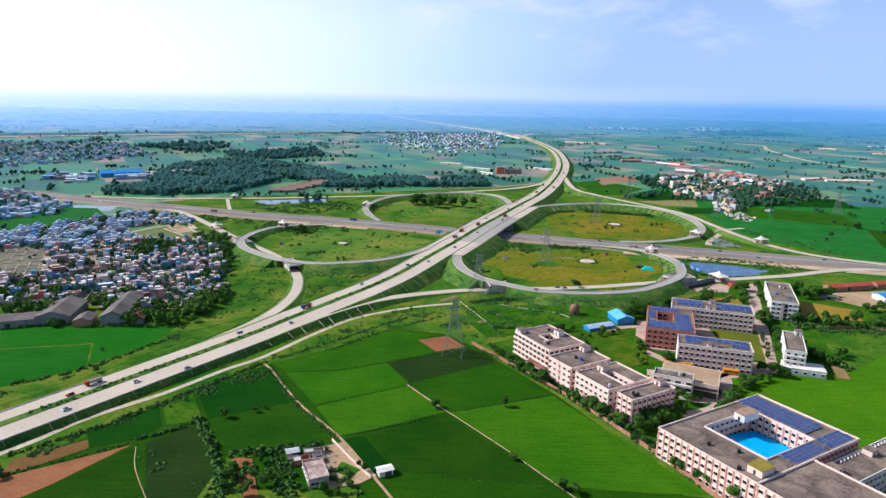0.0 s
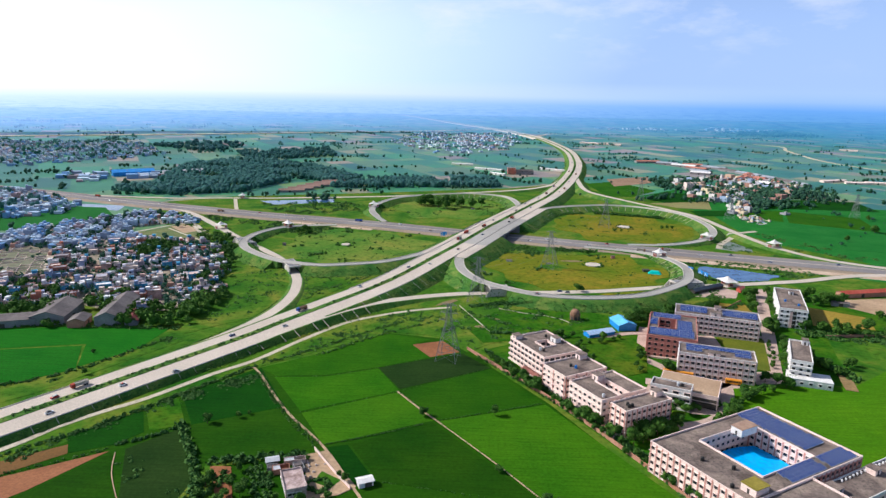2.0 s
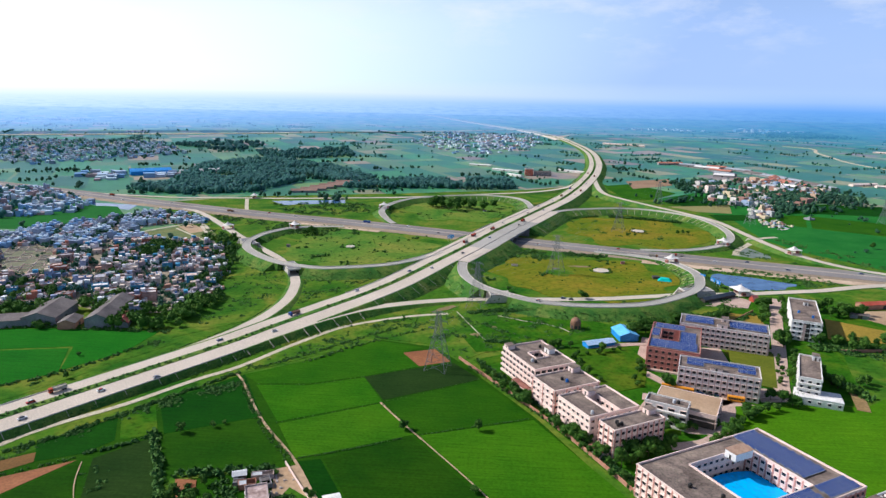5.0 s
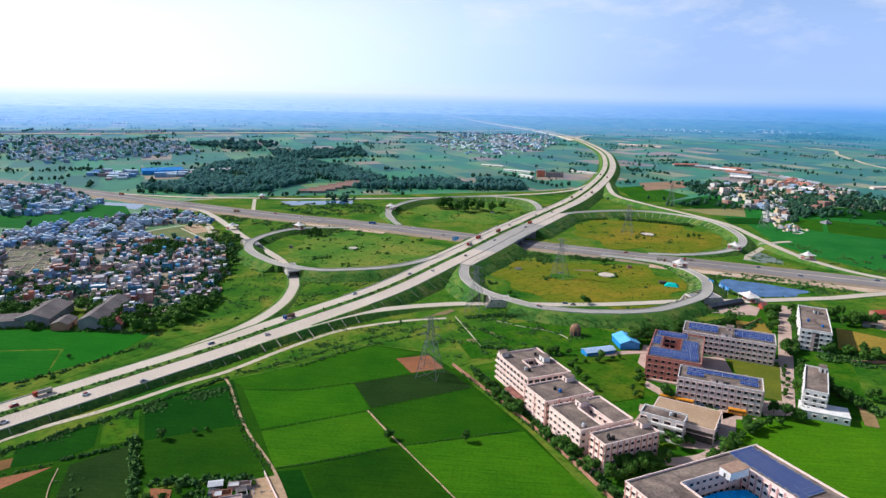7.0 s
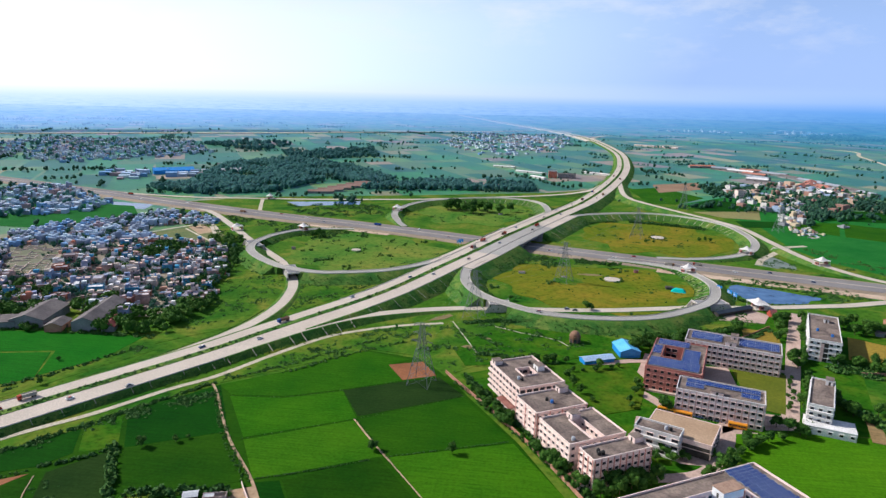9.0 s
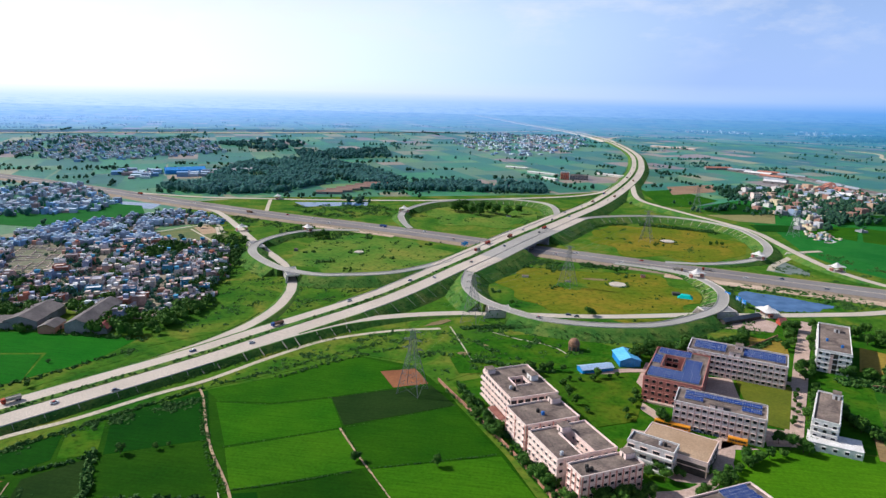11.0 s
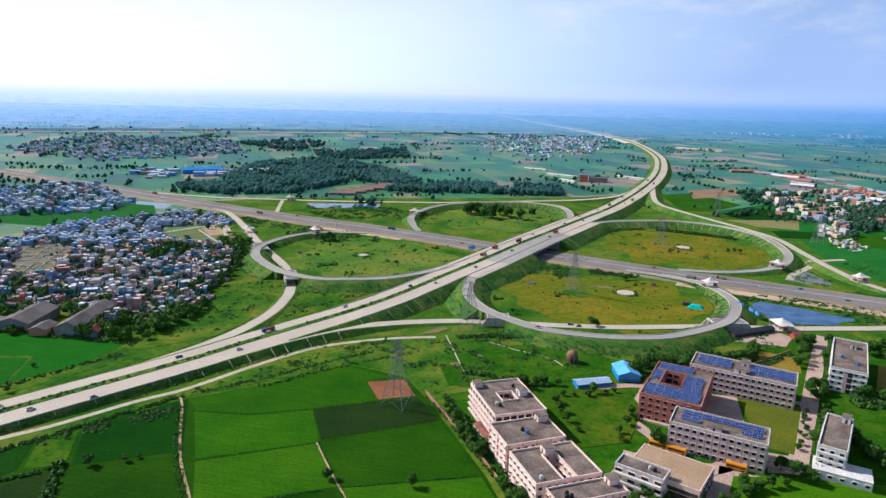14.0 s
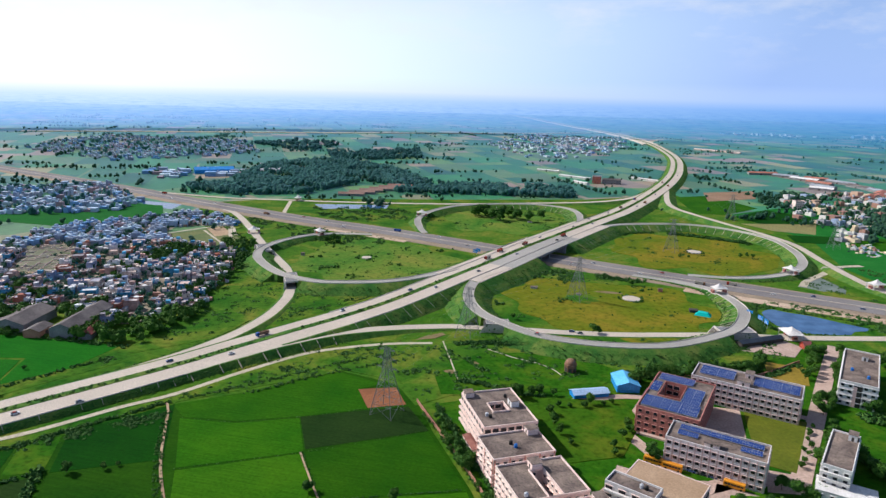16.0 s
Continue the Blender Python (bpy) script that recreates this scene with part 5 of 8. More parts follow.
# ---- roofs of the college ----
PANEL_MESH = Solid()
PANEL_MESH.box(0, 4.2, 0, 3.26, 0.0, 0.05)
PANEL_MESH = PANEL_MESH.mesh("panel", SOLAR)
FRAME_MESH = Solid()
for i in range(5):
    FRAME_MESH.box(i * 1.06 - 0.06, i * 1.06, 0, 3.26, -0.05, 0.07)
for j in range(3):
    FRAME_MESH.box(-0.06, 4.24, j * 1.66 - 0.06, j * 1.66, -0.05, 0.07)
FRAME_MESH = FRAME_MESH.mesh("frame", STEEL)
LEG_LOW = Solid().box(-0.05, 0.05, -0.05, 0.05, -0.5, 0).mesh("leg", STEEL)
LEG_HIGH = Solid().box(-0.05, 0.05, -0.05, 0.05, -1.25, 0).mesh("leg", STEEL)


def solar(parent, x, y, z, turn=0, tilt=12):
    """A tilted solar table standing on a roof; place in the roof's own directions."""
    t = tagged(new("solar_panel"), "tilted blue solar panel table in a pale frame", "solar panel", "solar panels on roofs")
    t.matrix_basis = parent.matrix_basis @ pose(x, y, z, 0, 0, turn) @ pose(0, 0, 0.5, tilt)
    p = place("panel", PANEL_MESH, t, Matrix())
    place("frame", FRAME_MESH, t, Matrix())
    for u in (0.2, 4.0):
        place("leg", LEG_LOW, t, pose(u, 0.1, 0, -tilt))
        place("leg", LEG_HIGH, t, pose(u, 3.2, 0, -tilt))
    return t


def panels(parent, x0, x1, y0, y1, z, turn=0):
    w, h = (4.35, 3.75) if turn in (0, 180) else (3.75, 4.35)
    nx, ny = max(1, int((x1 - x0) / w)), max(1, int((y1 - y0) / h))
    for i in range(nx):
        for j in range(ny):
            px, py = x0 + i * w, y0 + j * h
            if turn == 90:
                px += 3.3
            solar(parent, px, py, z, turn)


ZR, ZC = RB + 0.12, 13.62
panels(court_block, 0.8, 38, 53.0, 69.2, ZC, 90)
panels(court_block, 39.8, 47.8, 26.0, 48.5, ZC, 90)
panels(court_block, 39.8, 47.8, 50.5, 69.0, ZC, 90)
panels(college_e, 1.2, 28.0, 3.0, 14.5, ZR)
panels(college_e, 17.6, 28.6, 14.5, 34, ZR)
panels(college_e, 0.8, 5.4, 22, 34, ZR)
panels(college_e, 2, 22, 37.5, 45.2, ZR)
panels(college_f, 3, 22, 6, 18, ZR)
panels(college_f, 30, 52, 5, 18, ZR)
panels(college_g, 4, 40, 11, 16.2, ZR)
panels(college_g, 4, 14, 5.5, 10, ZR)
panels(college_g, 30, 39.5, 5, 10.5, ZR)
roof_room(college_a, 14, 19, 19, 23, ZR, 3.0, WHITE)
roof_room(college_a, 0.5, 5, 0.5, 5, ZR, 2.4, STUCCO)
roof_room(college_b, 0.6, 4.5, 22, 27, ZR, 2.8, STUCCO)
roof_room(college_c, 2, 6.5, 13, 17.5, ZR, 3.0, STUCCO)
roof_room(college_d, 1, 5, 24.5, 29, ZR, 2.6, STUCCO)
roof_room(college_f, 22.5, 28.5, 1, 6, ZR, 3.0, STUCCO)
roof_room(college_f, 25, 29, 13, 18, ZR, 3.0, STUCCO)
roof_room(college_g, 16, 22, 0.6, 5, ZR, 2.2, STUCCO)
roof_room(hostel_i, 9, 12, 40, 44, ZR, 2.4, WHITE)
roof_room(hostel_j, 6.6, 10, 30, 34.5, 12.12, 3.0, WHITE)
roof_room(court_block, 9.6, 15, 38, 48, 13.62, 3.4, WHITE, mottled("buff_cap", (0.32, 0.20, 0.14), (0.42, 0.28, 0.20), 0.3, 2))
roof_room(court_block, 40, 46.5, 5, 12.5, 13.62, 3.0, STUCCO, mottled("mossy_cap", (0.20, 0.17, 0.02), (0.30, 0.24, 0.04), 0.4, 2))
# the yard of the school: cover, stair tower, inner windows
tarp_v, tarp_f = [], []
for i in range(13):
    for j in range(13):
        u, v = i / 12, j / 12
        tarp_v.append((13.0 + 25.6 * u - (2.5 * (1 - (2 * v - 1) ** 2) if i == 0 else 0), 20 + 31 * v, 5.4 + 0.7 * math.sin(math.pi * v) * (0.6 + 0.4 * math.cos(6 * u)) + 0.08 * math.sin(9 * u + 5 * v)))
for i in range(12):
    for j in range(12):
        tarp_f.append((i * 13 + j, (i + 1) * 13 + j, (i + 1) * 13 + j + 1, i * 13 + j + 1))
tarp = tagged(link_mesh("yard_canopy", tarp_v, tarp_f, SKY_TARP, None, True), "bright blue fabric canopy stretched over the school yard", "canopy")
tarp.matrix_basis = court_block.matrix_basis
for u in (14, 26, 38):
    for v in (20.5, 50.5):
        q = Solid().box(u - 0.1, u + 0.1, v - 0.1, v + 0.1, -0.1, 5.4).make("post", STEEL, tarp)
for st in range(4):
    z = 13.5 * (st + 0.52) / 4
    for k in range(9):
        place("window", WIN_CREAM, court_block, pose(11 + k * 3.2, 51.5, z))
        place("window", WIN_CREAM, court_block, pose(11 + k * 3.2, 19.3, z, 0, 0, 180))
    for k in range(9):
        place("window", WIN_CREAM, court_block, pose(9, 21.5 + k * 3.3, z, 0, 0, 90))
me_rib = Solid().box(-0.3, 0.3, -0.3, 0.05, 0, 13.6).mesh("pilaster", PINK)
for k in range(10):
    place("pilaster", me_rib, court_block, pose(9.5 + k * 3.2, 51.5, 0))
# outer end of the long school wing and its annex
annex = block("school_annex", 159.5, 222.5, 30, 52, 13.5, 10, 3, "lower school annex with a cluttered grey roof", STUCCO, WHITE, WIN_CREAM, 3.1, "fl")
roof_room(annex, 30, 34, 8, 12, 10.12, 2.4, STUCCO)
roof_room(annex, 3, 7, 7, 12, 10.12, 2.4, STUCCO)
for k in range(14):
    Solid().box(14 + k * 2.6, 14.5 + k * 2.6, 11.6, 12.3, 10.12, 11.1).make("roof_vent", WHITE, annex)
for par, (x0, x1, y0, y1), win in ((college_e, (6, 16.5, 17.5, 35.5), WIN_OPEN), (college_a, (13, 22, 9, 17), WIN_OPEN), (college_c, (6, 24.4, 12, 18), WIN_CREAM)):
    for st in range(4):
        z = RB * (st + 0.5) / 4
        for k in range(max(1, int((x1 - x0 - 1) / 3.4))):
            place("window", win, par, pose(x0 + 2.2 + 3.4 * k, y1, z))
            place("window", win, par, pose(x0 + 2.2 + 3.4 * k, y0, z, 0, 0, 180))
        for k in range(max(1, int((y1 - y0 - 1) / 3.4))):
            place("window", win, par, pose(x0, y0 + 2.2 + 3.4 * k, z, 0, 0, 90))
            place("window", win, par, pose(x1, y0 + 2.2 + 3.4 * k, z, 0, 0, -90))
# open verandas
for st in range(4):
    z = RB * st / 4
    Solid().box(0.3, 34.7, -1.3, -0.1, z + 0.02, z + 0.95).make("veranda", STUCCO, college_a)
    Solid().box(0.3, 10.7, -1.2, -0.1, 12 * st / 4 + 0.02, 12 * st / 4 + 0.9).make("balcony", WHITE, hostel_j)
for st in range(3):
    Solid().box(0.3, 19.7, -1.3, -0.1, 3.5 * st + 0.02, 3.5 * st + 1.0).make("balcony", WHITE, front_h)
Solid().box(7.0, 11.0, -0.25, 0.0, 0.2, RB - 0.4).make("stair_slot", CORRIDOR, hostel_i)
Solid().box(7.0, 8.6, -0.55, -0.26, 0.2, RB - 1.5).make("stair_screen", ROSE, hostel_i)
for st in range(4):
    Solid().box(-0.5, 18.3, -0.5, -0.02, RB * st / 4 + 2.6, RB * st / 4 + 2.85).make("sun_ledge", WHITE, hostel_i)
Solid().box(3, 26, -2.5, 0, 0, 0.9).make("plinth", PATH, college_e)
# water tanks on roofs
TANK_MESH = Solid().prism(ring_of(0, 0, 0.8, 12), 0, 1.4).prism(ring_of(0, 0, 0.7, 12), 1.4, 1.8, 0, 0.4).mesh("tank", TANK)
for par, pts in ((college_a, [(24, 5), (26, 6), (8, 20)]), (college_b, [(9, 12), (12, 13)]), (college_c, [(21, 4)]), (college_d, [(7, 5), (7, 7), (5, 6)]), (hostel_i, [(5, 20), (13, 12)]), (front_h, [(13, 5), (15, 5)]), (court_block, [(38, 3), (20, 8), (30, 14)])):
    for x, y in pts:
        t = tagged(new("water_tank", TANK_MESH), "round plastic water tank on a flat roof", "water tank", "roof tanks")
        t.matrix_basis = par.matrix_basis @ pose(x, y, {front_h: 10.62, court_block: 13.62}.get(par, ZR))

# ---- interchange furniture ----
DARK_METAL = mottled("dark_metal", (0.05, 0.05, 0.055), (0.09, 0.09, 0.10), 1.0, 6, rough=0.5, spec=0.5)
GIRDER = mottled("weathered_concrete", (0.20, 0.20, 0.21), (0.30, 0.29, 0.29), 0.15, 1.5)
PITCHING = mottled("pale_stone_pitching", (0.52, 0.47, 0.42), (0.64, 0.58, 0.52), 0.2, 1.6)
CANVAS = mottled("white_canvas", (0.66, 0.62, 0.58), (0.80, 0.76, 0.72), 0.15, 1.2)

# bridge over the highway
bridge = tagged(new("bridge"), "concrete girder bridge carrying the expressway", "bridge", kind="structure")
span = MAIN[BR0 - 1:BR1 + 2]
sweep("deck", span, [(19.5, -0.4), (19.5, -1.2), (-28.6, -1.2), (-28.6, -0.4)], GIRDER).parent = bridge
for k in range(12):
    o = -27 + k * 4.1
    sweep("girder", span, [(o - 0.4, -1.15), (o - 0.4, -2.6), (o + 0.4, -2.6), (o + 0.4, -1.15)][::-1], GIRDER).parent = bridge
left_m = sides(MAIN)
for i in (BR0, BR1):
    p, n = MAIN[i], left_m[i]
    q = Solid()
    a, b = p[:2] + n * 20.5, p[:2] - n * 30
    w = np.array([n[1], -n[0]]) * 0.6
    q.prism([tuple(a - w), tuple(b - w), tuple(b + w), tuple(a + w)], -0.3, p[2] - 1.2)
    q.make("abutment", GIRDER, bridge)
mid_i = (BR0 + BR1) // 2
for o in (-26, -18, -10, -2, 6, 14):
    p, n = MAIN[mid_i], left_m[mid_i]
    c = p[:2] + n * o
    Solid().prism(ring_of(c[0], c[1], 0.7, 12), -0.3, p[2] - 2.6).make("pier", GIRDER, bridge)
c0, c1 = MAIN[mid_i][:2] + left_m[mid_i] * 18, MAIN[mid_i][:2] - left_m[mid_i] * 28
Solid().beam((c0[0], c0[1], MAIN[mid_i][2] - 2.9), (c1[0], c1[1], MAIN[mid_i][2] - 2.9), 0.6).make("pier_cap", GIRDER, bridge)


def rail(line, off, parent, lift=0.0):
    ob = sweep("crash_barrier", line, [(off - 0.22, -0.1), (off - 0.12, 0.45 + lift), (off + 0.12, 0.45 + lift), (off + 0.22, -0.1)][::-1], PITCHING)
    ob.parent = parent
    return ob


for ln, off in ((MAIN[:near(MAIN, -172, 318)], 12.8), (stretch(MAIN, 480, 1000), 12.8), (stretch(MAIN, 100, 395), -16.0), (stretch(MAIN, 480, 1600), -16.0), (aux, -28.3), (span, 19.2)):
    rail(ln, off, expressway)
for nm, ln, half in (("loop_ramp_1", LOOP_1, 4.0), ("loop_ramp_2", LOOP_2, 4.1), ("loop_ramp_3", LOOP_3, 4.0), ("loop_ramp_4", LOOP_4, 4.1)):
    par = bpy.data.objects[nm]
    rail(ln[8:-6], half, par)
    rail(ln[8:-6], -half, par)

# underpass boxes below the loops


def underpass(line, x, y, run, L):
    """A concrete box through a bank: run is the direction of the road below, in degrees; L half its length."""
    i = near(line, x, y)
    h = line[i][2]
    top = tagged(new("underpass"), "pale concrete box underpass through a bank", "underpass", kind="structure")
    top.matrix_basis = pose(line[i][0], line[i][1], 0, 0, 0, run)
    w = 4.9
    for s in (-1, 1):
        Solid().box(-L, L, s * (w + 0.35) - 0.35, s * (w + 0.35) + 0.35, -0.3, h - 0.4).make("side_wall", PITCHING, top)
        Solid().box(s * L - 0.25, s * L + 0.25, -w - 1.2, w + 1.2, h - 1.3, h - 0.05).make("headwall", PITCHING, top)
    Solid().box(-L, L, -w - 0.7, w + 0.7, h - 1.2, h - 0.42).make("top_slab", GIRDER, top)
    for s in (-1, 1):
        for t in (-1, 1):
            q = Solid()
            a, b = (s * L, t * (w + 0.9)), (s * (L + 0.6 * h), t * (w + 2.0))
            q.v = [(a[0], a[1], -0.2), (b[0], b[1], -0.2), (b[0], b[1], 0.5), (a[0], a[1], h - 0.2)]
            q.v += [(p[0], p[1] + t * 0.5, p[2]) for p in q.v]
            q.f = [(0, 1, 2, 3), (7, 6, 5, 4), (0, 4, 5, 1), (1, 5, 6, 2), (2, 6, 7, 3), (3, 7, 4, 0)]
            q.s = [0] * 6
            q.make("wing_wall", PITCHING, top)


underpass(LOOP_1, -137, 564, 121, 13)
underpass(LOOP_1, -207, 652, 128, 14)
underpass(LOOP_2, 46, 506, 9, 7.5)
underpass(LOOP_2, 204, 541, 15, 12)
underpass(RAMP_4, 336, 765, 48, 6)


def toll_canopy(line, x, y, wide=5.9, deep=4.7):
    """A white tensile canopy on posts over a ramp, with booths below."""
    i = near(line, x, y)
    d = line[min(i + 1, len(line) - 1)] - line[i - 1]
    t = tagged(new("toll_canopy"), "white peaked canvas canopy over toll booths", "canopy", "toll canopies")
    t.matrix_basis = pose(line[i][0], line[i][1], max(0.0, line[i][2] - 0.05), 0, 0, math.degrees(math.atan2(d[1], d[0])) + 90)
    for k, px in enumerate((0.0,)):
        v, f = [], []
        m, r = 16, 7
        for a in range(r):
            q = a / (r - 1)
            for b in range(m):
                an = 2 * math.pi * b / m
                sx, sy = max(-1, min(1, 1.35 * math.cos(an))), max(-1, min(1, 1.35 * math.sin(an)))
                v.append((px + sx * q * wide * 1.05, sy * q * deep, 4.6 + 3.6 * (1 - q) ** 1.7 - 0.35 * q * abs(math.sin(2 * an))))
        for a in range(r - 1):
            for b in range(m):
                f.append((a * m + b, a * m + (b + 1) % m, (a + 1) * m + (b + 1) % m, (a + 1) * m + b))
        ob = link_mesh("canvas_roof", v, f, CANVAS, None, True)
        ob.parent = t
    for px in (-wide * 0.9, wide * 0.9):
        for py in (-deep * 0.8, deep * 0.8):
            Solid().prism(ring_of(px, py, 0.18, 8), -0.6, 4.7).make("post", STEEL, t)
    for px in (-5.4, 5.4):
        b = Solid().box(px - 0.9, px + 0.9, -1.6, 1.6, 0.0, 2.7).make("booth", BRICK_RED, t)
        Solid().box(px - 0.92, px + 0.92, -1.2, 1.2, 1.2, 2.1).make("booth_window", GLASS, b)
        Solid().box(px - 1.1, px + 1.1, -5.0, 5.0, -0.1, 0.25).make("island_kerb", PITCHING, t)
    return t


toll_canopy(LOOP_1, -180, 733)
toll_canopy(RAMP_1, -262, 730)
toll_canopy(LOOP_2, 205, 636)
toll_canopy(RAMP_2, 243, 549, 7.6, 6)
toll_canopy(LOOP_4, 292, 724)
toll_canopy(RAMP_4, 352, 694, 6.6, 5.2)
toll_canopy(LOOP_3, -106, 872)
toll_canopy(RAMP_3, -306, 947)


CHUTE = mottled("weathered_chute", (0.42, 0.36, 0.28), (0.56, 0.49, 0.39), 0.2, 1.5)


def chutes(line, off, side, spacing, slope=1.9, label="pale concrete drain chute down the bank"):
    """Drain chutes down one side of a bank."""
    left = sides(line)
    d = np.r_[0, np.cumsum(np.hypot(*np.diff(line[:, :2], axis=0).T))]
    for s in np.arange(spacing * 0.5, d[-1], spacing):
        i = int(np.searchsorted(d, s))
        p, n = line[i], left[i] * side
        h = p[2]
        if h < 2.0:
            continue
        w = np.array([n[1], -n[0]]) * 0.17
        a, b = p[:2] + n * off, p[:2] + n * (off + slope * h * 0.8)
        q = Solid()
        k = 0.12
        q.v = [(*(a - w), h + k), (*(a + w), h + k), (*(b + w), 0.2 * h + k), (*(b - w), 0.2 * h + k), (*(a - w), h - 0.6), (*(a + w), h - 0.6), (*(b + w), 0.2 * h - 0.6), (*(b - w), 0.2 * h - 0.6)]
        q.f = [(0, 1, 2, 3), (7, 6, 5, 4), (0, 3, 7, 4), (1, 0, 4, 5), (2, 1, 5, 6), (3, 2, 6, 7)]
        q.s = [0] * 6
        tagged(q.make("drain_chute", CHUTE), label, "drain", "drain chutes on the banks")


chutes(stretch(MAIN, 190, 422), 16.4, -1, 15, 1.2)
chutes(stretch(MAIN, 422, 620), 16.9, -1, 15, 1.7)
chutes(stretch(MAIN, 770, 900), 29.2, -1, 11)
chutes(RAMP_2[4:26], 5.2, -1, 13)
chutes(LOOP_4[14:60], 5.0, 1, 11)
chutes(LOOP_4[14:60], 5.0, -1, 11)
chutes(LOOP_3[8:52], 4.9, 1, 11)
chutes(LOOP_2[70:104], 5.0, 1, 9)

# round tanks, tents and huts inside the loops
for x, y, r in ((140, 607, 7.0), (214, 797, 7.5), (-106, 665, 4.6)):
    t = tagged(new("round_basin"), "round pale concrete recharge basin in grass", "basin", "round basins")
    Solid().prism(ring_of(x, y, r, 28), -0.2, 0.9).make("basin_wall", PITCHING, t)
    Solid().prism(ring_of(x, y, r - 0.6, 28), 0.9, 0.96).make("basin_floor", CONCRETE, t)
TEAL = mottled("teal_tarpaulin", (0.01, 0.42, 0.38), (0.02, 0.52, 0.46), 0.3, 2)
tent = tagged(new("tarpaulin_tent"), "low teal tarpaulin tent in dry grass", "tent")
q = Solid()
q.prism([(184, 580), (196, 577), (198, 585), (187, 589)], 0, 2.4, 0, 0.55)
q.make("cover", TEAL, tent)
Solid().box(182, 188, 586, 591, 0, 2.2).make("lean_to", CORRIDOR, tent)
for x, y, w, h, m, lab in ((61, 614, 5.5, 1.4, WHITE, "low white pump house in grass"), (165, 636, 3.6, 2.6, BRICK_RED, "small brick hut beside the highway"),
                           (-168, 655, 3.2, 2.6, GIRDER, "small grey pump hut in grass"), (30, 900, 5, 1.4, WHITE, "low white pump house in grass"), (98, 607, 4, 1.0, WHITE, "low white pump house in grass")):
    t = tagged(new("small_hut"), lab, "hut")
    Solid().box(x - w / 2, x + w / 2, y - w * 0.35, y + w * 0.35, -0.2, h).make("wall", m, t)
    Solid().box(x - w / 2 - 0.3, x + w / 2 + 0.3, y - w * 0.35 - 0.3, y + w * 0.35 + 0.3, h, h + 0.18).make("roof", ROOF, t)
SIGN_BLUE = mottled("blue_sign", (0.02, 0.18, 0.55), (0.03, 0.25, 0.65), 0.5, 3, rough=0.5)


def gantry(x, y, z, turn, w=5.0, h=3.2):
    t = tagged(new("road_sign"), "blue road sign board on steel posts", "sign", "road signs")
    t.matrix_basis = pose(x, y, z, 0, 0, turn)
    Solid().box(-w / 2, w / 2, -0.06, 0.06, 3.4, 3.4 + h).make("board", SIGN_BLUE, t)
    for px in (-w * 0.35, w * 0.35):
        Solid().prism(ring_of(px, 0.15, 0.1, 8), -0.5, 3.4 + h).make("post", STEEL, t)
    for k in range(3):
        Solid().box(-w * 0.4, w * (0.35 - 0.2 * k), -0.09, -0.065, 3.9 + k * 0.85, 4.15 + k * 0.85).make("text_bar", WHITE, t)


for x, y, z, a in ((224, 585, 0, -50), (229, 574, 0, -60), (231, 566, 0, -70), (-6, 707, 0, -20), (-212, 256, 5.0, 30), (-4, 712, 0, -20)):
    gantry(x, y, z, a)

# ---- pylons ----


PYLON = mottled("galvanised_lattice", (0.16, 0.17, 0.18), (0.24, 0.25, 0.26), 0.8, 4, rough=0.6, spec=0.4)


def pylon(x, y, turn, H=37.0, base=5.4, label="grey lattice steel power pylon"):
    t = tagged(new("power_pylon"), label, "pylon", "power pylons")
    t.matrix_basis = pose(x, y, 0, 0, 0, turn)

    def half(z):
        return base * (1 - z / (H * 0.78)) + 1.0 if z < H * 0.62 else 1.0 + base * 0.205 * max(0, 1 - (z - H * 0.62) / (H * 0.38)) - 0.3
    zs = [0, 0.16 * H, 0.31 * H, 0.44 * H, 0.54 * H, 0.62 * H, 0.70 * H, 0.78 * H, 0.86 * H, 0.95 * H]
    r = 0.11
    for sx in (-1, 1):
        for sy in (-1, 1):
            q = Solid()
            for a, b in zip(zs, zs[1:]):
                q.beam((sx * half(a), sy * half(a), a - (0.4 if a == 0 else 0)), (sx * half(b), sy * half(b), b), r)
            q.make("leg", PYLON, t)
    for k in range(4):
        q = Solid()
        for a, b in zip(zs, zs[1:]):
            for u in (-1, 1):
                pa, pb = (u, -1), (-u, -1)
                c, s = (1, 0, -1, 0)[k], (0, 1, 0, -1)[k]
                rot = lambda p, h: (h * (p[0] * c - p[1] * s), h * (p[0] * s + p[1] * c))
                xa, ya = rot(pa, half(a))
                xb, yb = rot(pb, half(b))
                q.beam((xa, ya, a), (xb, yb, b), 0.05)
            xa, ya = rot((-1, -1), half(b))
            xb, yb = rot((1, -1), half(b))
            q.beam((xa, ya, b), (xb, yb, b), 0.05)
        q.make("bracing", PYLON, t)
    for z, w in ((0.66 * H, 6.2), (0.79 * H, 5.4), (0.92 * H, 4.6)):
        q = Solid()
        for s in (-1, 1):
            for sy in (-1, 1):
                q.beam((s * 0.8, sy * 0.8, z), (s * w, 0, z + 0.2), 0.07).beam((s * 0.8, sy * 0.8, z + 1.6), (s * w, 0, z + 0.3), 0.05)
        q.make("crossarm", PYLON, t)
        for s in (-1, 1):
            Solid().prism(ring_of(s * w, 0, 0.12, 6), z - 1.4, z + 0.2).make("insulator", DARK_METAL, t)
    return t, [t.matrix_basis @ Vector((s * w, 0, z - 1.4)) for z, w in ((0.66 * H, 6.2), (0.79 * H, 5.4), (0.92 * H, 4.6)) for s in (-1, 1)]


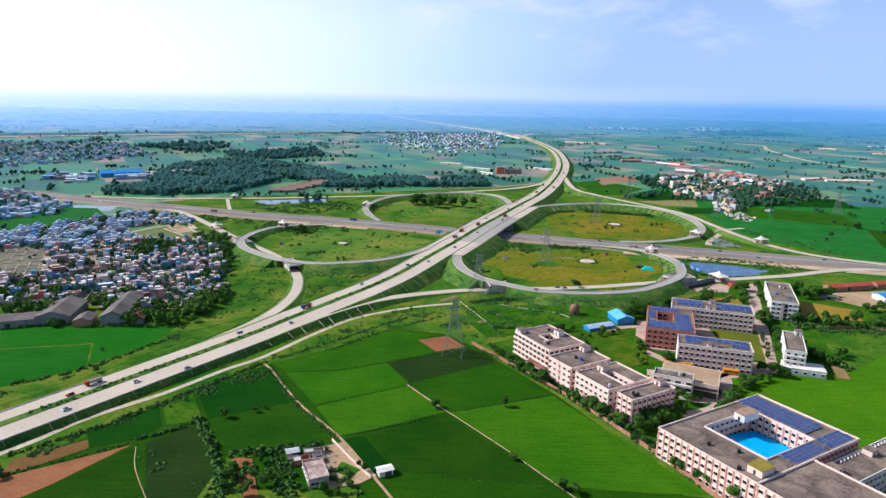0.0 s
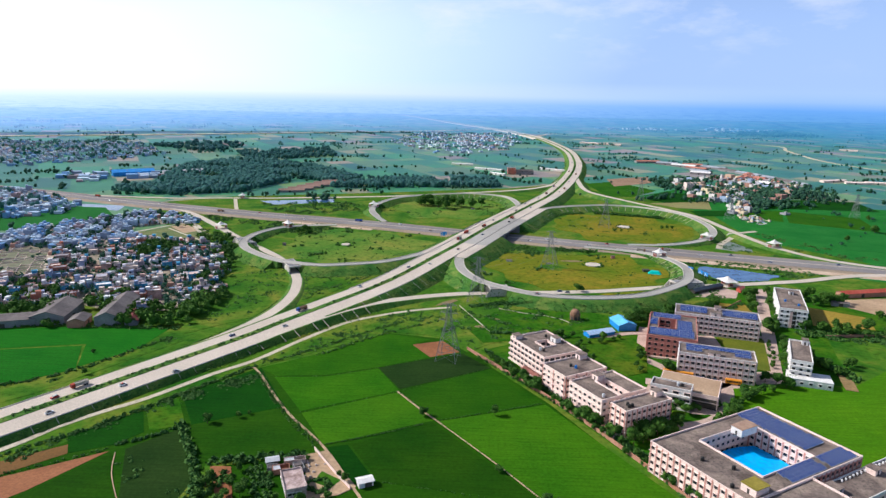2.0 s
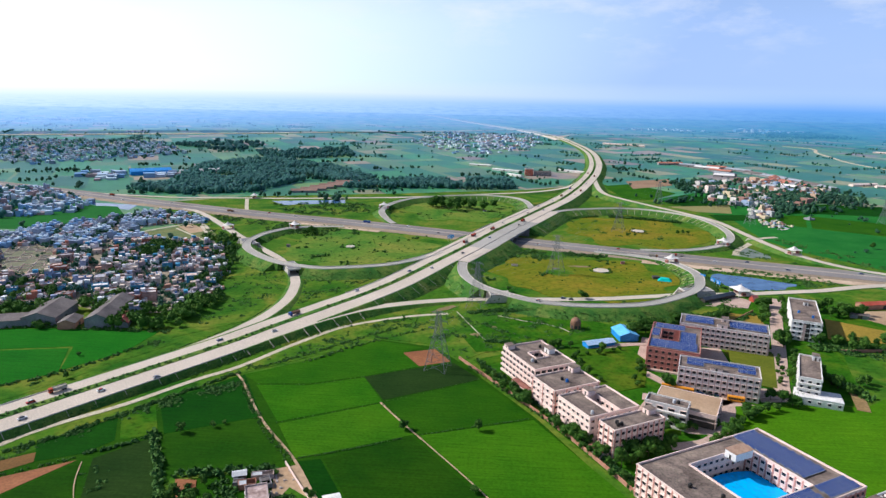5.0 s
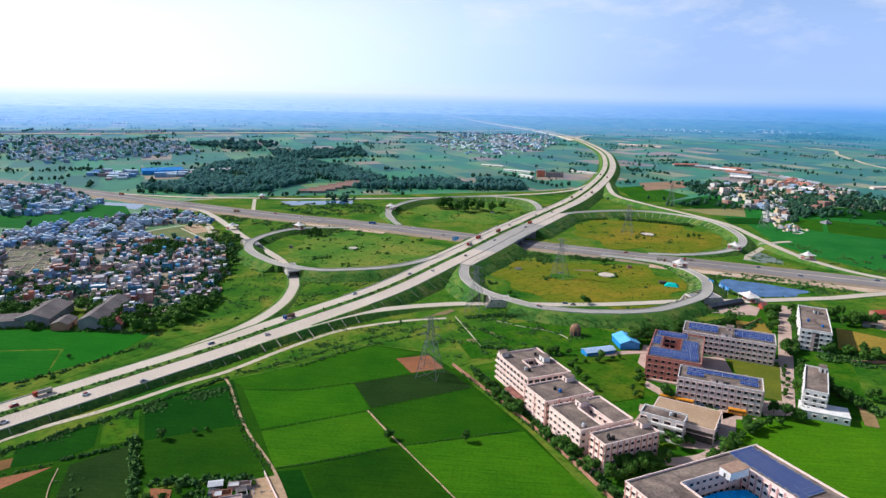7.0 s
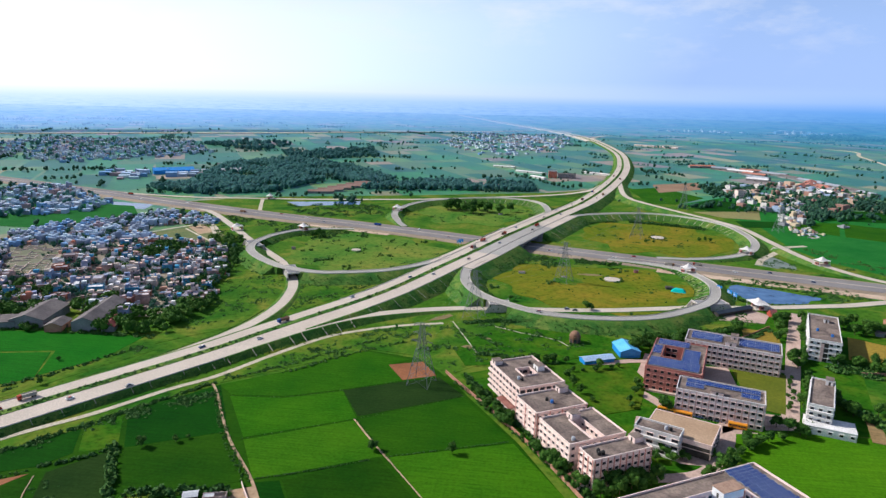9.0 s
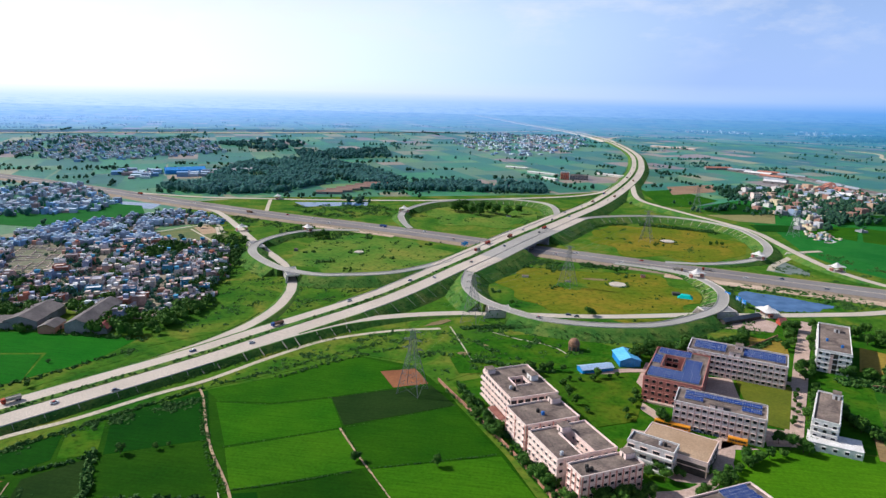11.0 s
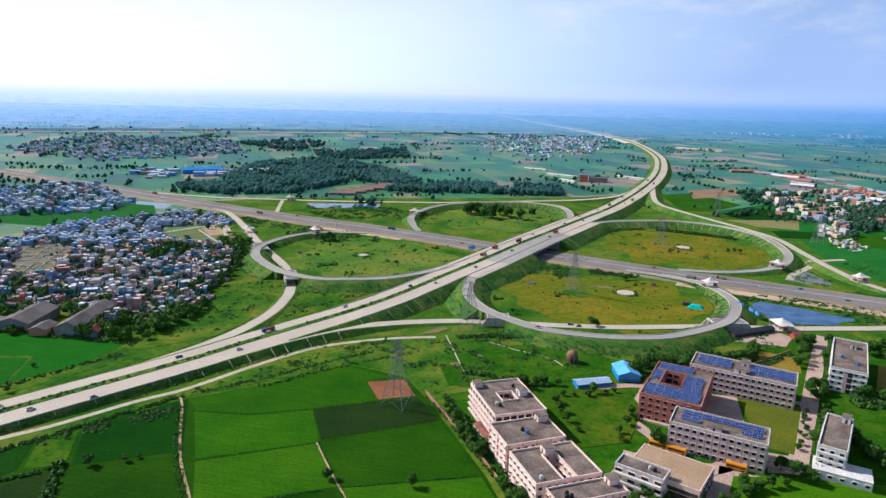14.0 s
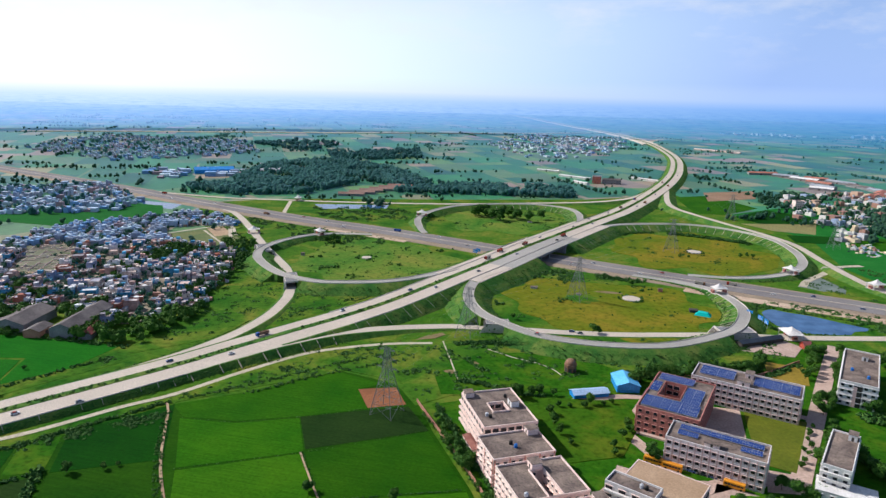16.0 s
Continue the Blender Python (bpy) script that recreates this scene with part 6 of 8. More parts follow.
ends = [pylon(x, y, a)[1] for x, y, a in ((8, 373, -15), (28, 487, -22), (97, 593, -30), (190, 792, -25), (290, 1010, -25))]
for a, b in zip(ends, ends[1:]):
    for p, q in zip(a, b):
        cu = bpy.data.curves.new("power_cable", 'CURVE')
        cu.dimensions, cu.bevel_depth, cu.bevel_resolution = '3D', 0.02, 0
        sp = cu.splines.new('POLY')
        sp.points.add(12)
        for i in range(13):
            u = i / 12
            w = p.lerp(q, u)
            sp.points[i].co = (w.x, w.y, w.z - 4.0 * 4 * u * (1 - u), 1)
        cu.materials.append(PYLON)
        tagged(new("power_cable", cu), "thin sagging power line between pylons", "cable", "power cables")
pylon(556, 904, 30, 34, 4.0)
pylon(371, 868, 30, 34, 4.0)

# ---- vehicles ----
CAR_PAINT = palette("car_paint", [(0.75, 0.75, 0.76), (0.70, 0.70, 0.72), (0.30, 0.31, 0.33), (0.05, 0.05, 0.06), (0.45, 0.04, 0.03), (0.08, 0.12, 0.25), (0.66, 0.66, 0.66)], rough=0.3, spec=0.5, dirt=0.1, scale=1.0)
TRUCK_PAINT = palette("truck_body", [(0.42, 0.06, 0.03), (0.36, 0.05, 0.03), (0.30, 0.16, 0.08), (0.04, 0.10, 0.35), (0.22, 0.12, 0.08), (0.45, 0.40, 0.33)], rough=0.6, dirt=0.3, scale=0.8)
BUS_PAINT = mottled("bus_yellow", (0.72, 0.26, 0.01), (0.80, 0.33, 0.015), 0.5, 3, rough=0.4, spec=0.5)
TYRE = mottled("tyre_rubber", (0.015, 0.015, 0.015), (0.03, 0.03, 0.03), 2, 10)
wheel_s = Solid()
wheel_s.v = [(x, 0.33 * math.cos(a), 0.33 * math.sin(a)) for x in (-0.12, 0.12) for a in np.linspace(0, 2 * math.pi, 13)[:-1]]
wheel_s.f = [tuple(range(11, -1, -1)), tuple(range(12, 24))] + [(i, (i + 1) % 12, 12 + (i + 1) % 12, 12 + i) for i in range(12)]
wheel_s.s = [0] * 14
WHEEL = wheel_s.mesh("wheel", TYRE)


def shell(sections, mats, name):
    """A body through cross-sections (y, half width, z0, z1, slot)."""
    s = Solid()
    for y, w, z0, z1 in sections:
        s.v += [(-w, y, z0), (w, y, z0), (w * 0.98, y, z1 - 0.1), (w * 0.85, y, z1), (-w * 0.85, y, z1), (-w * 0.98, y, z1 - 0.1)]
    k = len(sections)
    for i in range(k - 1):
        for j in range(6):
            s.f.append((i * 6 + j, i * 6 + (j + 1) % 6, (i + 1) * 6 + (j + 1) % 6, (i + 1) * 6 + j))
    s.f += [(5, 4, 3, 2, 1, 0), tuple((k - 1) * 6 + j for j in range(6))]
    s.s = [0] * len(s.f)
    return s.mesh(name, mats)


CAR_BODY = shell([(-2.0, 0.75, 0.35, 0.75), (-1.9, 0.85, 0.25, 0.9), (-0.9, 0.88, 0.22, 0.95), (0.9, 0.88, 0.22, 0.98), (1.9, 0.85, 0.25, 0.95), (2.0, 0.78, 0.35, 0.8)], CAR_PAINT, "body")
CAR_GLASS = shell([(-1.1, 0.80, 0.9, 1.0), (-0.45, 0.72, 0.9, 1.42), (0.9, 0.72, 0.9, 1.45), (1.7, 0.78, 0.9, 1.02)], GLASS, "cabin_glass")
CAR_ROOF = shell([(-0.4, 0.66, 1.38, 1.5), (0.9, 0.66, 1.40, 1.52)], CAR_PAINT, "roof")
CAB = shell([(-1.1, 1.1, 0.6, 2.2), (-0.9, 1.15, 0.5, 2.6), (0.7, 1.15, 0.5, 2.75)], TRUCK_PAINT, "cab")
CAB_GLASS = Solid().box(-1.0, 1.0, -1.13, -0.95, 1.5, 2.15).box(-1.17, 1.17, -0.6, 0.1, 1.5, 2.1).mesh("windscreen", GLASS)
CARGO = Solid().box(-1.22, 1.22, 0, 6.6, 0.95, 1.15).box(-1.22, -1.14, 0, 6.6, 1.15, 2.7).box(1.14, 1.22, 0, 6.6, 1.15, 2.7).box(-1.14, 1.14, 0, 0.08, 1.15, 2.9).box(-1.14, 1.14, 6.52, 6.6, 1.15, 2.7).box(-1.12, 1.12, 0.1, 6.5, 1.15, 2.35).mesh("cargo_body", TRUCK_PAINT)
BUS_BODY = shell([(-4.3, 1.15, 0.6, 2.5), (-4.1, 1.2, 0.45, 2.95), (4.1, 1.2, 0.45, 2.95), (4.3, 1.15, 0.6, 2.6)], BUS_PAINT, "body")
BUS_WIN = [Solid().box(sx * 1.215 - 0.02, sx * 1.215 + 0.02, -0.55, 0.55, 1.55, 2.3).mesh("window", GLASS) for sx in (-1, 1)]
BUS_FRONT = Solid().box(-1.0, 1.0, -4.24, -4.1, 1.45, 2.4).mesh("windscreen", GLASS)


def vehicle(kind, m, label):
    t = tagged(new(kind), label, kind, "vehicles")
    t.matrix_basis = m
    if kind == "car":
        for nm, me in (("body", CAR_BODY), ("cabin_glass", CAR_GLASS), ("roof", CAR_ROOF)):
            place(nm, me, t, Matrix())
        wh = [(s * 0.78, y, 0.33, 1.0) for s in (-1, 1) for y in (-1.3, 1.3)]
    elif kind == "truck":
        place("cab", CAB, t, pose(0, -3.6, 0))
        place("windscreen", CAB_GLASS, t, pose(0, -3.6, 0))
        place("cargo_body", CARGO, t, pose(0, -2.7, 0))
        wh = [(s * 1.0, y, 0.5, 1.5) for s in (-1, 1) for y in (-3.4, 1.8, 3.0)]
    else:
        place("body", BUS_BODY, t, Matrix())
        for y in (-3.0, -1.75, -0.5, 0.75, 2.0, 3.25):
            for me in BUS_WIN:
                place("window", me, t, pose(0, y, 0))
        place("windscreen", BUS_FRONT, t, Matrix())
        wh = [(s * 1.05, y, 0.48, 1.45) for s in (-1, 1) for y in (-2.8, 2.6)]
    for x, y, z, k in wh:
        place("wheel", WHEEL, t, pose(x, y, z) @ Matrix.Diagonal((k, k, k, 1)))
    return t


def drive(kind, line, x, y, off, label, ahead=True):
    i = min(max(near(line, x, y), 1), len(line) - 2)
    d = line[i + 1] - line[i - 1]
    n = np.array([-d[1], d[0]]) / math.hypot(d[0], d[1])
    p = line[i][:2] + n * off
    a = math.degrees(math.atan2(d[1], d[0])) + (90 if ahead else -90)
    return vehicle(kind, pose(p[0], p[1], line[i][2] + 0.01, 0, 0, a), label)


TRUCK_L, CAR_L = "loaded lorry with a high-sided cargo body", "small car on the carriageway"
for x, y, o in ((-172, 306, 8.5), (-86, 440, 6.0), (20, 668, 7.0), (28, 692, 11.0), (45, 735, 5.0), (150, 1010, 6.5), (180, 1105, 10.0), (236, 1330, 7.0)):
    drive("truck", MAIN, x, y, o, TRUCK_L, False)
for x, y, o in ((-180, 300, 4.8), (-120, 385, 7), (-60, 490, 9), (-30, 560, 5), (62, 775, 8), (90, 850, 4.6), (110, 905, 9), (130, 960, 7), (210, 1220, 6), (255, 1420, 8), (275, 1540, 6)):
    drive("car", MAIN, x, y, o, CAR_L, False)
for x, y, o in ((-190, 286, -10), (-166, 322, -8), (-150, 340, -14.5), (-108, 410, -8), (-20, 575, -7), (5, 628, -9), (30, 695, -7.5), (60, 770, -12), (100, 880, -6), (160, 1040, -9), (200, 1180, -7), (262, 1470, -8)):
    drive("car", MAIN, x, y, o, CAR_L)
for x, y, o in ((172, 1080, -11), (70, 797, -8), (228, 1290, -9)):
    drive("truck", MAIN, x, y, o, TRUCK_L)
for k, (x, o) in enumerate(((-700, 6), (-520, 9), (-400, 5), (-250, 10), (-210, 6), (-110, 7), (-60, 11), (110, 6), (170, 10), (230, 5), (290, 8), (380, 6))):
    j = int(np.argmin(np.abs(CROSS[:, 0] - x)))
    drive("truck" if k % 4 == 1 else "car", CROSS, CROSS[j][0], CROSS[j][1], o, TRUCK_L if k % 4 == 1 else CAR_L, False)
for k, (x, o) in enumerate(((-620, -6), (-480, -9), (-300, -5), (-180, -8), (-20, -7), (95, -10), (150, -6), (205, -9), (262, -5), (320, -8))):
    j = int(np.argmin(np.abs(CROSS[:, 0] - x)))
    drive("truck" if k % 5 == 2 else "car", CROSS, CROSS[j][0], CROSS[j][1], o, TRUCK_L if k % 5 == 2 else CAR_L)
drive("car", RAMP_2, 95, 515, 1.5, "white car on the slip ramp")
drive("car", RAMP_2, 100, 516, -1.5, "white car on the slip ramp", False)
drive("car", LOOP_2, 74, 494, 0.5, "dark car on the loop ramp")
for x, y in ((149, 358.6), (152.5, 357.5), (157, 356.2), (161, 355), (165.5, 353.6)):
    vehicle("car", pose(x, y, 0.14, 0, 0, 72), "white car parked before the college")
for x, y, a in ((137.0, 360.3, 72), (144.6, 357.2, 72), (168.6, 349.2, 72)):
    vehicle("bus", pose(x, y, 0.14, 0, 0, a), "parked yellow-orange school bus").scale = (1, 1, 1)

# ---- sheds, shrine, farm ----


def gable(name, x, y, turn, L, W, eave, ridge, wall, roof, label, over=0.5):
    """A shed with its ridge along its length."""
    t = tagged(new(name), label, "shed")
    t.matrix_basis = pose(x, y, 0, 0, 0, turn)
    s = Solid().box(0, L, 0, W, -0.2, eave)
    s.v += [(0, 0, eave), (0, W, eave), (0, W / 2, ridge), (L, 0, eave), (L, W, eave), (L, W / 2, ridge)]
    k = len(s.v) - 6
    s.f += [(k, k + 2, k + 1), (k + 3, k + 4, k + 5)]
    s.s += [0, 0]
    s.make("wall", wall, t)
    for sg in (0, 1):
        e = (-over if sg == 0 else W + over)
        ez = eave - over * (ridge - eave) / (W / 2)
        q = Solid()
        a, b, c, d = (-over, e, ez), (L + over, e, ez), (L + over, W / 2, ridge), (-over, W / 2, ridge)
        th = 0.12
        q.v = [a, b, c, d] + [(p[0], p[1], p[2] + th) for p in (a, b, c, d)]
        q.f = [(0, 1, 2, 3), (7, 6, 5, 4), (0, 4, 5, 1), (1, 5, 6, 2), (2, 6, 7, 3), (3, 7, 4, 0)]
        q.s = [0] * 6
        q.make("roof_slope", roof, t)
    Solid().box(L * 0.4, L * 0.4 + 3.0, -0.06, 0.0, 0, min(3.0, eave - 0.4)).make("door", CORRIDOR, t)
    return t


ASBESTOS = mottled("grey_asbestos_sheet", (0.10, 0.085, 0.085), (0.20, 0.17, 0.16), 0.08, 0.8)
RED_SHEET = mottled("red_sheet", (0.36, 0.06, 0.032), (0.48, 0.10, 0.07), 0.1, 0.8)
gable("warehouse", -213, 412, 101, 48, 16, 6.5, 10, GIRDER, ASBESTOS, "large shed with weathered grey sheet roof")
gable("warehouse", -250, 411, 100, 34, 22, 6, 9.5, GIRDER, ASBESTOS, "large shed with weathered grey sheet roof")
gable("warehouse", -300, 396, 20, 34, 16, 5, 7, GIRDER, ASBESTOS, "low shed with dusty sheet roof")
gable("warehouse", -234, 407, 101, 14, 11, 4.5, 6.5, MUD_WALL, ASBESTOS, "low shed with rusty sheet roof")
gable("red_shed", -202, 414, 108, 20, 8, 3.5, 5.5, GIRDER, mottled("maroon_sheet", (0.16, 0.035, 0.035), (0.24, 0.06, 0.06), 0.2, 1), "small shed with a maroon sheet roof")
gable("blue_hall", 135.5, 431.5, 100.5, 16, 12.5, 4.2, 6.4, BLUE_SHEET, mottled("bright_blue_sheet", (0.12, 0.46, 0.85), (0.18, 0.55, 0.90), 0.15, 1, rough=0.45), "bright blue steel-sheet hall with gable roof")
gable("blue_row", 100.5, 414, 24, 20, 7.0, 2.6, 3.8, BLUE_SHEET, mottled("pale_blue_sheet", (0.35, 0.50, 0.72), (0.45, 0.60, 0.80), 0.15, 1, rough=0.45), "long low blue shed with pale roof")
gable("dark_shed", 206, 520, 33, 36, 6, 3, 4.2, CORRIDOR, mottled("black_sheet", (0.02, 0.03, 0.05), (0.04, 0.055, 0.08), 0.2, 1), "long low shed with dark roof")
gable("canvas_tent", 246, 528, 20, 5, 5, 2.5, 5.2, RED_SHEET, mottled("pink_canvas", (0.55, 0.16, 0.14), (0.65, 0.22, 0.2), 0.4, 2), "small peaked red and white canvas tent")
gable("red_row", 325, 520, 14, 44, 8, 4, 5.5, MUD_WALL, RED_SHEET, "long shed with red sheet roof")
gable("red_row", 372, 532, 14, 30, 8, 4, 5.5, MUD_WALL, RED_SHEET, "long shed with red sheet roof")
gable("white_blue_shed", 352, 492, 10, 18, 13, 4.5, 5.6, WHITE, BLUE_SHEET, "white shed with blue sheet roof")
gable("shelter", 305, 500, -20, 12, 6, 3, 3.8, GIRDER, ASBESTOS, "small grey roofed shelter")
field([(318, 515), (400, 530), (400, 480), (330, 478), (312, 500)], DUST, "sandy cleared yard round sheds", 0.06)
for x, y, L in ((83.2, 292.2, 8.5), (50.4, 357.4, 14)):
    gable("porch_shed", x, y, -60, L, 4.6, 2.5, 3.1, STUCCO, mottled("maroon_tin", (0.20, 0.075, 0.06), (0.30, 0.13, 0.10), 0.3, 2), "low lean-to shed with a maroon tin roof", 0.2)
# brick tomb
t = tagged(new("brick_tomb"), "old ruined brick tomb with a low dome", "tomb")
OLD_BRICK = mottled("old_brick", (0.18, 0.090, 0.050), (0.34, 0.20, 0.13), 0.4, 2.5)
q = Solid().prism(ring_of(97, 451, 3.7, 8, turn=0.39), -0.2, 4.2).prism(ring_of(97, 451, 3.95, 8, turn=0.39), 4.2, 4.6)
q.make("octagon_wall", OLD_BRICK, t)
dv, dfc = [], []
for a in range(7):
    for b in range(20):
        dv.append((97 + 3.4 * math.cos(a * math.pi / 13) * math.cos(b * math.pi / 10), 451 + 3.4 * math.cos(a * math.pi / 13) * math.sin(b * math.pi / 10), 4.6 + 3.4 * math.sin(a * math.pi / 13)))
dv.append((97, 451, 8.0))
dfc = [(a * 20 + b, a * 20 + (b + 1) % 20, (a + 1) * 20 + (b + 1) % 20, (a + 1) * 20 + b) for a in range(6) for b in range(20)] + [(120 + b, 120 + (b + 1) % 20, 140) for b in range(20)]
ob = link_mesh("dome", dv, dfc, OLD_BRICK, None, True)
ob.parent = t
for k in range(8):
    a = 0.39 + 2 * math.pi * (k + 0.5) / 8
    ob = Solid().box(-0.9, 0.9, -0.1, 0.1, 0, 2.7).make("arched_niche", CORRIDOR, t)
    ob.matrix_basis = pose(97 + 3.44 * math.cos(a), 451 + 3.44 * math.sin(a), 0.2, 0, 0, math.degrees(a) + 90)
# farmstead among the fields
farm = tagged(new("farmhouse"), "weathered flat-roofed farmhouse in a walled yard", "farmhouse")
farm.matrix_basis = pose(-57.3, 242.8, 0, 0, 0, -67)
OLD_PLASTER = mottled("weathered_plaster", (0.30, 0.22, 0.20), (0.62, 0.50, 0.46), 0.35, 1.8)
Solid().box(0, 14, 0, 8, -0.2, 3.8).make("wall", OLD_PLASTER, farm)
Solid().box(-0.3, 14.3, -0.3, 8.3, 3.8, 4.0).make("roof", mottled("patched_roof", (0.30, 0.26, 0.26), (0.52, 0.42, 0.42), 0.35, 2.0), farm)
for k in range(4):
    place("window", WIN_WHITE, farm, pose(2.0 + 3.3 * k, 0, 1.9))
    place("window", WIN_WHITE, farm, pose(14, 1.5 + 1.8 * k, 1.9, 0, 0, 90)) if k < 3 else None
Solid().box(0.3, 13.7, 0.3, 7.7, 4.0, 4.02).make("roof_screed", mottled("stained_screed", (0.22, 0.14, 0.12), (0.62, 0.48, 0.45), 0.28, 1.4), farm)
ring_wall(Solid(), (-0.3, 14.3, -0.3, 8.3), (0.0, 14.0, 0.0, 8.0), 4.0, 4.6).make("parapet", OLD_PLASTER, farm)
for k, (x, y, a, L, W, hgt, mat) in enumerate(((-59, 249, 20, 7, 4, 2.4, MUD_WALL), (-52, 251, -60, 6, 4, 2.1, GIRDER), (-55, 256, 15, 9, 3.2, 2.2, OLD_PLASTER), (-63, 250, 10, 4, 3, 2.0, GIRDER))):
    o = tagged(new("roofless_room"), "low roofless masonry room in the farm yard", "outbuilding", "farm outbuildings")
    o.matrix_basis = pose(x, y, 0, 0, 0, a)
    ring_wall(Solid(), (-L / 2, L / 2, -W / 2, W / 2), (-L / 2 + 0.25, L / 2 - 0.25, -W / 2 + 0.25, W / 2 - 0.25), -0.2, hgt).make("wall", mat, o)
    Solid().box(-L / 2 + 0.3, -0.3, -W / 2 + 0.3, W / 2 - 0.3, hgt - 0.4, hgt - 0.25).make("sheet_roof", ASBESTOS if k % 2 else STEEL, o)
hr = np.random.RandomState(8)
s = Solid()
for k in range(70):
    x, y, q = -50 + 3.2 * hr.randn(), 250 + 4.5 * hr.randn(), 0.2 + 0.6 * hr.rand()
    s.prism(ring_of(x, y, q, 5, turn=hr.rand() * 6), -0.05, 0.15 + q * 0.9, 0, 0.5)
tagged(s.make("rubble", mottled("rubble_stone", (0.24, 0.20, 0.19), (0.55, 0.48, 0.45), 0.5, 3)), "heaps of bricks and lumber about the farm yard", "rubble", kind="stuff")
gable("store_hut", -24.5, 238.5, 25, 6, 4, 2.6, 3.1, WHITE, WHITE, "small white hut beside a field lane")
gable("store_hut", -66, 252, 20, 5, 3.5, 2.4, 2.9, GIRDER, STEEL, "small grey hut by the farm")
field([(-52, 262), (-44, 266), (-26, 240), (-32, 234), (-44, 230), (-48, 246)], DUST, "trodden sandy farm yard", 0.07)
field([(-42, 250), (-33, 244), (-36, 238), (-44, 242)], VERGE, "small grass plot in the farm yard", 0.09)
field([(-90, 251), (-81, 251), (-70, 222), (-76, 222)], SOIL, "brown earth strip by the farm", 0.07)
field([(-89, 250), (-64, 258), (-52, 258), (-50, 262), (-92, 254), (-95, 205), (-30, 205), (-33, 232), (-50, 229), (-72, 228)], VERGE, "overgrown green garden round the farm", 0.055)
ln = spline([(-49, 267, 0), (-38, 251, 0), (-28, 238, 0)], 5)
tagged(sweep("yard_wall", ln, [(0.15, -0.2), (0.15, 1.5), (-0.15, 1.5), (-0.15, -0.2)], STUCCO), "low pale yard wall by the farm", "wall", kind="structure")

# ---- far buildings ----
gable("factory", -612, 1150, 35, 70, 28, 7, 11, BLUE_SHEET, BLUE_SHEET, "long blue steel factory shed")
for k in range(5):
    gable("long_shed", -540 + 18 * k, 1190 + 16 * k, 30, 42, 13, 5, 7.5, WHITE, STEEL, "long pale industrial shed")
for k in range(7):
    gable("poultry_shed", -274 + 9 * k, 1010 + 22.5 * k, 12 + k, 40, 14, 3.5, 5.5, GIRDER, mottled("brown_sheet", (0.22, 0.13, 0.10), (0.33, 0.21, 0.17), 0.06, 0.6), "long shed with brown sheet roof")
block("red_building", 106, 1319, 0, 16, 14, 13, 4, "far four-storey building painted red", mottled("coral_paint", (0.62, 0.16, 0.10), (0.72, 0.22, 0.14), 0.2, 1), WHITE, WIN_CREAM, 4, "f", bands=False)
block("grey_building", 124, 1322, 0, 34, 18, 8, 2, "far dark grey building", GIRDER, GIRDER, WIN_CREAM, 5, "f", bands=False)
for x, y, a, L in ((40, 1400, -30, 70), (180, 1420, -35, 60), (70, 1320, -50, 40), (-10, 1480, -20, 50)):
    gable("long_shed", x, y, a, L, 8, 3.5, 4.6, WHITE, WHITE, "long white shed among fields")
RUST_SHEET = mottled("rusty_sheet", (0.36, 0.13, 0.09), (0.48, 0.21, 0.15), 0.1, 0.8)
DULL_SHEET = mottled("dull_zinc_sheet", (0.28, 0.30, 0.34), (0.40, 0.42, 0.46), 0.1, 0.8, rough=0.6)
for x, y, a, L, roof in ((440, 1612, 8, 60, RED_SHEET), (482, 1595, -28, 50, STEEL), (505, 1555, -40, 56, WHITE), (536, 1566, -20, 44, RED_SHEET), (566, 1532, -52, 60, STEEL), (586, 1478, -66, 56, ASBESTOS),
                          (602, 1424, -68, 56, STEEL), (616, 1370, -70, 54, STEEL), (630, 1312, -74, 56, ASBESTOS), (640, 1262, -80, 44, STEEL), (520, 1500, -48, 50, RED_SHEET), (510, 1440, -50, 46, STEEL), (498, 1400, -30, 40, WHITE),
                          (592, 1345, -70, 46, RED_SHEET), (574, 1322, -70, 46, RED_SHEET), (596, 1292, -70, 44, RED_SHEET), (566, 1268, -66, 44, WHITE), (540, 1250, -60, 40, STEEL), (586, 1240, -70, 44, ASBESTOS)):
    gable("market_shed", x, y, a, L, 14, 4.5, 7, GIRDER, {RED_SHEET: RUST_SHEET, STEEL: DULL_SHEET}.get(roof, roof), "long market shed with sheet roof")
for x, y, a, L, W in ((586, 1300, 62, 46, 20), (604, 1342, 62, 46, 20), (566, 1290, 62, 30, 16)):
    gable("market_shed", x, y, a, L, W, 5, 8.5, GIRDER, RUST_SHEET, "broad market shed with rusty red sheet roof")
tall_house = tagged(new("tall_house"), "plain pale four-storey house among trees", "house")
tall_house.matrix_basis = pose(411, 1150, 0, 0, 0, 15)
ring_wall(Solid(), (-7, 7, -5, 5), (-6.7, 6.7, -4.7, 4.7), -0.3, 13.2).make("wall", STUCCO, tall_house)
Solid().box(-6.7, 6.7, -4.7, 4.7, 12.3, 12.5).make("roof", ROOF, tall_house)
for k in range(4):
    for u in (-4.6, -1.5, 1.5, 4.6):
        Solid().box(u - 0.7, u + 0.7, -5.05, -4.98, 1.0 + 3.1 * k, 2.4 + 3.1 * k).make("window", GLASS, tall_house)
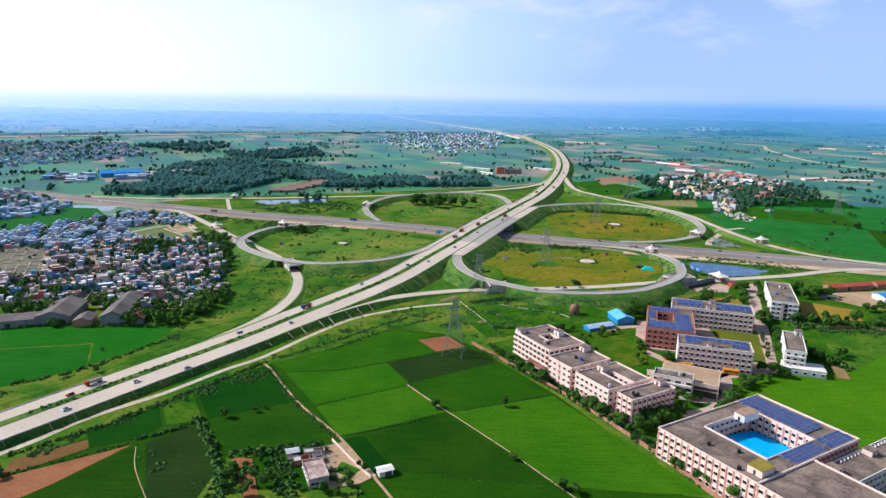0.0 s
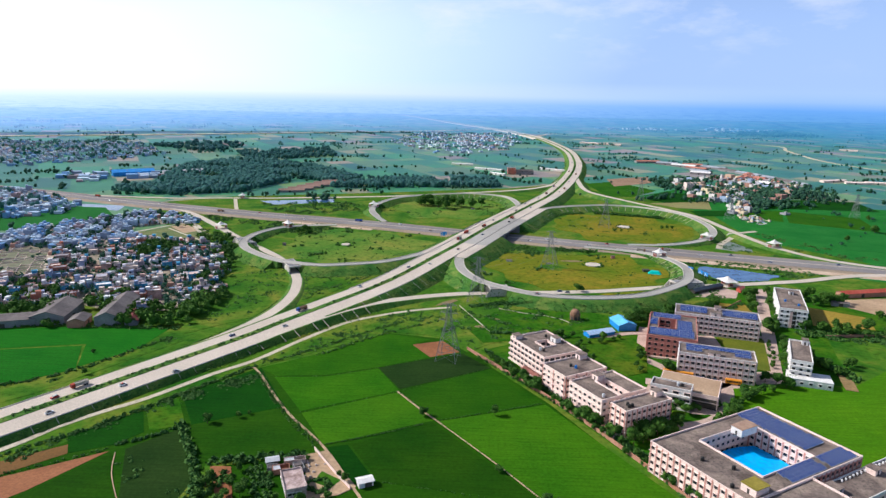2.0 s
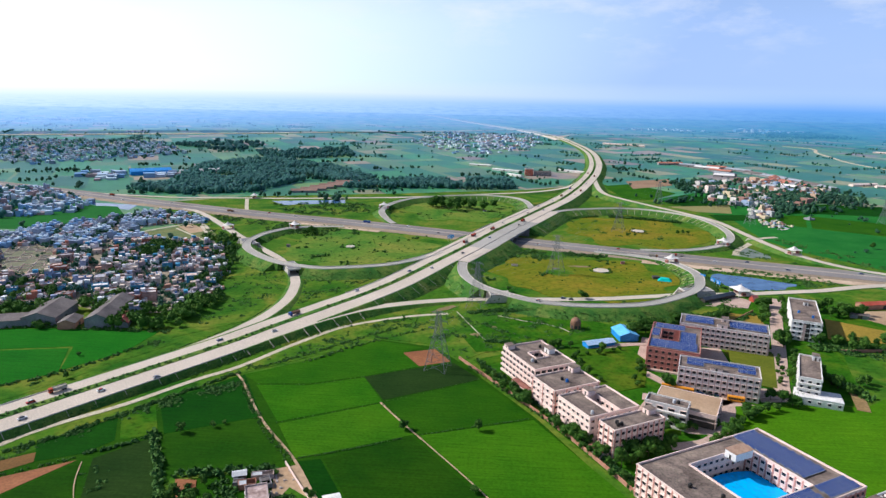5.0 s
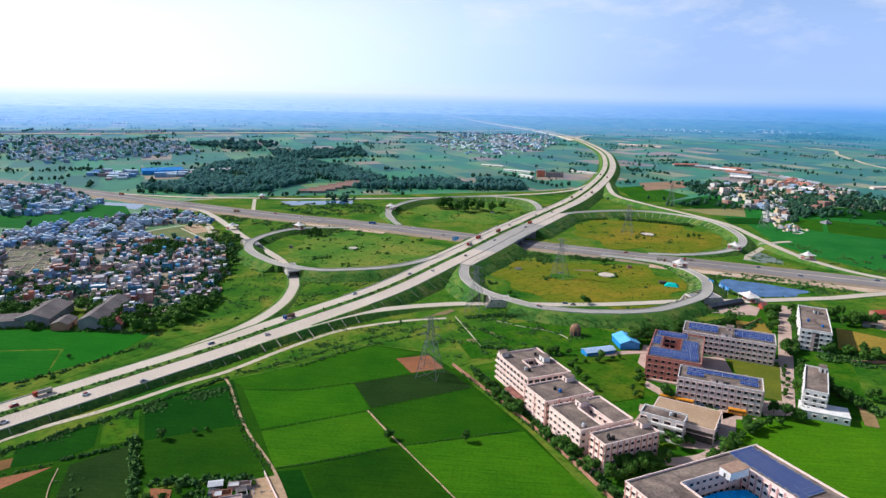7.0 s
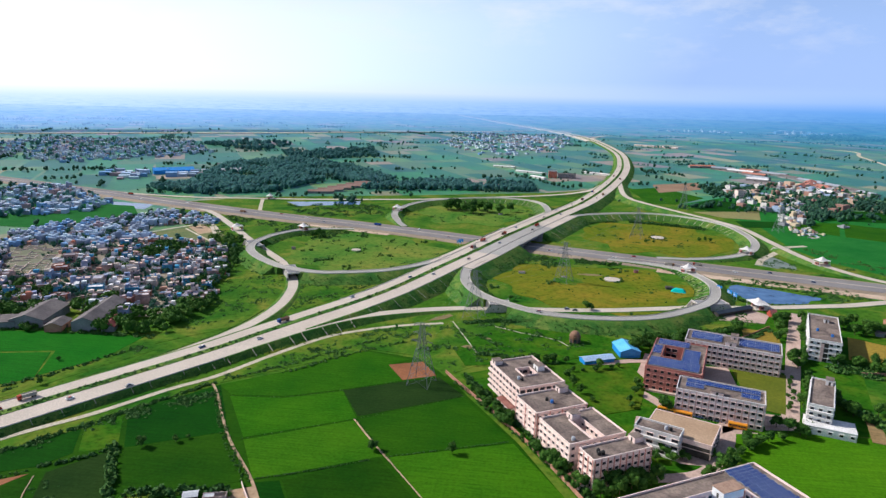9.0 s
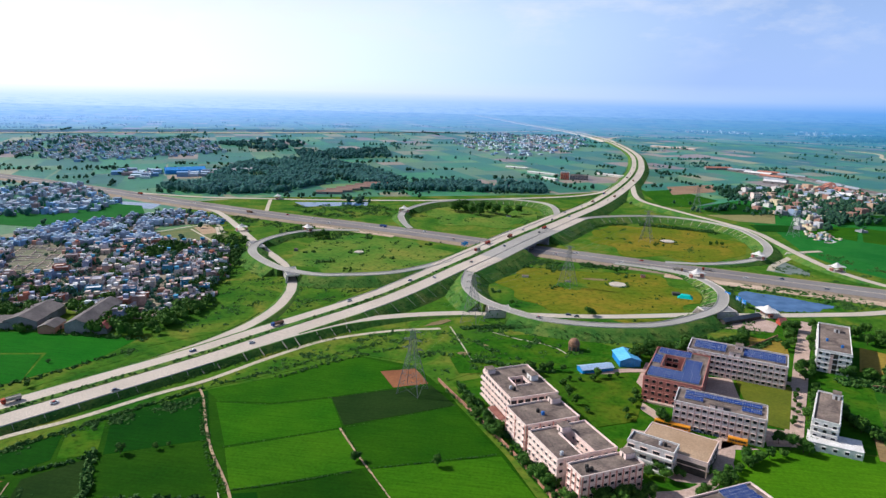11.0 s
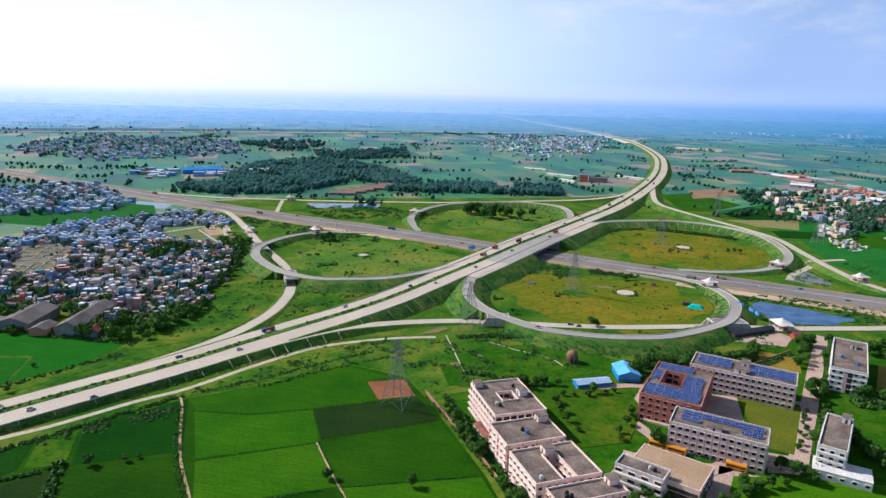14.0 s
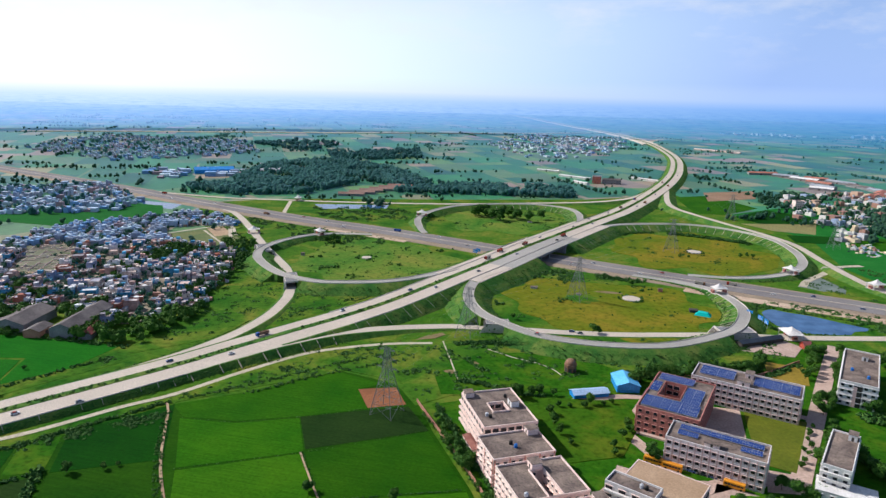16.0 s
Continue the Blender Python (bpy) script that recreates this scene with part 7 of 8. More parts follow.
for x, y, a, L in ((725, 1299, 20, 60), (760, 1285, -10, 40), (800, 1290, -15, 50), (1240, 2172, -30, 50), (1300, 1980, -20, 70), (416, 2275, -30, 60), (462, 2240, -28, 46), (500, 2205, -30, 40)):
    gable("long_shed", x, y, a, L, 11, 3.5, 5, STUCCO, STUCCO, "long cream farm building among fields")

# ---- bushes and trees along the roads ----
mp, mz, _ = along(stretch(MAIN, 150, 1500), -1.7, 1.7, 0.7)
mp[:, 2] = mz + 0.2
patchy = np.sin(mp[:, 1] * 0.11) + np.sin(mp[:, 1] * 0.037 + 1) + 1.6 * RNG.rand(len(mp)) > -0.3
mp = mp[patchy]
thicket("median_shrubs", mp, 0.30 + 0.55 * RNG.rand(len(mp)) ** 2, BUSH, "dark green shrubs along the road median", "shrubs", 7)


def on_bank(line, off, side, spacing, lo=0.25, hi=0.95, slope=1.9, size=(0.4, 0.9), gap=None):
    pts, z, o = along(line, 0, 0, spacing)
    f = lo + (hi - lo) * RNG.rand(len(pts))
    left = sides(line)
    idx = [int(np.argmin((line[:, 0] - p[0]) ** 2 + (line[:, 1] - p[1]) ** 2)) for p in pts]
    q = np.c_[pts[:, :2] + left[idx] * (side * (off + slope * z * f))[:, None], np.maximum(0, z * (1 - f))]
    r = size[0] + (size[1] - size[0]) * RNG.rand(len(q)) ** 2
    return q, r


jobs = [on_bank(stretch(MAIN, 190, 422), 16.6, -1, 0.32, slope=1.2), on_bank(stretch(MAIN, 422, 640), 17.2, -1, 0.4, slope=1.7), on_bank(stretch(MAIN, 190, 422), 14, 1, 0.6, slope=1.2), on_bank(stretch(MAIN, 422, 640), 14, 1, 0.8, slope=1.7), on_bank(stretch(MAIN, 620, 700), 29.5, -1, 0.5), on_bank(stretch(MAIN, 760, 900), 29.5, -1, 0.5),
        on_bank(stretch(MAIN, 620, 900), 20, 1, 0.8), on_bank(LOOP_2[8:104], 5.8, 1, 0.6), on_bank(LOOP_2[8:104], 5.8, -1, 0.6), on_bank(LOOP_1[8:90], 5.8, 1, 0.7), on_bank(LOOP_1[8:90], 5.8, -1, 0.7),
        on_bank(LOOP_4[8:90], 5.8, 1, 0.7), on_bank(LOOP_4[8:90], 5.8, -1, 0.8), on_bank(LOOP_3[8:80], 5.6, 1, 0.9), on_bank(LOOP_3[8:80], 5.6, -1, 0.9), on_bank(RAMP_2[:28], 5.8, -1, 0.5), on_bank(RAMP_2[:28], 5.8, 1, 0.6),
        on_bank(RAMP_1[:30], 5.8, 1, 0.7), on_bank(stretch(MAIN, 900, 1600), 18, -1, 1.5), on_bank(stretch(MAIN, 900, 1600), 16, 1, 1.5)]
bp, br = np.concatenate([j[0] for j in jobs]), np.concatenate([j[1] for j in jobs])
clear = np.ones(len(bp), bool)
for ln, w in ROADS:
    hw = 2.4 if w < 4 else 5.2 if w < 10 else 15.2
    for i in range(0, len(bp), 1000):
        d = np.hypot(bp[i:i + 1000, None, 0] - ln[None, ::2, 0], bp[i:i + 1000, None, 1] - ln[None, ::2, 1])
        clear[i:i + 1000] &= d.min(1) > hw + 1.0
thicket("bank_shrubs", bp[clear], br[clear] * 0.75, BUSH, "rough shrubs and tall weeds on the banks", "shrubs", 10, 0.05, 0.34)

# rough grass tufts and weeds on open verges
sheet("rough_ground", [(-430, 880), (-300, 700), (-200, 480), (0, 470), (250, 540), (345, 600), (352, 700), (365, 900), (300, 1060), (235, 1250), (180, 1180), (100, 1120), (-100, 1040), (-330, 960)], 0.02, VERGE, "structure", "rough green ground about the interchange", "ground")
sheet("rough_ground", [(-400, 905), (-430, 870), (-300, 740), (-215, 660), (-150, 600), (-60, 560), (20, 610), (60, 690), (140, 640), (215, 560), (330, 610), (420, 640), (365, 720), (345, 800), (320, 900), (250, 960), (230, 1060), (210, 1180), (150, 1100), (0, 1040), (-130, 985), (-300, 945)],
      0.03, VERGE, "structure", "rough green ground between the ramps", "ground")
VERGES = [([(-104, 358), (-30, 418), (8, 455), (-10, 470), (-60, 440), (-110, 378)], 572, 0.9), ([(0, 408), (24, 392), (66, 420), (135, 455), (228, 512), (235, 535), (60, 495), (10, 470)], 924, 1.1),
          ([(-172, 410), (-205, 470), (-215, 600), (-240, 660), (-215, 670), (-130, 540), (-135, 450)], 1300, 0.8), ([(-112, 470), (-75, 500), (-40, 560), (-90, 558), (-118, 540)], 440, 1.0),
          ([(-170, 590), (-40, 600), (-20, 660), (-80, 740), (-170, 720)], 374, 0.8), ([(45, 520), (190, 540), (205, 610), (160, 655), (60, 680), (25, 600)], 198, 0.7),
          ([(60, 690), (160, 668), (150, 655), (70, 640)], 286, 1.3), ([(130, 720), (290, 735), (300, 850), (210, 905), (140, 870)], 308, 0.9), ([(-90, 830), (70, 840), (75, 960), (-60, 960)], 286, 1.1),
          ([(-292, 892), (-158, 955), (-112, 875), (-190, 828)], 620, 1.5), ([(-226, 740), (-203, 772), (-135, 744), (-150, 716), (-196, 715)], 420, 1.3), ([(-330, 815), (-240, 782), (-222, 760), (-300, 770)], 300, 1.3),
          ([(225, 560), (330, 610), (345, 590), (300, 575), (250, 560)], 352, 1.2), ([(228, 600), (240, 612), (330, 606), (320, 626), (235, 632)], 264, 1.4), ([(292, 596), (298, 574), (318, 582), (324, 594)], 160, 0.8), ([(284, 692), (300, 722), (316, 738), (330, 700), (324, 674), (296, 680)], 220, 0.7), ([(228, 578), (236, 600), (243, 570), (262, 562), (240, 560)], 160, 0.9), ([(-240, 800), (-130, 770), (-60, 750), (-120, 740), (-200, 745)], 286, 1.0),
          ([(-200, 345), (-170, 395), (-160, 392), (-200, 318), (-290, 218), (-300, 228)], 440, 0.8), ([(-192, 243), (-160, 280), (-100, 345), (-96, 338), (-150, 285), (-180, 240)], 572, 0.9),
          ([(330, 640), (350, 760), (372, 780), (460, 640), (390, 640)], 352, 1.1), ([(-330, 760), (-250, 690), (-230, 700), (-300, 800)], 264, 1.0), ([(262, 418), (300, 436), (338, 440), (330, 425), (290, 418)], 260, 1.1), ([(-130, 262), (-116, 278), (-92, 232), (-98, 212), (-113, 224)], 44, 0.9)]
pts, rs = [], []
for poly, k, size in VERGES:
    heart = scatter(poly, max(3, k // 9))
    if not len(heart):
        continue
    p = heart[RNG.randint(len(heart), size=k)] + RNG.randn(k, 2) * 2.6 * size
    pts.append(p)
    rs.append(size * (0.5 + 1.3 * RNG.rand(k) ** 2))
pts, rs = np.concatenate(pts), np.concatenate(rs)
POND = [(234, 603), (245, 616), (276, 606), (296, 593), (304, 585), (287, 566), (262, 561), (240, 568)]
ok = off_road(pts) & ~inside(POND, pts[:, 0], pts[:, 1])
thicket("verge_shrubs", pts[ok], rs[ok], BUSH, "scattered shrubs and weeds in rough grass", "shrubs", 20, -0.1, 0.22)


def hedge(points, spacing, size, label, jitter=1.0):
    ln = spline([(x, y, 0) for x, y in points], 2)
    p, _, _ = along(ln, -jitter, jitter, spacing)
    thicket("hedge", p, size * (0.5 + 0.8 * RNG.rand(len(p))), BUSH, label, "hedge", 9)


hedge([(-117, 285), (-100, 256), (-88, 231), (-84, 205)], 0.55, 1.5, "tall dark green field hedge", 1.4)
hedge([(-138, 265), (-128, 271), (-116, 283)], 0.6, 0.8, "low dark field hedge")
hedge([(-186, 250), (-160, 276), (-140, 301), (-129, 318), (-103, 354)], 0.45, 0.8, "weedy hedge along the service track", 1.2)
hedge([(-98, 360), (-74, 382), (-46, 414), (-22, 438)], 0.6, 0.7, "weedy hedge along the service track", 1.6)
hedge([(-178, 236), (-162, 246), (-139, 262)], 1.0, 0.6, "weedy field edge")
hedge([(-46, 271), (-24, 281), (-2, 293)], 0.3, 0.35, "weedy field bund", 0.4)
hedge([(4, 296), (33, 308), (58, 318)], 0.4, 0.3, "weedy field bund", 0.4)
hedge([(-98, 345), (-72, 301), (-47, 268)], 0.45, 0.5, "weeds along the field lane", 1.9)
hedge([(-18, 328), (-3, 307), (7, 294)], 0.8, 0.35, "weeds along the field lane", 0.8)
hedge([(7, 293), (31, 261), (51, 232)], 1.0, 0.3, "weeds along the field lane", 0.6)
hedge([(-18, 244), (50, 232)], 1.2, 0.3, "weedy field bund", 0.4)
hedge([(-64, 301), (-18, 327), (33, 361)], 1.5, 0.25, "weedy field bund", 0.4)
hedge([(-88, 341), (-60, 344), (-32, 357), (-3, 374)], 1.5, 0.25, "weedy field bund", 0.4)
hedge([(-72, 372), (-36, 410), (0, 440)], 0.9, 0.7, "weedy edge of the field", 1.5)
hedge([(26, 378), (64, 322), (95, 267), (108, 236)], 0.8, 0.8, "bushes along the boundary wall", 1.2)
hedge([(-290, 404), (-252, 408), (-172, 410)], 0.7, 1.0, "bushes along the field edge", 2.5)
hedge([(-230, 318), (-200, 342), (-172, 392)], 0.8, 0.8, "bushes below the embankment", 2.0)
hedge([(160, 458), (200, 466), (236, 500)], 0.6, 1.3, "dense bushes by the campus wall", 2.0)
hedge([(262, 430), (300, 434), (332, 410)], 0.5, 1.4, "dense bushes by the campus wall", 4.0)
hedge([(262, 424), (300, 424), (345, 426)], 0.6, 1.0, "dense bushes at the field's edge", 2.0)
hedge([(-92, 254), (-70, 258), (-52, 262)], 0.5, 1.3, "dense garden bushes by the farm", 2.5)
hedge([(-84, 205), (-88, 228), (-80, 246)], 0.35, 1.1, "tall green garden plants by the farm", 4.0)
hedge([(-73, 250), (-66, 246), (-62, 230), (-60, 222)], 0.3, 1.0, "dense garden bushes by the farm", 4.5)
hedge([(-46, 241), (-41, 244), (-37, 240), (-40, 235), (-46, 238)], 0.4, 0.9, "clipped oval garden hedge", 0.8)
hedge([(-46, 228), (-38, 226), (-30, 228)], 0.5, 0.8, "low hedge before the farm yard", 0.6)

hedge([(22, 472), (34, 477), (46, 481), (64, 481)], 0.35, 1.1, "dark shrubs below the slip ramp", 1.8)
hedge([(36, 448), (42, 441), (48, 435)], 0.5, 0.9, "dark shrubs in rough grass", 1.2)
hedge([(36, 419), (50, 418), (64, 414), (84, 412)], 0.4, 1.2, "dark shrubs along the campus edge", 1.6)
hedge([(238, 622), (262, 612), (290, 604), (322, 596)], 0.7, 0.8, "reeds and weeds at the pond's edge", 2.0)
hedge([(236, 564), (256, 561), (284, 565)], 0.7, 0.7, "reeds and weeds at the pond's edge", 1.0)
hedge([(72, 672), (84, 669), (92, 667)], 0.3, 1.3, "shrubs beside the highway shoulder", 2.0)
hedge([(112, 665), (128, 663), (150, 660)], 0.3, 1.2, "shrubs beside the highway shoulder", 1.6)
hedge([(114, 800), (128, 836), (152, 874), (180, 886)], 0.7, 1.3, "dark shrubs at the foot of the bank", 1.8)
hedge([(196, 886), (220, 881), (250, 871), (278, 862)], 0.35, 1.9, "tall dark shrubs at the foot of the bank", 2.4)
hedge([(130, 450), (152, 463), (182, 475), (208, 486)], 0.3, 2.0, "dense dark trees behind the college", 4.5)
hedge([(228, 402), (236, 380), (243, 358)], 0.4, 1.6, "dense dark bushes beside the hostel", 3.0)
hedge([(246, 432), (280, 436), (330, 428)], 0.3, 1.5, "dense dark bushes between the hostels", 5.0)
hedge([(258, 470), (268, 500), (276, 528)], 0.5, 1.4, "dense dark bushes beside the hostel", 2.5)
hedge([(30, 388), (62, 336), (98, 268)], 0.4, 1.2, "dense bushes inside the boundary wall", 1.6)
hedge([(28, 548), (36, 530), (54, 512), (78, 498)], 0.6, 0.8, "shrubs on the loop's bank", 1.5)

SPOTS = [(x + RNG.randn() * 1.5, y + RNG.randn() * 1.5, 0.9 + 0.9 * RNG.rand()) for x, y, k in ((-128, 618, 6), (-122, 620, 4), (-100, 598, 5), (-80, 715, 4), (-40, 623, 3), (-43, 715, 4), (-153, 654, 4), (-71, 648, 4), (-115, 730, 8), (-161, 715, 10), (152, 640, 6),
                                                                                              (150, 664, 10), (136, 664, 8), (120, 666, 8), (84, 644, 8), (90, 590, 6), (40, 560, 6), (30, 590, 5), (60, 650, 8), (250, 880, 10), (200, 900, 12), (160, 880, 10), (280, 860, 8)) for _ in range(k)]
thicket("infield_shrubs", [(x + RNG.randn() * 3.5, y + RNG.randn() * 3.5) for x, y, _ in SPOTS], [r for _, _, r in SPOTS], BUSH, "dark shrubs dotted over the infields", "shrubs", 16, 0.5, 0.35)
for cx, cy in ((-106, 665), (140, 607), (214, 797)):
    rim = [(cx + (8.5 + RNG.rand() * 2) * math.cos(a), cy + (8.5 + RNG.rand() * 2) * math.sin(a)) for a in RNG.rand(16) * 6.28]
    thicket("basin_shrubs", rim, 0.7 + 0.7 * RNG.rand(16), BUSH, "shrubs ringing a round basin", "shrubs", 12, 0.4, 0.4)
dots = np.concatenate([scatter([(-110, 600), (-40, 605), (-30, 660), (-60, 715), (-110, 690)], 60), scatter([(60, 540), (190, 550), (200, 620), (120, 660), (50, 620)], 60), scatter([(150, 740), (280, 740), (285, 840), (180, 880)], 50), scatter([(-60, 850), (60, 850), (60, 950), (-50, 950)], 70)])
thicket("infield_shrubs", dots, 0.35 + 0.6 * RNG.rand(len(dots)) ** 2, BUSH, "small shrubs dotted over the infields", "shrubs", 10, 0.5, 0.4)

# trees standing singly
for x, y, s in ((33, 304, 0.62), (-2.5, 301, 0.62), (32.5, 254, 0.42), (50, 233, 0.55), (55, 230, 0.5), (-105, 287, 0.6), (-92, 293, 0.35), (-88, 297, 0.3), (-193, 336, 0.5), (-205, 366, 0.3), (-182, 236, 0.6), (-178, 233, 0.5),
                (53, 531, 0.45), (110, 519, 0.7), (114, 519, 0.6), (142, 648, 0.6), (196, 768, 0.5), (205, 770, 0.4), (265, 790, 0.6), (258, 788, 0.6), (270, 788, 0.5), (-161, 715, 1.0), (-157, 719, 0.9), (-166, 712, 0.9), (-154, 712, 0.7),
                (-118, 622, 0.4), (-95, 600, 0.3), (-60, 690, 0.5), (-50, 700, 0.4), (-150, 690, 0.4), (246, 376, 0.8), (252, 380, 0.7), (240, 366, 0.6), (275, 355, 0.9), (520, 800, 1.2), (455, 745, 0.8), (560, 880, 0.8), (600, 800, 0.8)):
    if s > 0.05:
        tree(x, y, s, "single green tree standing in the open")
for x, y in scatter([(-55, 915), (-5, 890), (40, 905), (45, 930), (0, 940), (-45, 940)], 16):
    tree(x, y, 1.3 + 0.5 * RNG.rand(), "tall dark tree in the infield clump", "infield clump")
fringe = scatter([(380, 860), (440, 990), (640, 960), (660, 760), (520, 660), (400, 700)], 46)
thicket("field_trees", np.c_[fringe, np.zeros(len(fringe))], 1.0 + 2.6 * RNG.rand(len(fringe)) ** 2, MID_LEAF, "small trees dotted over green fields", "trees", 26, 0.9, 0.25)
# campus trees
CT = "dense green campus tree"
rows = [((34, 372), (58, 332), 9, 0.42), ((64, 322), (98, 262), 13, 0.45), ((96, 284), (116, 296), 8, 0.6), ((120, 312), (160, 322), 7, 0.55), ((166, 329), (170, 335), 2, 0.8), ((127, 316), (130, 320), 2, 0.75), ((140, 452), (204, 474), 10, 0.7), ((46, 352), (60, 331), 5, 0.75), ((70, 312), (86, 288), 7, 0.7), ((90, 285), (116, 301), 9, 0.8), ((94, 279), (122, 296), 8, 0.75), ((100, 254), (122, 218), 7, 0.6), ((254, 530), (232, 474), 9, 0.6), ((271, 532), (233, 436), 13, 0.72), ((228, 420), (205, 362), 8, 0.6),
        ((215, 380), (203, 352), 5, 0.8), ((232, 446), (226, 430), 3, 0.9), ((84, 400), (100, 360), 4, 0.6), ((118, 360), (130, 395), 5, 0.6), ((138, 300), (160, 318), 5, 0.7), ((158, 320), (176, 338), 4, 0.5),
        ((168, 334), (186, 342), 4, 0.5), ((188, 352), (200, 344), 4, 0.8), ((130, 440), (160, 460), 6, 0.9), ((165, 468), (205, 478), 7, 0.9), ((206, 480), (214, 504), 4, 0.8), ((240, 515), (256, 520), 4, 0.8),
        ((248, 440), (300, 442), 9, 0.8), ((268, 432), (330, 432), 9, 0.7), ((282, 510), (300, 525), 5, 0.9), ((290, 500), (318, 505), 6, 1.0), ((226, 398), (236, 362), 6, 0.8), ((60, 405), (90, 418), 6, 0.7), ((90, 402), (124, 414), 6, 0.45),
        ((218, 418), (202, 372), 9, 0.35), ((136, 372), (140, 358), 3, 0.7), ((50, 340), (58, 328), 3, 0.6), ((310, 440), (345, 455), 6, 0.6), ((320, 470), (350, 470), 5, 0.7)]
for (xa, ya), (xb, yb), k, s in rows:
    for i in range(k):
        u = (i + 0.5) / k
        tree(xa + (xb - xa) * u + RNG.randn() * 1.2, ya + (yb - ya) * u + RNG.randn() * 1.2, s * (0.75 + 0.5 * RNG.rand()), CT, "campus trees")
# farm garden
for x, y in scatter([(-90, 250), (-62, 256), (-60, 246), (-70, 226), (-88, 215)], 12):
    tree(x, y, 0.35 + 0.3 * RNG.rand(), "leafy green garden tree by the farm", "farm trees")
for x, y, s in ((-46, 228, 0.5), (-36, 232, 0.4), (-31, 243, 0.45), (-34, 246, 0.35), (-56, 229, 0.45), (-40, 226, 0.4), (-50, 258, 0.3)):
    tree(x, y, s, "leafy green garden tree by the farm", "farm trees")
# village edge and village trees
for poly, k, s in (([(-290, 408), (-282, 450), (-240, 470), (-200, 450), (-172, 480), (-160, 470), (-170, 415), (-205, 405), (-250, 445), (-262, 440)], 60, 0.95), ([(-200, 480), (-168, 480), (-190, 560), (-212, 640), (-235, 640), (-215, 560)], 36, 0.75),
                   ([(-310, 590), (-275, 590), (-262, 640), (-300, 640)], 26, 0.9), ([(-250, 655), (-225, 660), (-240, 690), (-270, 680)], 12, 0.9), ([(-265, 520), (-300, 545), (-320, 600), (-290, 600)], 16, 0.8), ([(-350, 470), (-300, 440), (-285, 470), (-330, 500)], 14, 0.9), ([(-262, 404), (-252, 404), (-256, 424), (-268, 424)], 7, 0.6), ([(-232, 424), (-226, 424), (-228, 450), (-240, 452)], 7, 0.8), ([(-300, 410), (-262, 424), (-272, 450), (-310, 440)], 16, 0.9)):
    p = scatter(poly, k * 2)
    p = p[off_road(p)]
    r = s * (2.2 + 2.4 * RNG.rand(len(p)))
    thicket("village_trees", np.concatenate([np.c_[p, r * 0.7], np.c_[p + RNG.randn(len(p), 2) * 1.3, r * 1.2]]), np.concatenate([r, r * 0.75]), LEAF, "dark green trees crowding the village edge", "trees", 34, 0.4, 0.2)
vp = scatter(VILLAGE, 1900)
vp = vp[off_road(vp) & ~(inside(PLOTS, vp[:, 0], vp[:, 1]) & (RNG.rand(len(vp)) < 0.85))]
thicket("village_greenery", vp, 0.8 + 2.1 * RNG.rand(len(vp)) ** 1.5, MID_LEAF, "small trees and greenery between houses", "greenery", 22, 1.3, 0.28)

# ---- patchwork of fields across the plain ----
PATCH = [crop("far_paddy", (0.018, 0.140, 0.018), (0.036, 0.188, 0.026), 0.3, 0.5, HAZE_SHEEN, True, True), crop("far_lime_crop", (0.085, 0.185, 0.016), (0.130, 0.225, 0.026), 0.25, 0.5, HAZE_SHEEN, True, True),
         crop("far_dark_crop", (0.012, 0.105, 0.026), (0.024, 0.140, 0.034), 0.3, 0.5, HAZE_SHEEN, True, True), crop("far_soil", (0.26, 0.180, 0.110), (0.34, 0.230, 0.150), 0.25, 0.5, HAZE_SHEEN, True, True),
         crop("far_stubble", (0.24, 0.225, 0.070), (0.31, 0.275, 0.100), 0.25, 0.5, HAZE_SHEEN, True, True), crop("far_rough", (0.070, 0.140, 0.026), (0.115, 0.175, 0.038), 0.3, 0.5, HAZE_SHEEN, True, True)]
KEEP_OUT = [VILLAGE, [(-210, 560), (-430, 880), (-300, 950), (0, 1045), (210, 1180), (350, 900), (360, 690), (215, 560), (0, 480)], [(-590, 725), (-580, 840), (-410, 850), (-410, 725)], [(-820, 700), (-820, 900), (-660, 985), (-490, 870), (-490, 780)]]
plan = [Solid() for _ in PATCH]
fg = np.random.RandomState(44)
ca, sa = math.cos(0.52), math.sin(0.52)
for i in range(-66, 67):
    cut = [-3600.0]
    while cut[-1] < 3900:
        cut.append(cut[-1] + 38 + 110 * fg.rand())
    for y0, y1 in zip(cut, cut[1:]):
        x0, x1 = i * 62 + 6 * fg.randn(), (i + 1) * 62 - 1.5
        quad = [(400 + u * ca - v * sa, 1500 + u * sa + v * ca) for u, v in ((x0, y0 + 1), (x1, y0 + 1 + 3 * fg.randn()), (x1, y1 - 1), (x0, y1 - 1 + 3 * fg.randn()))]
        m = np.mean(quad, 0)
        far = max(abs(q[0]) for q in quad)
        if m[1] < 640 or m[1] > 4150 or far > 260 + 0.9 * m[1] or (m[1] < 900 and abs(m[0]) < 330):
            continue
        xy = np.array(quad + [tuple(m)])
        if any(inside(k, xy[:, 0], xy[:, 1]).any() for k in KEEP_OUT):
            continue
        k = int(np.searchsorted([0.36, 0.58, 0.76, 0.84, 0.93], fg.rand()))
        plan[k].prism(quad, -0.2, 0.018 + 0.004 * fg.rand())
for s_, mat, lab in zip(plan, PATCH, ("distant green paddy fields", "distant yellow-green crop fields", "distant dark green crop fields", "distant ploughed brown fields", "distant pale stubble fields", "distant rough grassy fields")):
    tagged(s_.make("far_fields", mat), lab, "fields", kind="stuff")

# ---- far trees ----


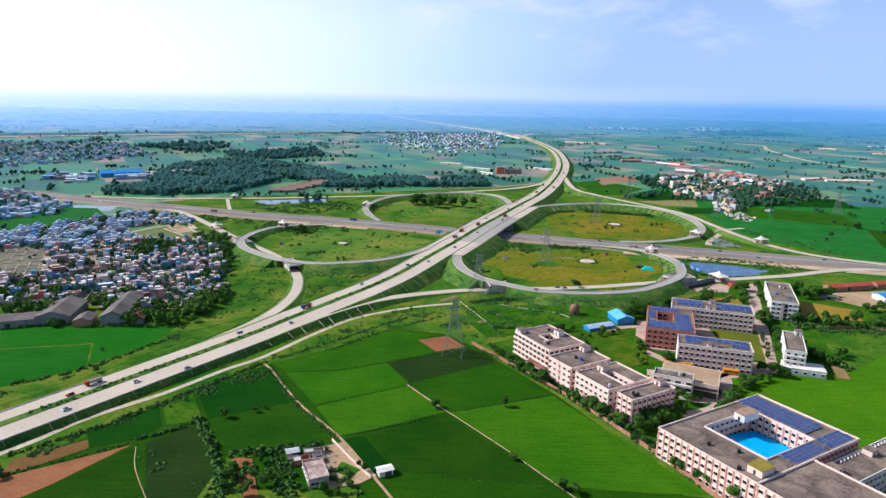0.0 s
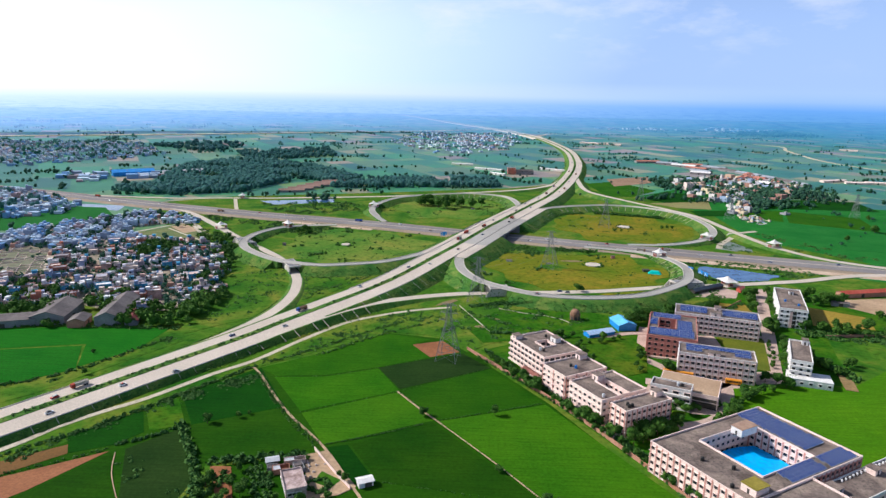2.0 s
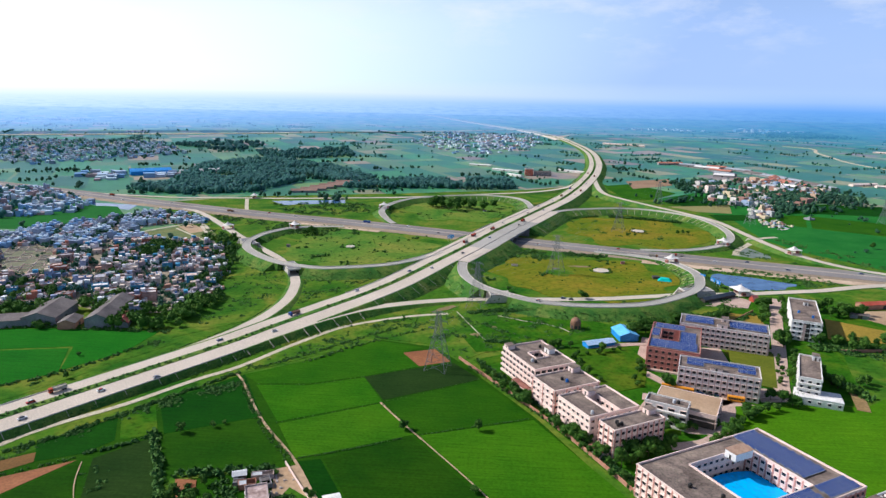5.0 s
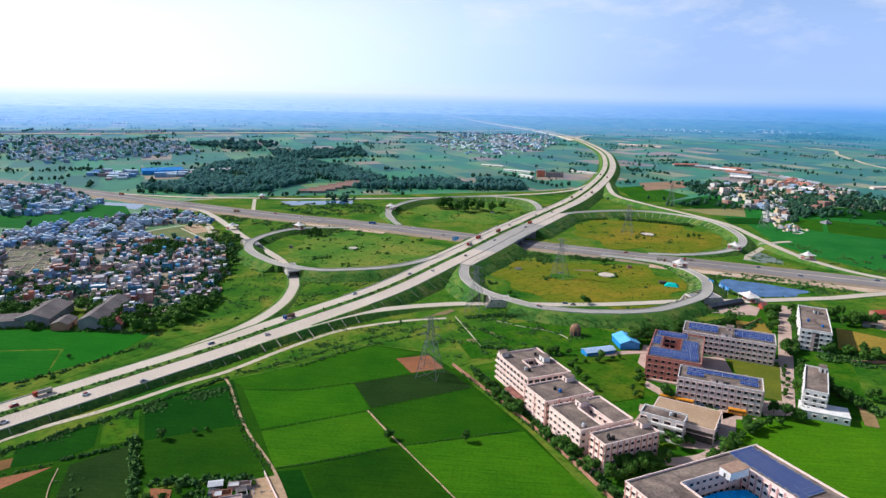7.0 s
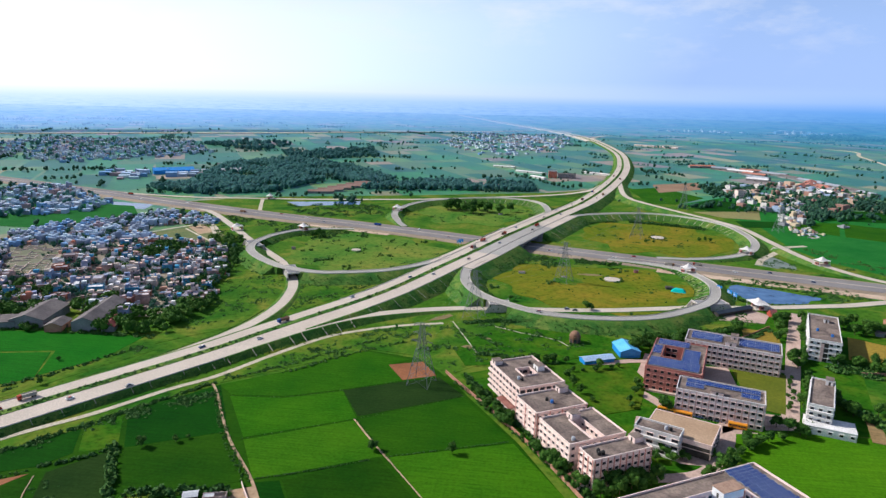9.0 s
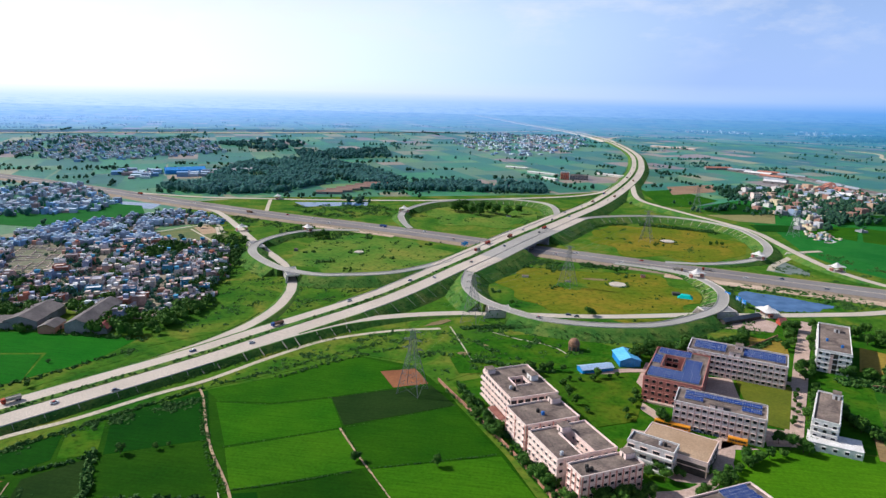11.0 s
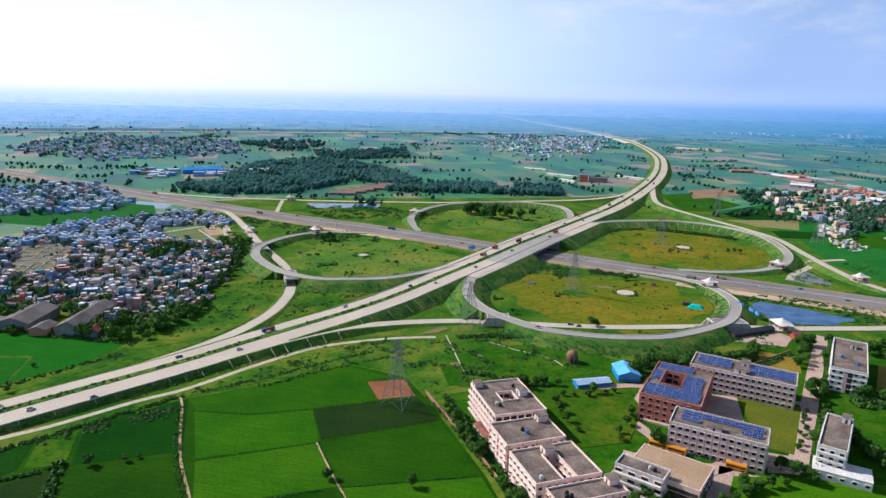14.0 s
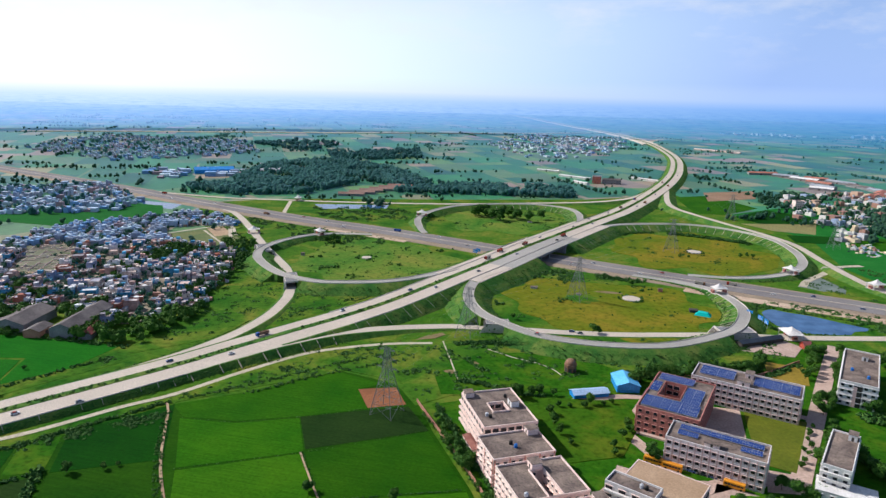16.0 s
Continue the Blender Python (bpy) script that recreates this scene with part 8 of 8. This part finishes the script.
def woods(poly, k, lo, hi, label, seed=1, mat=None):
    rg = np.random.RandomState(seed)
    p = scatter(poly, k, rg)
    p = p[off_road(p)]
    gaps = np.sin(p[:, 0] * 0.043 + 1.3 * np.sin(p[:, 1] * 0.031)) + np.sin(p[:, 1] * 0.052 + np.sin(p[:, 0] * 0.027)) + 1.2 * rg.rand(len(p))
    p = p[gaps > -0.45]  # clearings
    r = (0.75 * lo + (hi - 0.75 * lo) * rg.rand(len(p)) ** 1.4) * 1.2
    c = np.c_[p, r * 0.95]
    c2 = np.c_[p + rg.randn(len(p), 2) * r[:, None] * 0.6, 0.6 * r + 4.2]
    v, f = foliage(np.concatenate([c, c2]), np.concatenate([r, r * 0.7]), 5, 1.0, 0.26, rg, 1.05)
    return tagged(new("woods", mesh_of("woods", v, f, mat or HAZED_LEAF)), label, "woods", kind="stuff")


woods([(-528, 986), (-494, 1063), (-560, 1330), (-500, 1480), (-380, 1440), (-262, 1330), (-180, 1205), (-200, 1130), (-290, 1180), (-330, 1000), (-420, 955)], 3000, 2.2, 4.8, "dense tree plantation beyond the highway in haze-tinted blue-green", 11)
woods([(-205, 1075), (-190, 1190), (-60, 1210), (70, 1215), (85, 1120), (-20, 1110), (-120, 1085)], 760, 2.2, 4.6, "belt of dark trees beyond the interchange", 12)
woods([(-230, 985), (-175, 975), (-165, 915), (-190, 905)], 40, 2.2, 4.2, "trees on the bank of a pond", 13, MID_LEAF)
woods([(384, 1050), (396, 1260), (500, 1330), (640, 1300), (680, 1180), (600, 1020), (470, 950), (400, 960)], 330, 1.5, 3.4, "dark trees round a village", 14, MID_LEAF)
woods([(509, 1145), (563, 1189), (551, 1099), (523, 1021), (492, 1005), (440, 925), (418, 912), (450, 1005)], 300, 1.7, 3.6, "dense dark grove beside a village", 21, MID_LEAF)
woods([(563, 1158), (615, 1183), (626, 1116), (588, 1046), (551, 1047), (530, 1072)], 110, 1.6, 3.4, "dark trees at a village edge", 22, MID_LEAF)
woods([(381, 1260), (434, 1322), (479, 1302), (444, 1179), (395, 1154), (363, 1171)], 170, 1.6, 3.4, "dark trees round houses in fields", 23, MID_LEAF)
woods([(334, 1068), (388, 1110), (370, 1050), (324, 1030)], 60, 1.4, 2.8, "row of small dark trees in fields", 24, MID_LEAF)
woods([(-560, 1655), (-365, 1840), (-295, 1610), (-475, 1470)], 520, 2.2, 4.4, "long belt of trees across the plain", 19)
woods([(-850, 1800), (-796, 1960), (-600, 1900), (-620, 1640)], 240, 3.0, 5.5, "far dark wood on the plain", 15)
woods([(-760, 900), (-666, 985), (-500, 862), (-490, 790), (-560, 735), (-820, 760)], 150, 2.0, 4.0, "trees among crowded houses", 16)
woods([(-1300, 1400), (-1400, 1850), (-930, 1900), (-700, 1560), (-874, 1260)], 240, 2.2, 4.2, "trees among a hazy town", 17)
woods([(1250, 3150), (1560, 3150), (1600, 2950), (1250, 2950)], 160, 5, 9, "far dark trees below a village", 18)
rg = np.random.RandomState(31)
fp, fr = [], []
for k in range(700):
    y = 650 + 2600 * rg.rand() ** 1.4
    x = (rg.rand() * 2 - 1) * (260 + 0.85 * y)
    fp.append((x, y))
    fr.append(1.2 + 2.0 * rg.rand())
for k in range(300):
    y = 900 + 2300 * rg.rand() ** 1.3
    x = (rg.rand() * 2 - 1) * (260 + 0.8 * y)
    a = 0.5 + (1.57 if rg.rand() < 0.4 else 0) + rg.randn() * 0.08
    n = int(6 + 26 * rg.rand() ** 2)
    for i in range(n):
        if rg.rand() < 0.8:
            fp.append((x + i * 7.0 * math.cos(a) + rg.randn() * 2.5, y + i * 7.0 * math.sin(a) + rg.randn() * 2.5))
            fr.append(1.3 + 2.3 * rg.rand())
fp, fr = np.array(fp), np.array(fr)
ok = off_road(fp, 4) & ~inside(VILLAGE, fp[:, 0], fp[:, 1]) & ~((fp[:, 1] < 1010) & (np.abs(fp[:, 0] - 60) < 300)) & ~((fp[:, 1] < 980) & (fp[:, 0] > 300) & (fp[:, 0] < 800))
fp, fr = fp[ok], fr[ok]
# trees from y = 1600 on get the haze-tinted leaf colour
for part_, mat, lab in ((fp[:, 1] < 1600, MID_LEAF, "scattered trees and tree rows across green fields"), (fp[:, 1] >= 1600, HAZED_LEAF, "scattered trees and tree rows across far fields")):
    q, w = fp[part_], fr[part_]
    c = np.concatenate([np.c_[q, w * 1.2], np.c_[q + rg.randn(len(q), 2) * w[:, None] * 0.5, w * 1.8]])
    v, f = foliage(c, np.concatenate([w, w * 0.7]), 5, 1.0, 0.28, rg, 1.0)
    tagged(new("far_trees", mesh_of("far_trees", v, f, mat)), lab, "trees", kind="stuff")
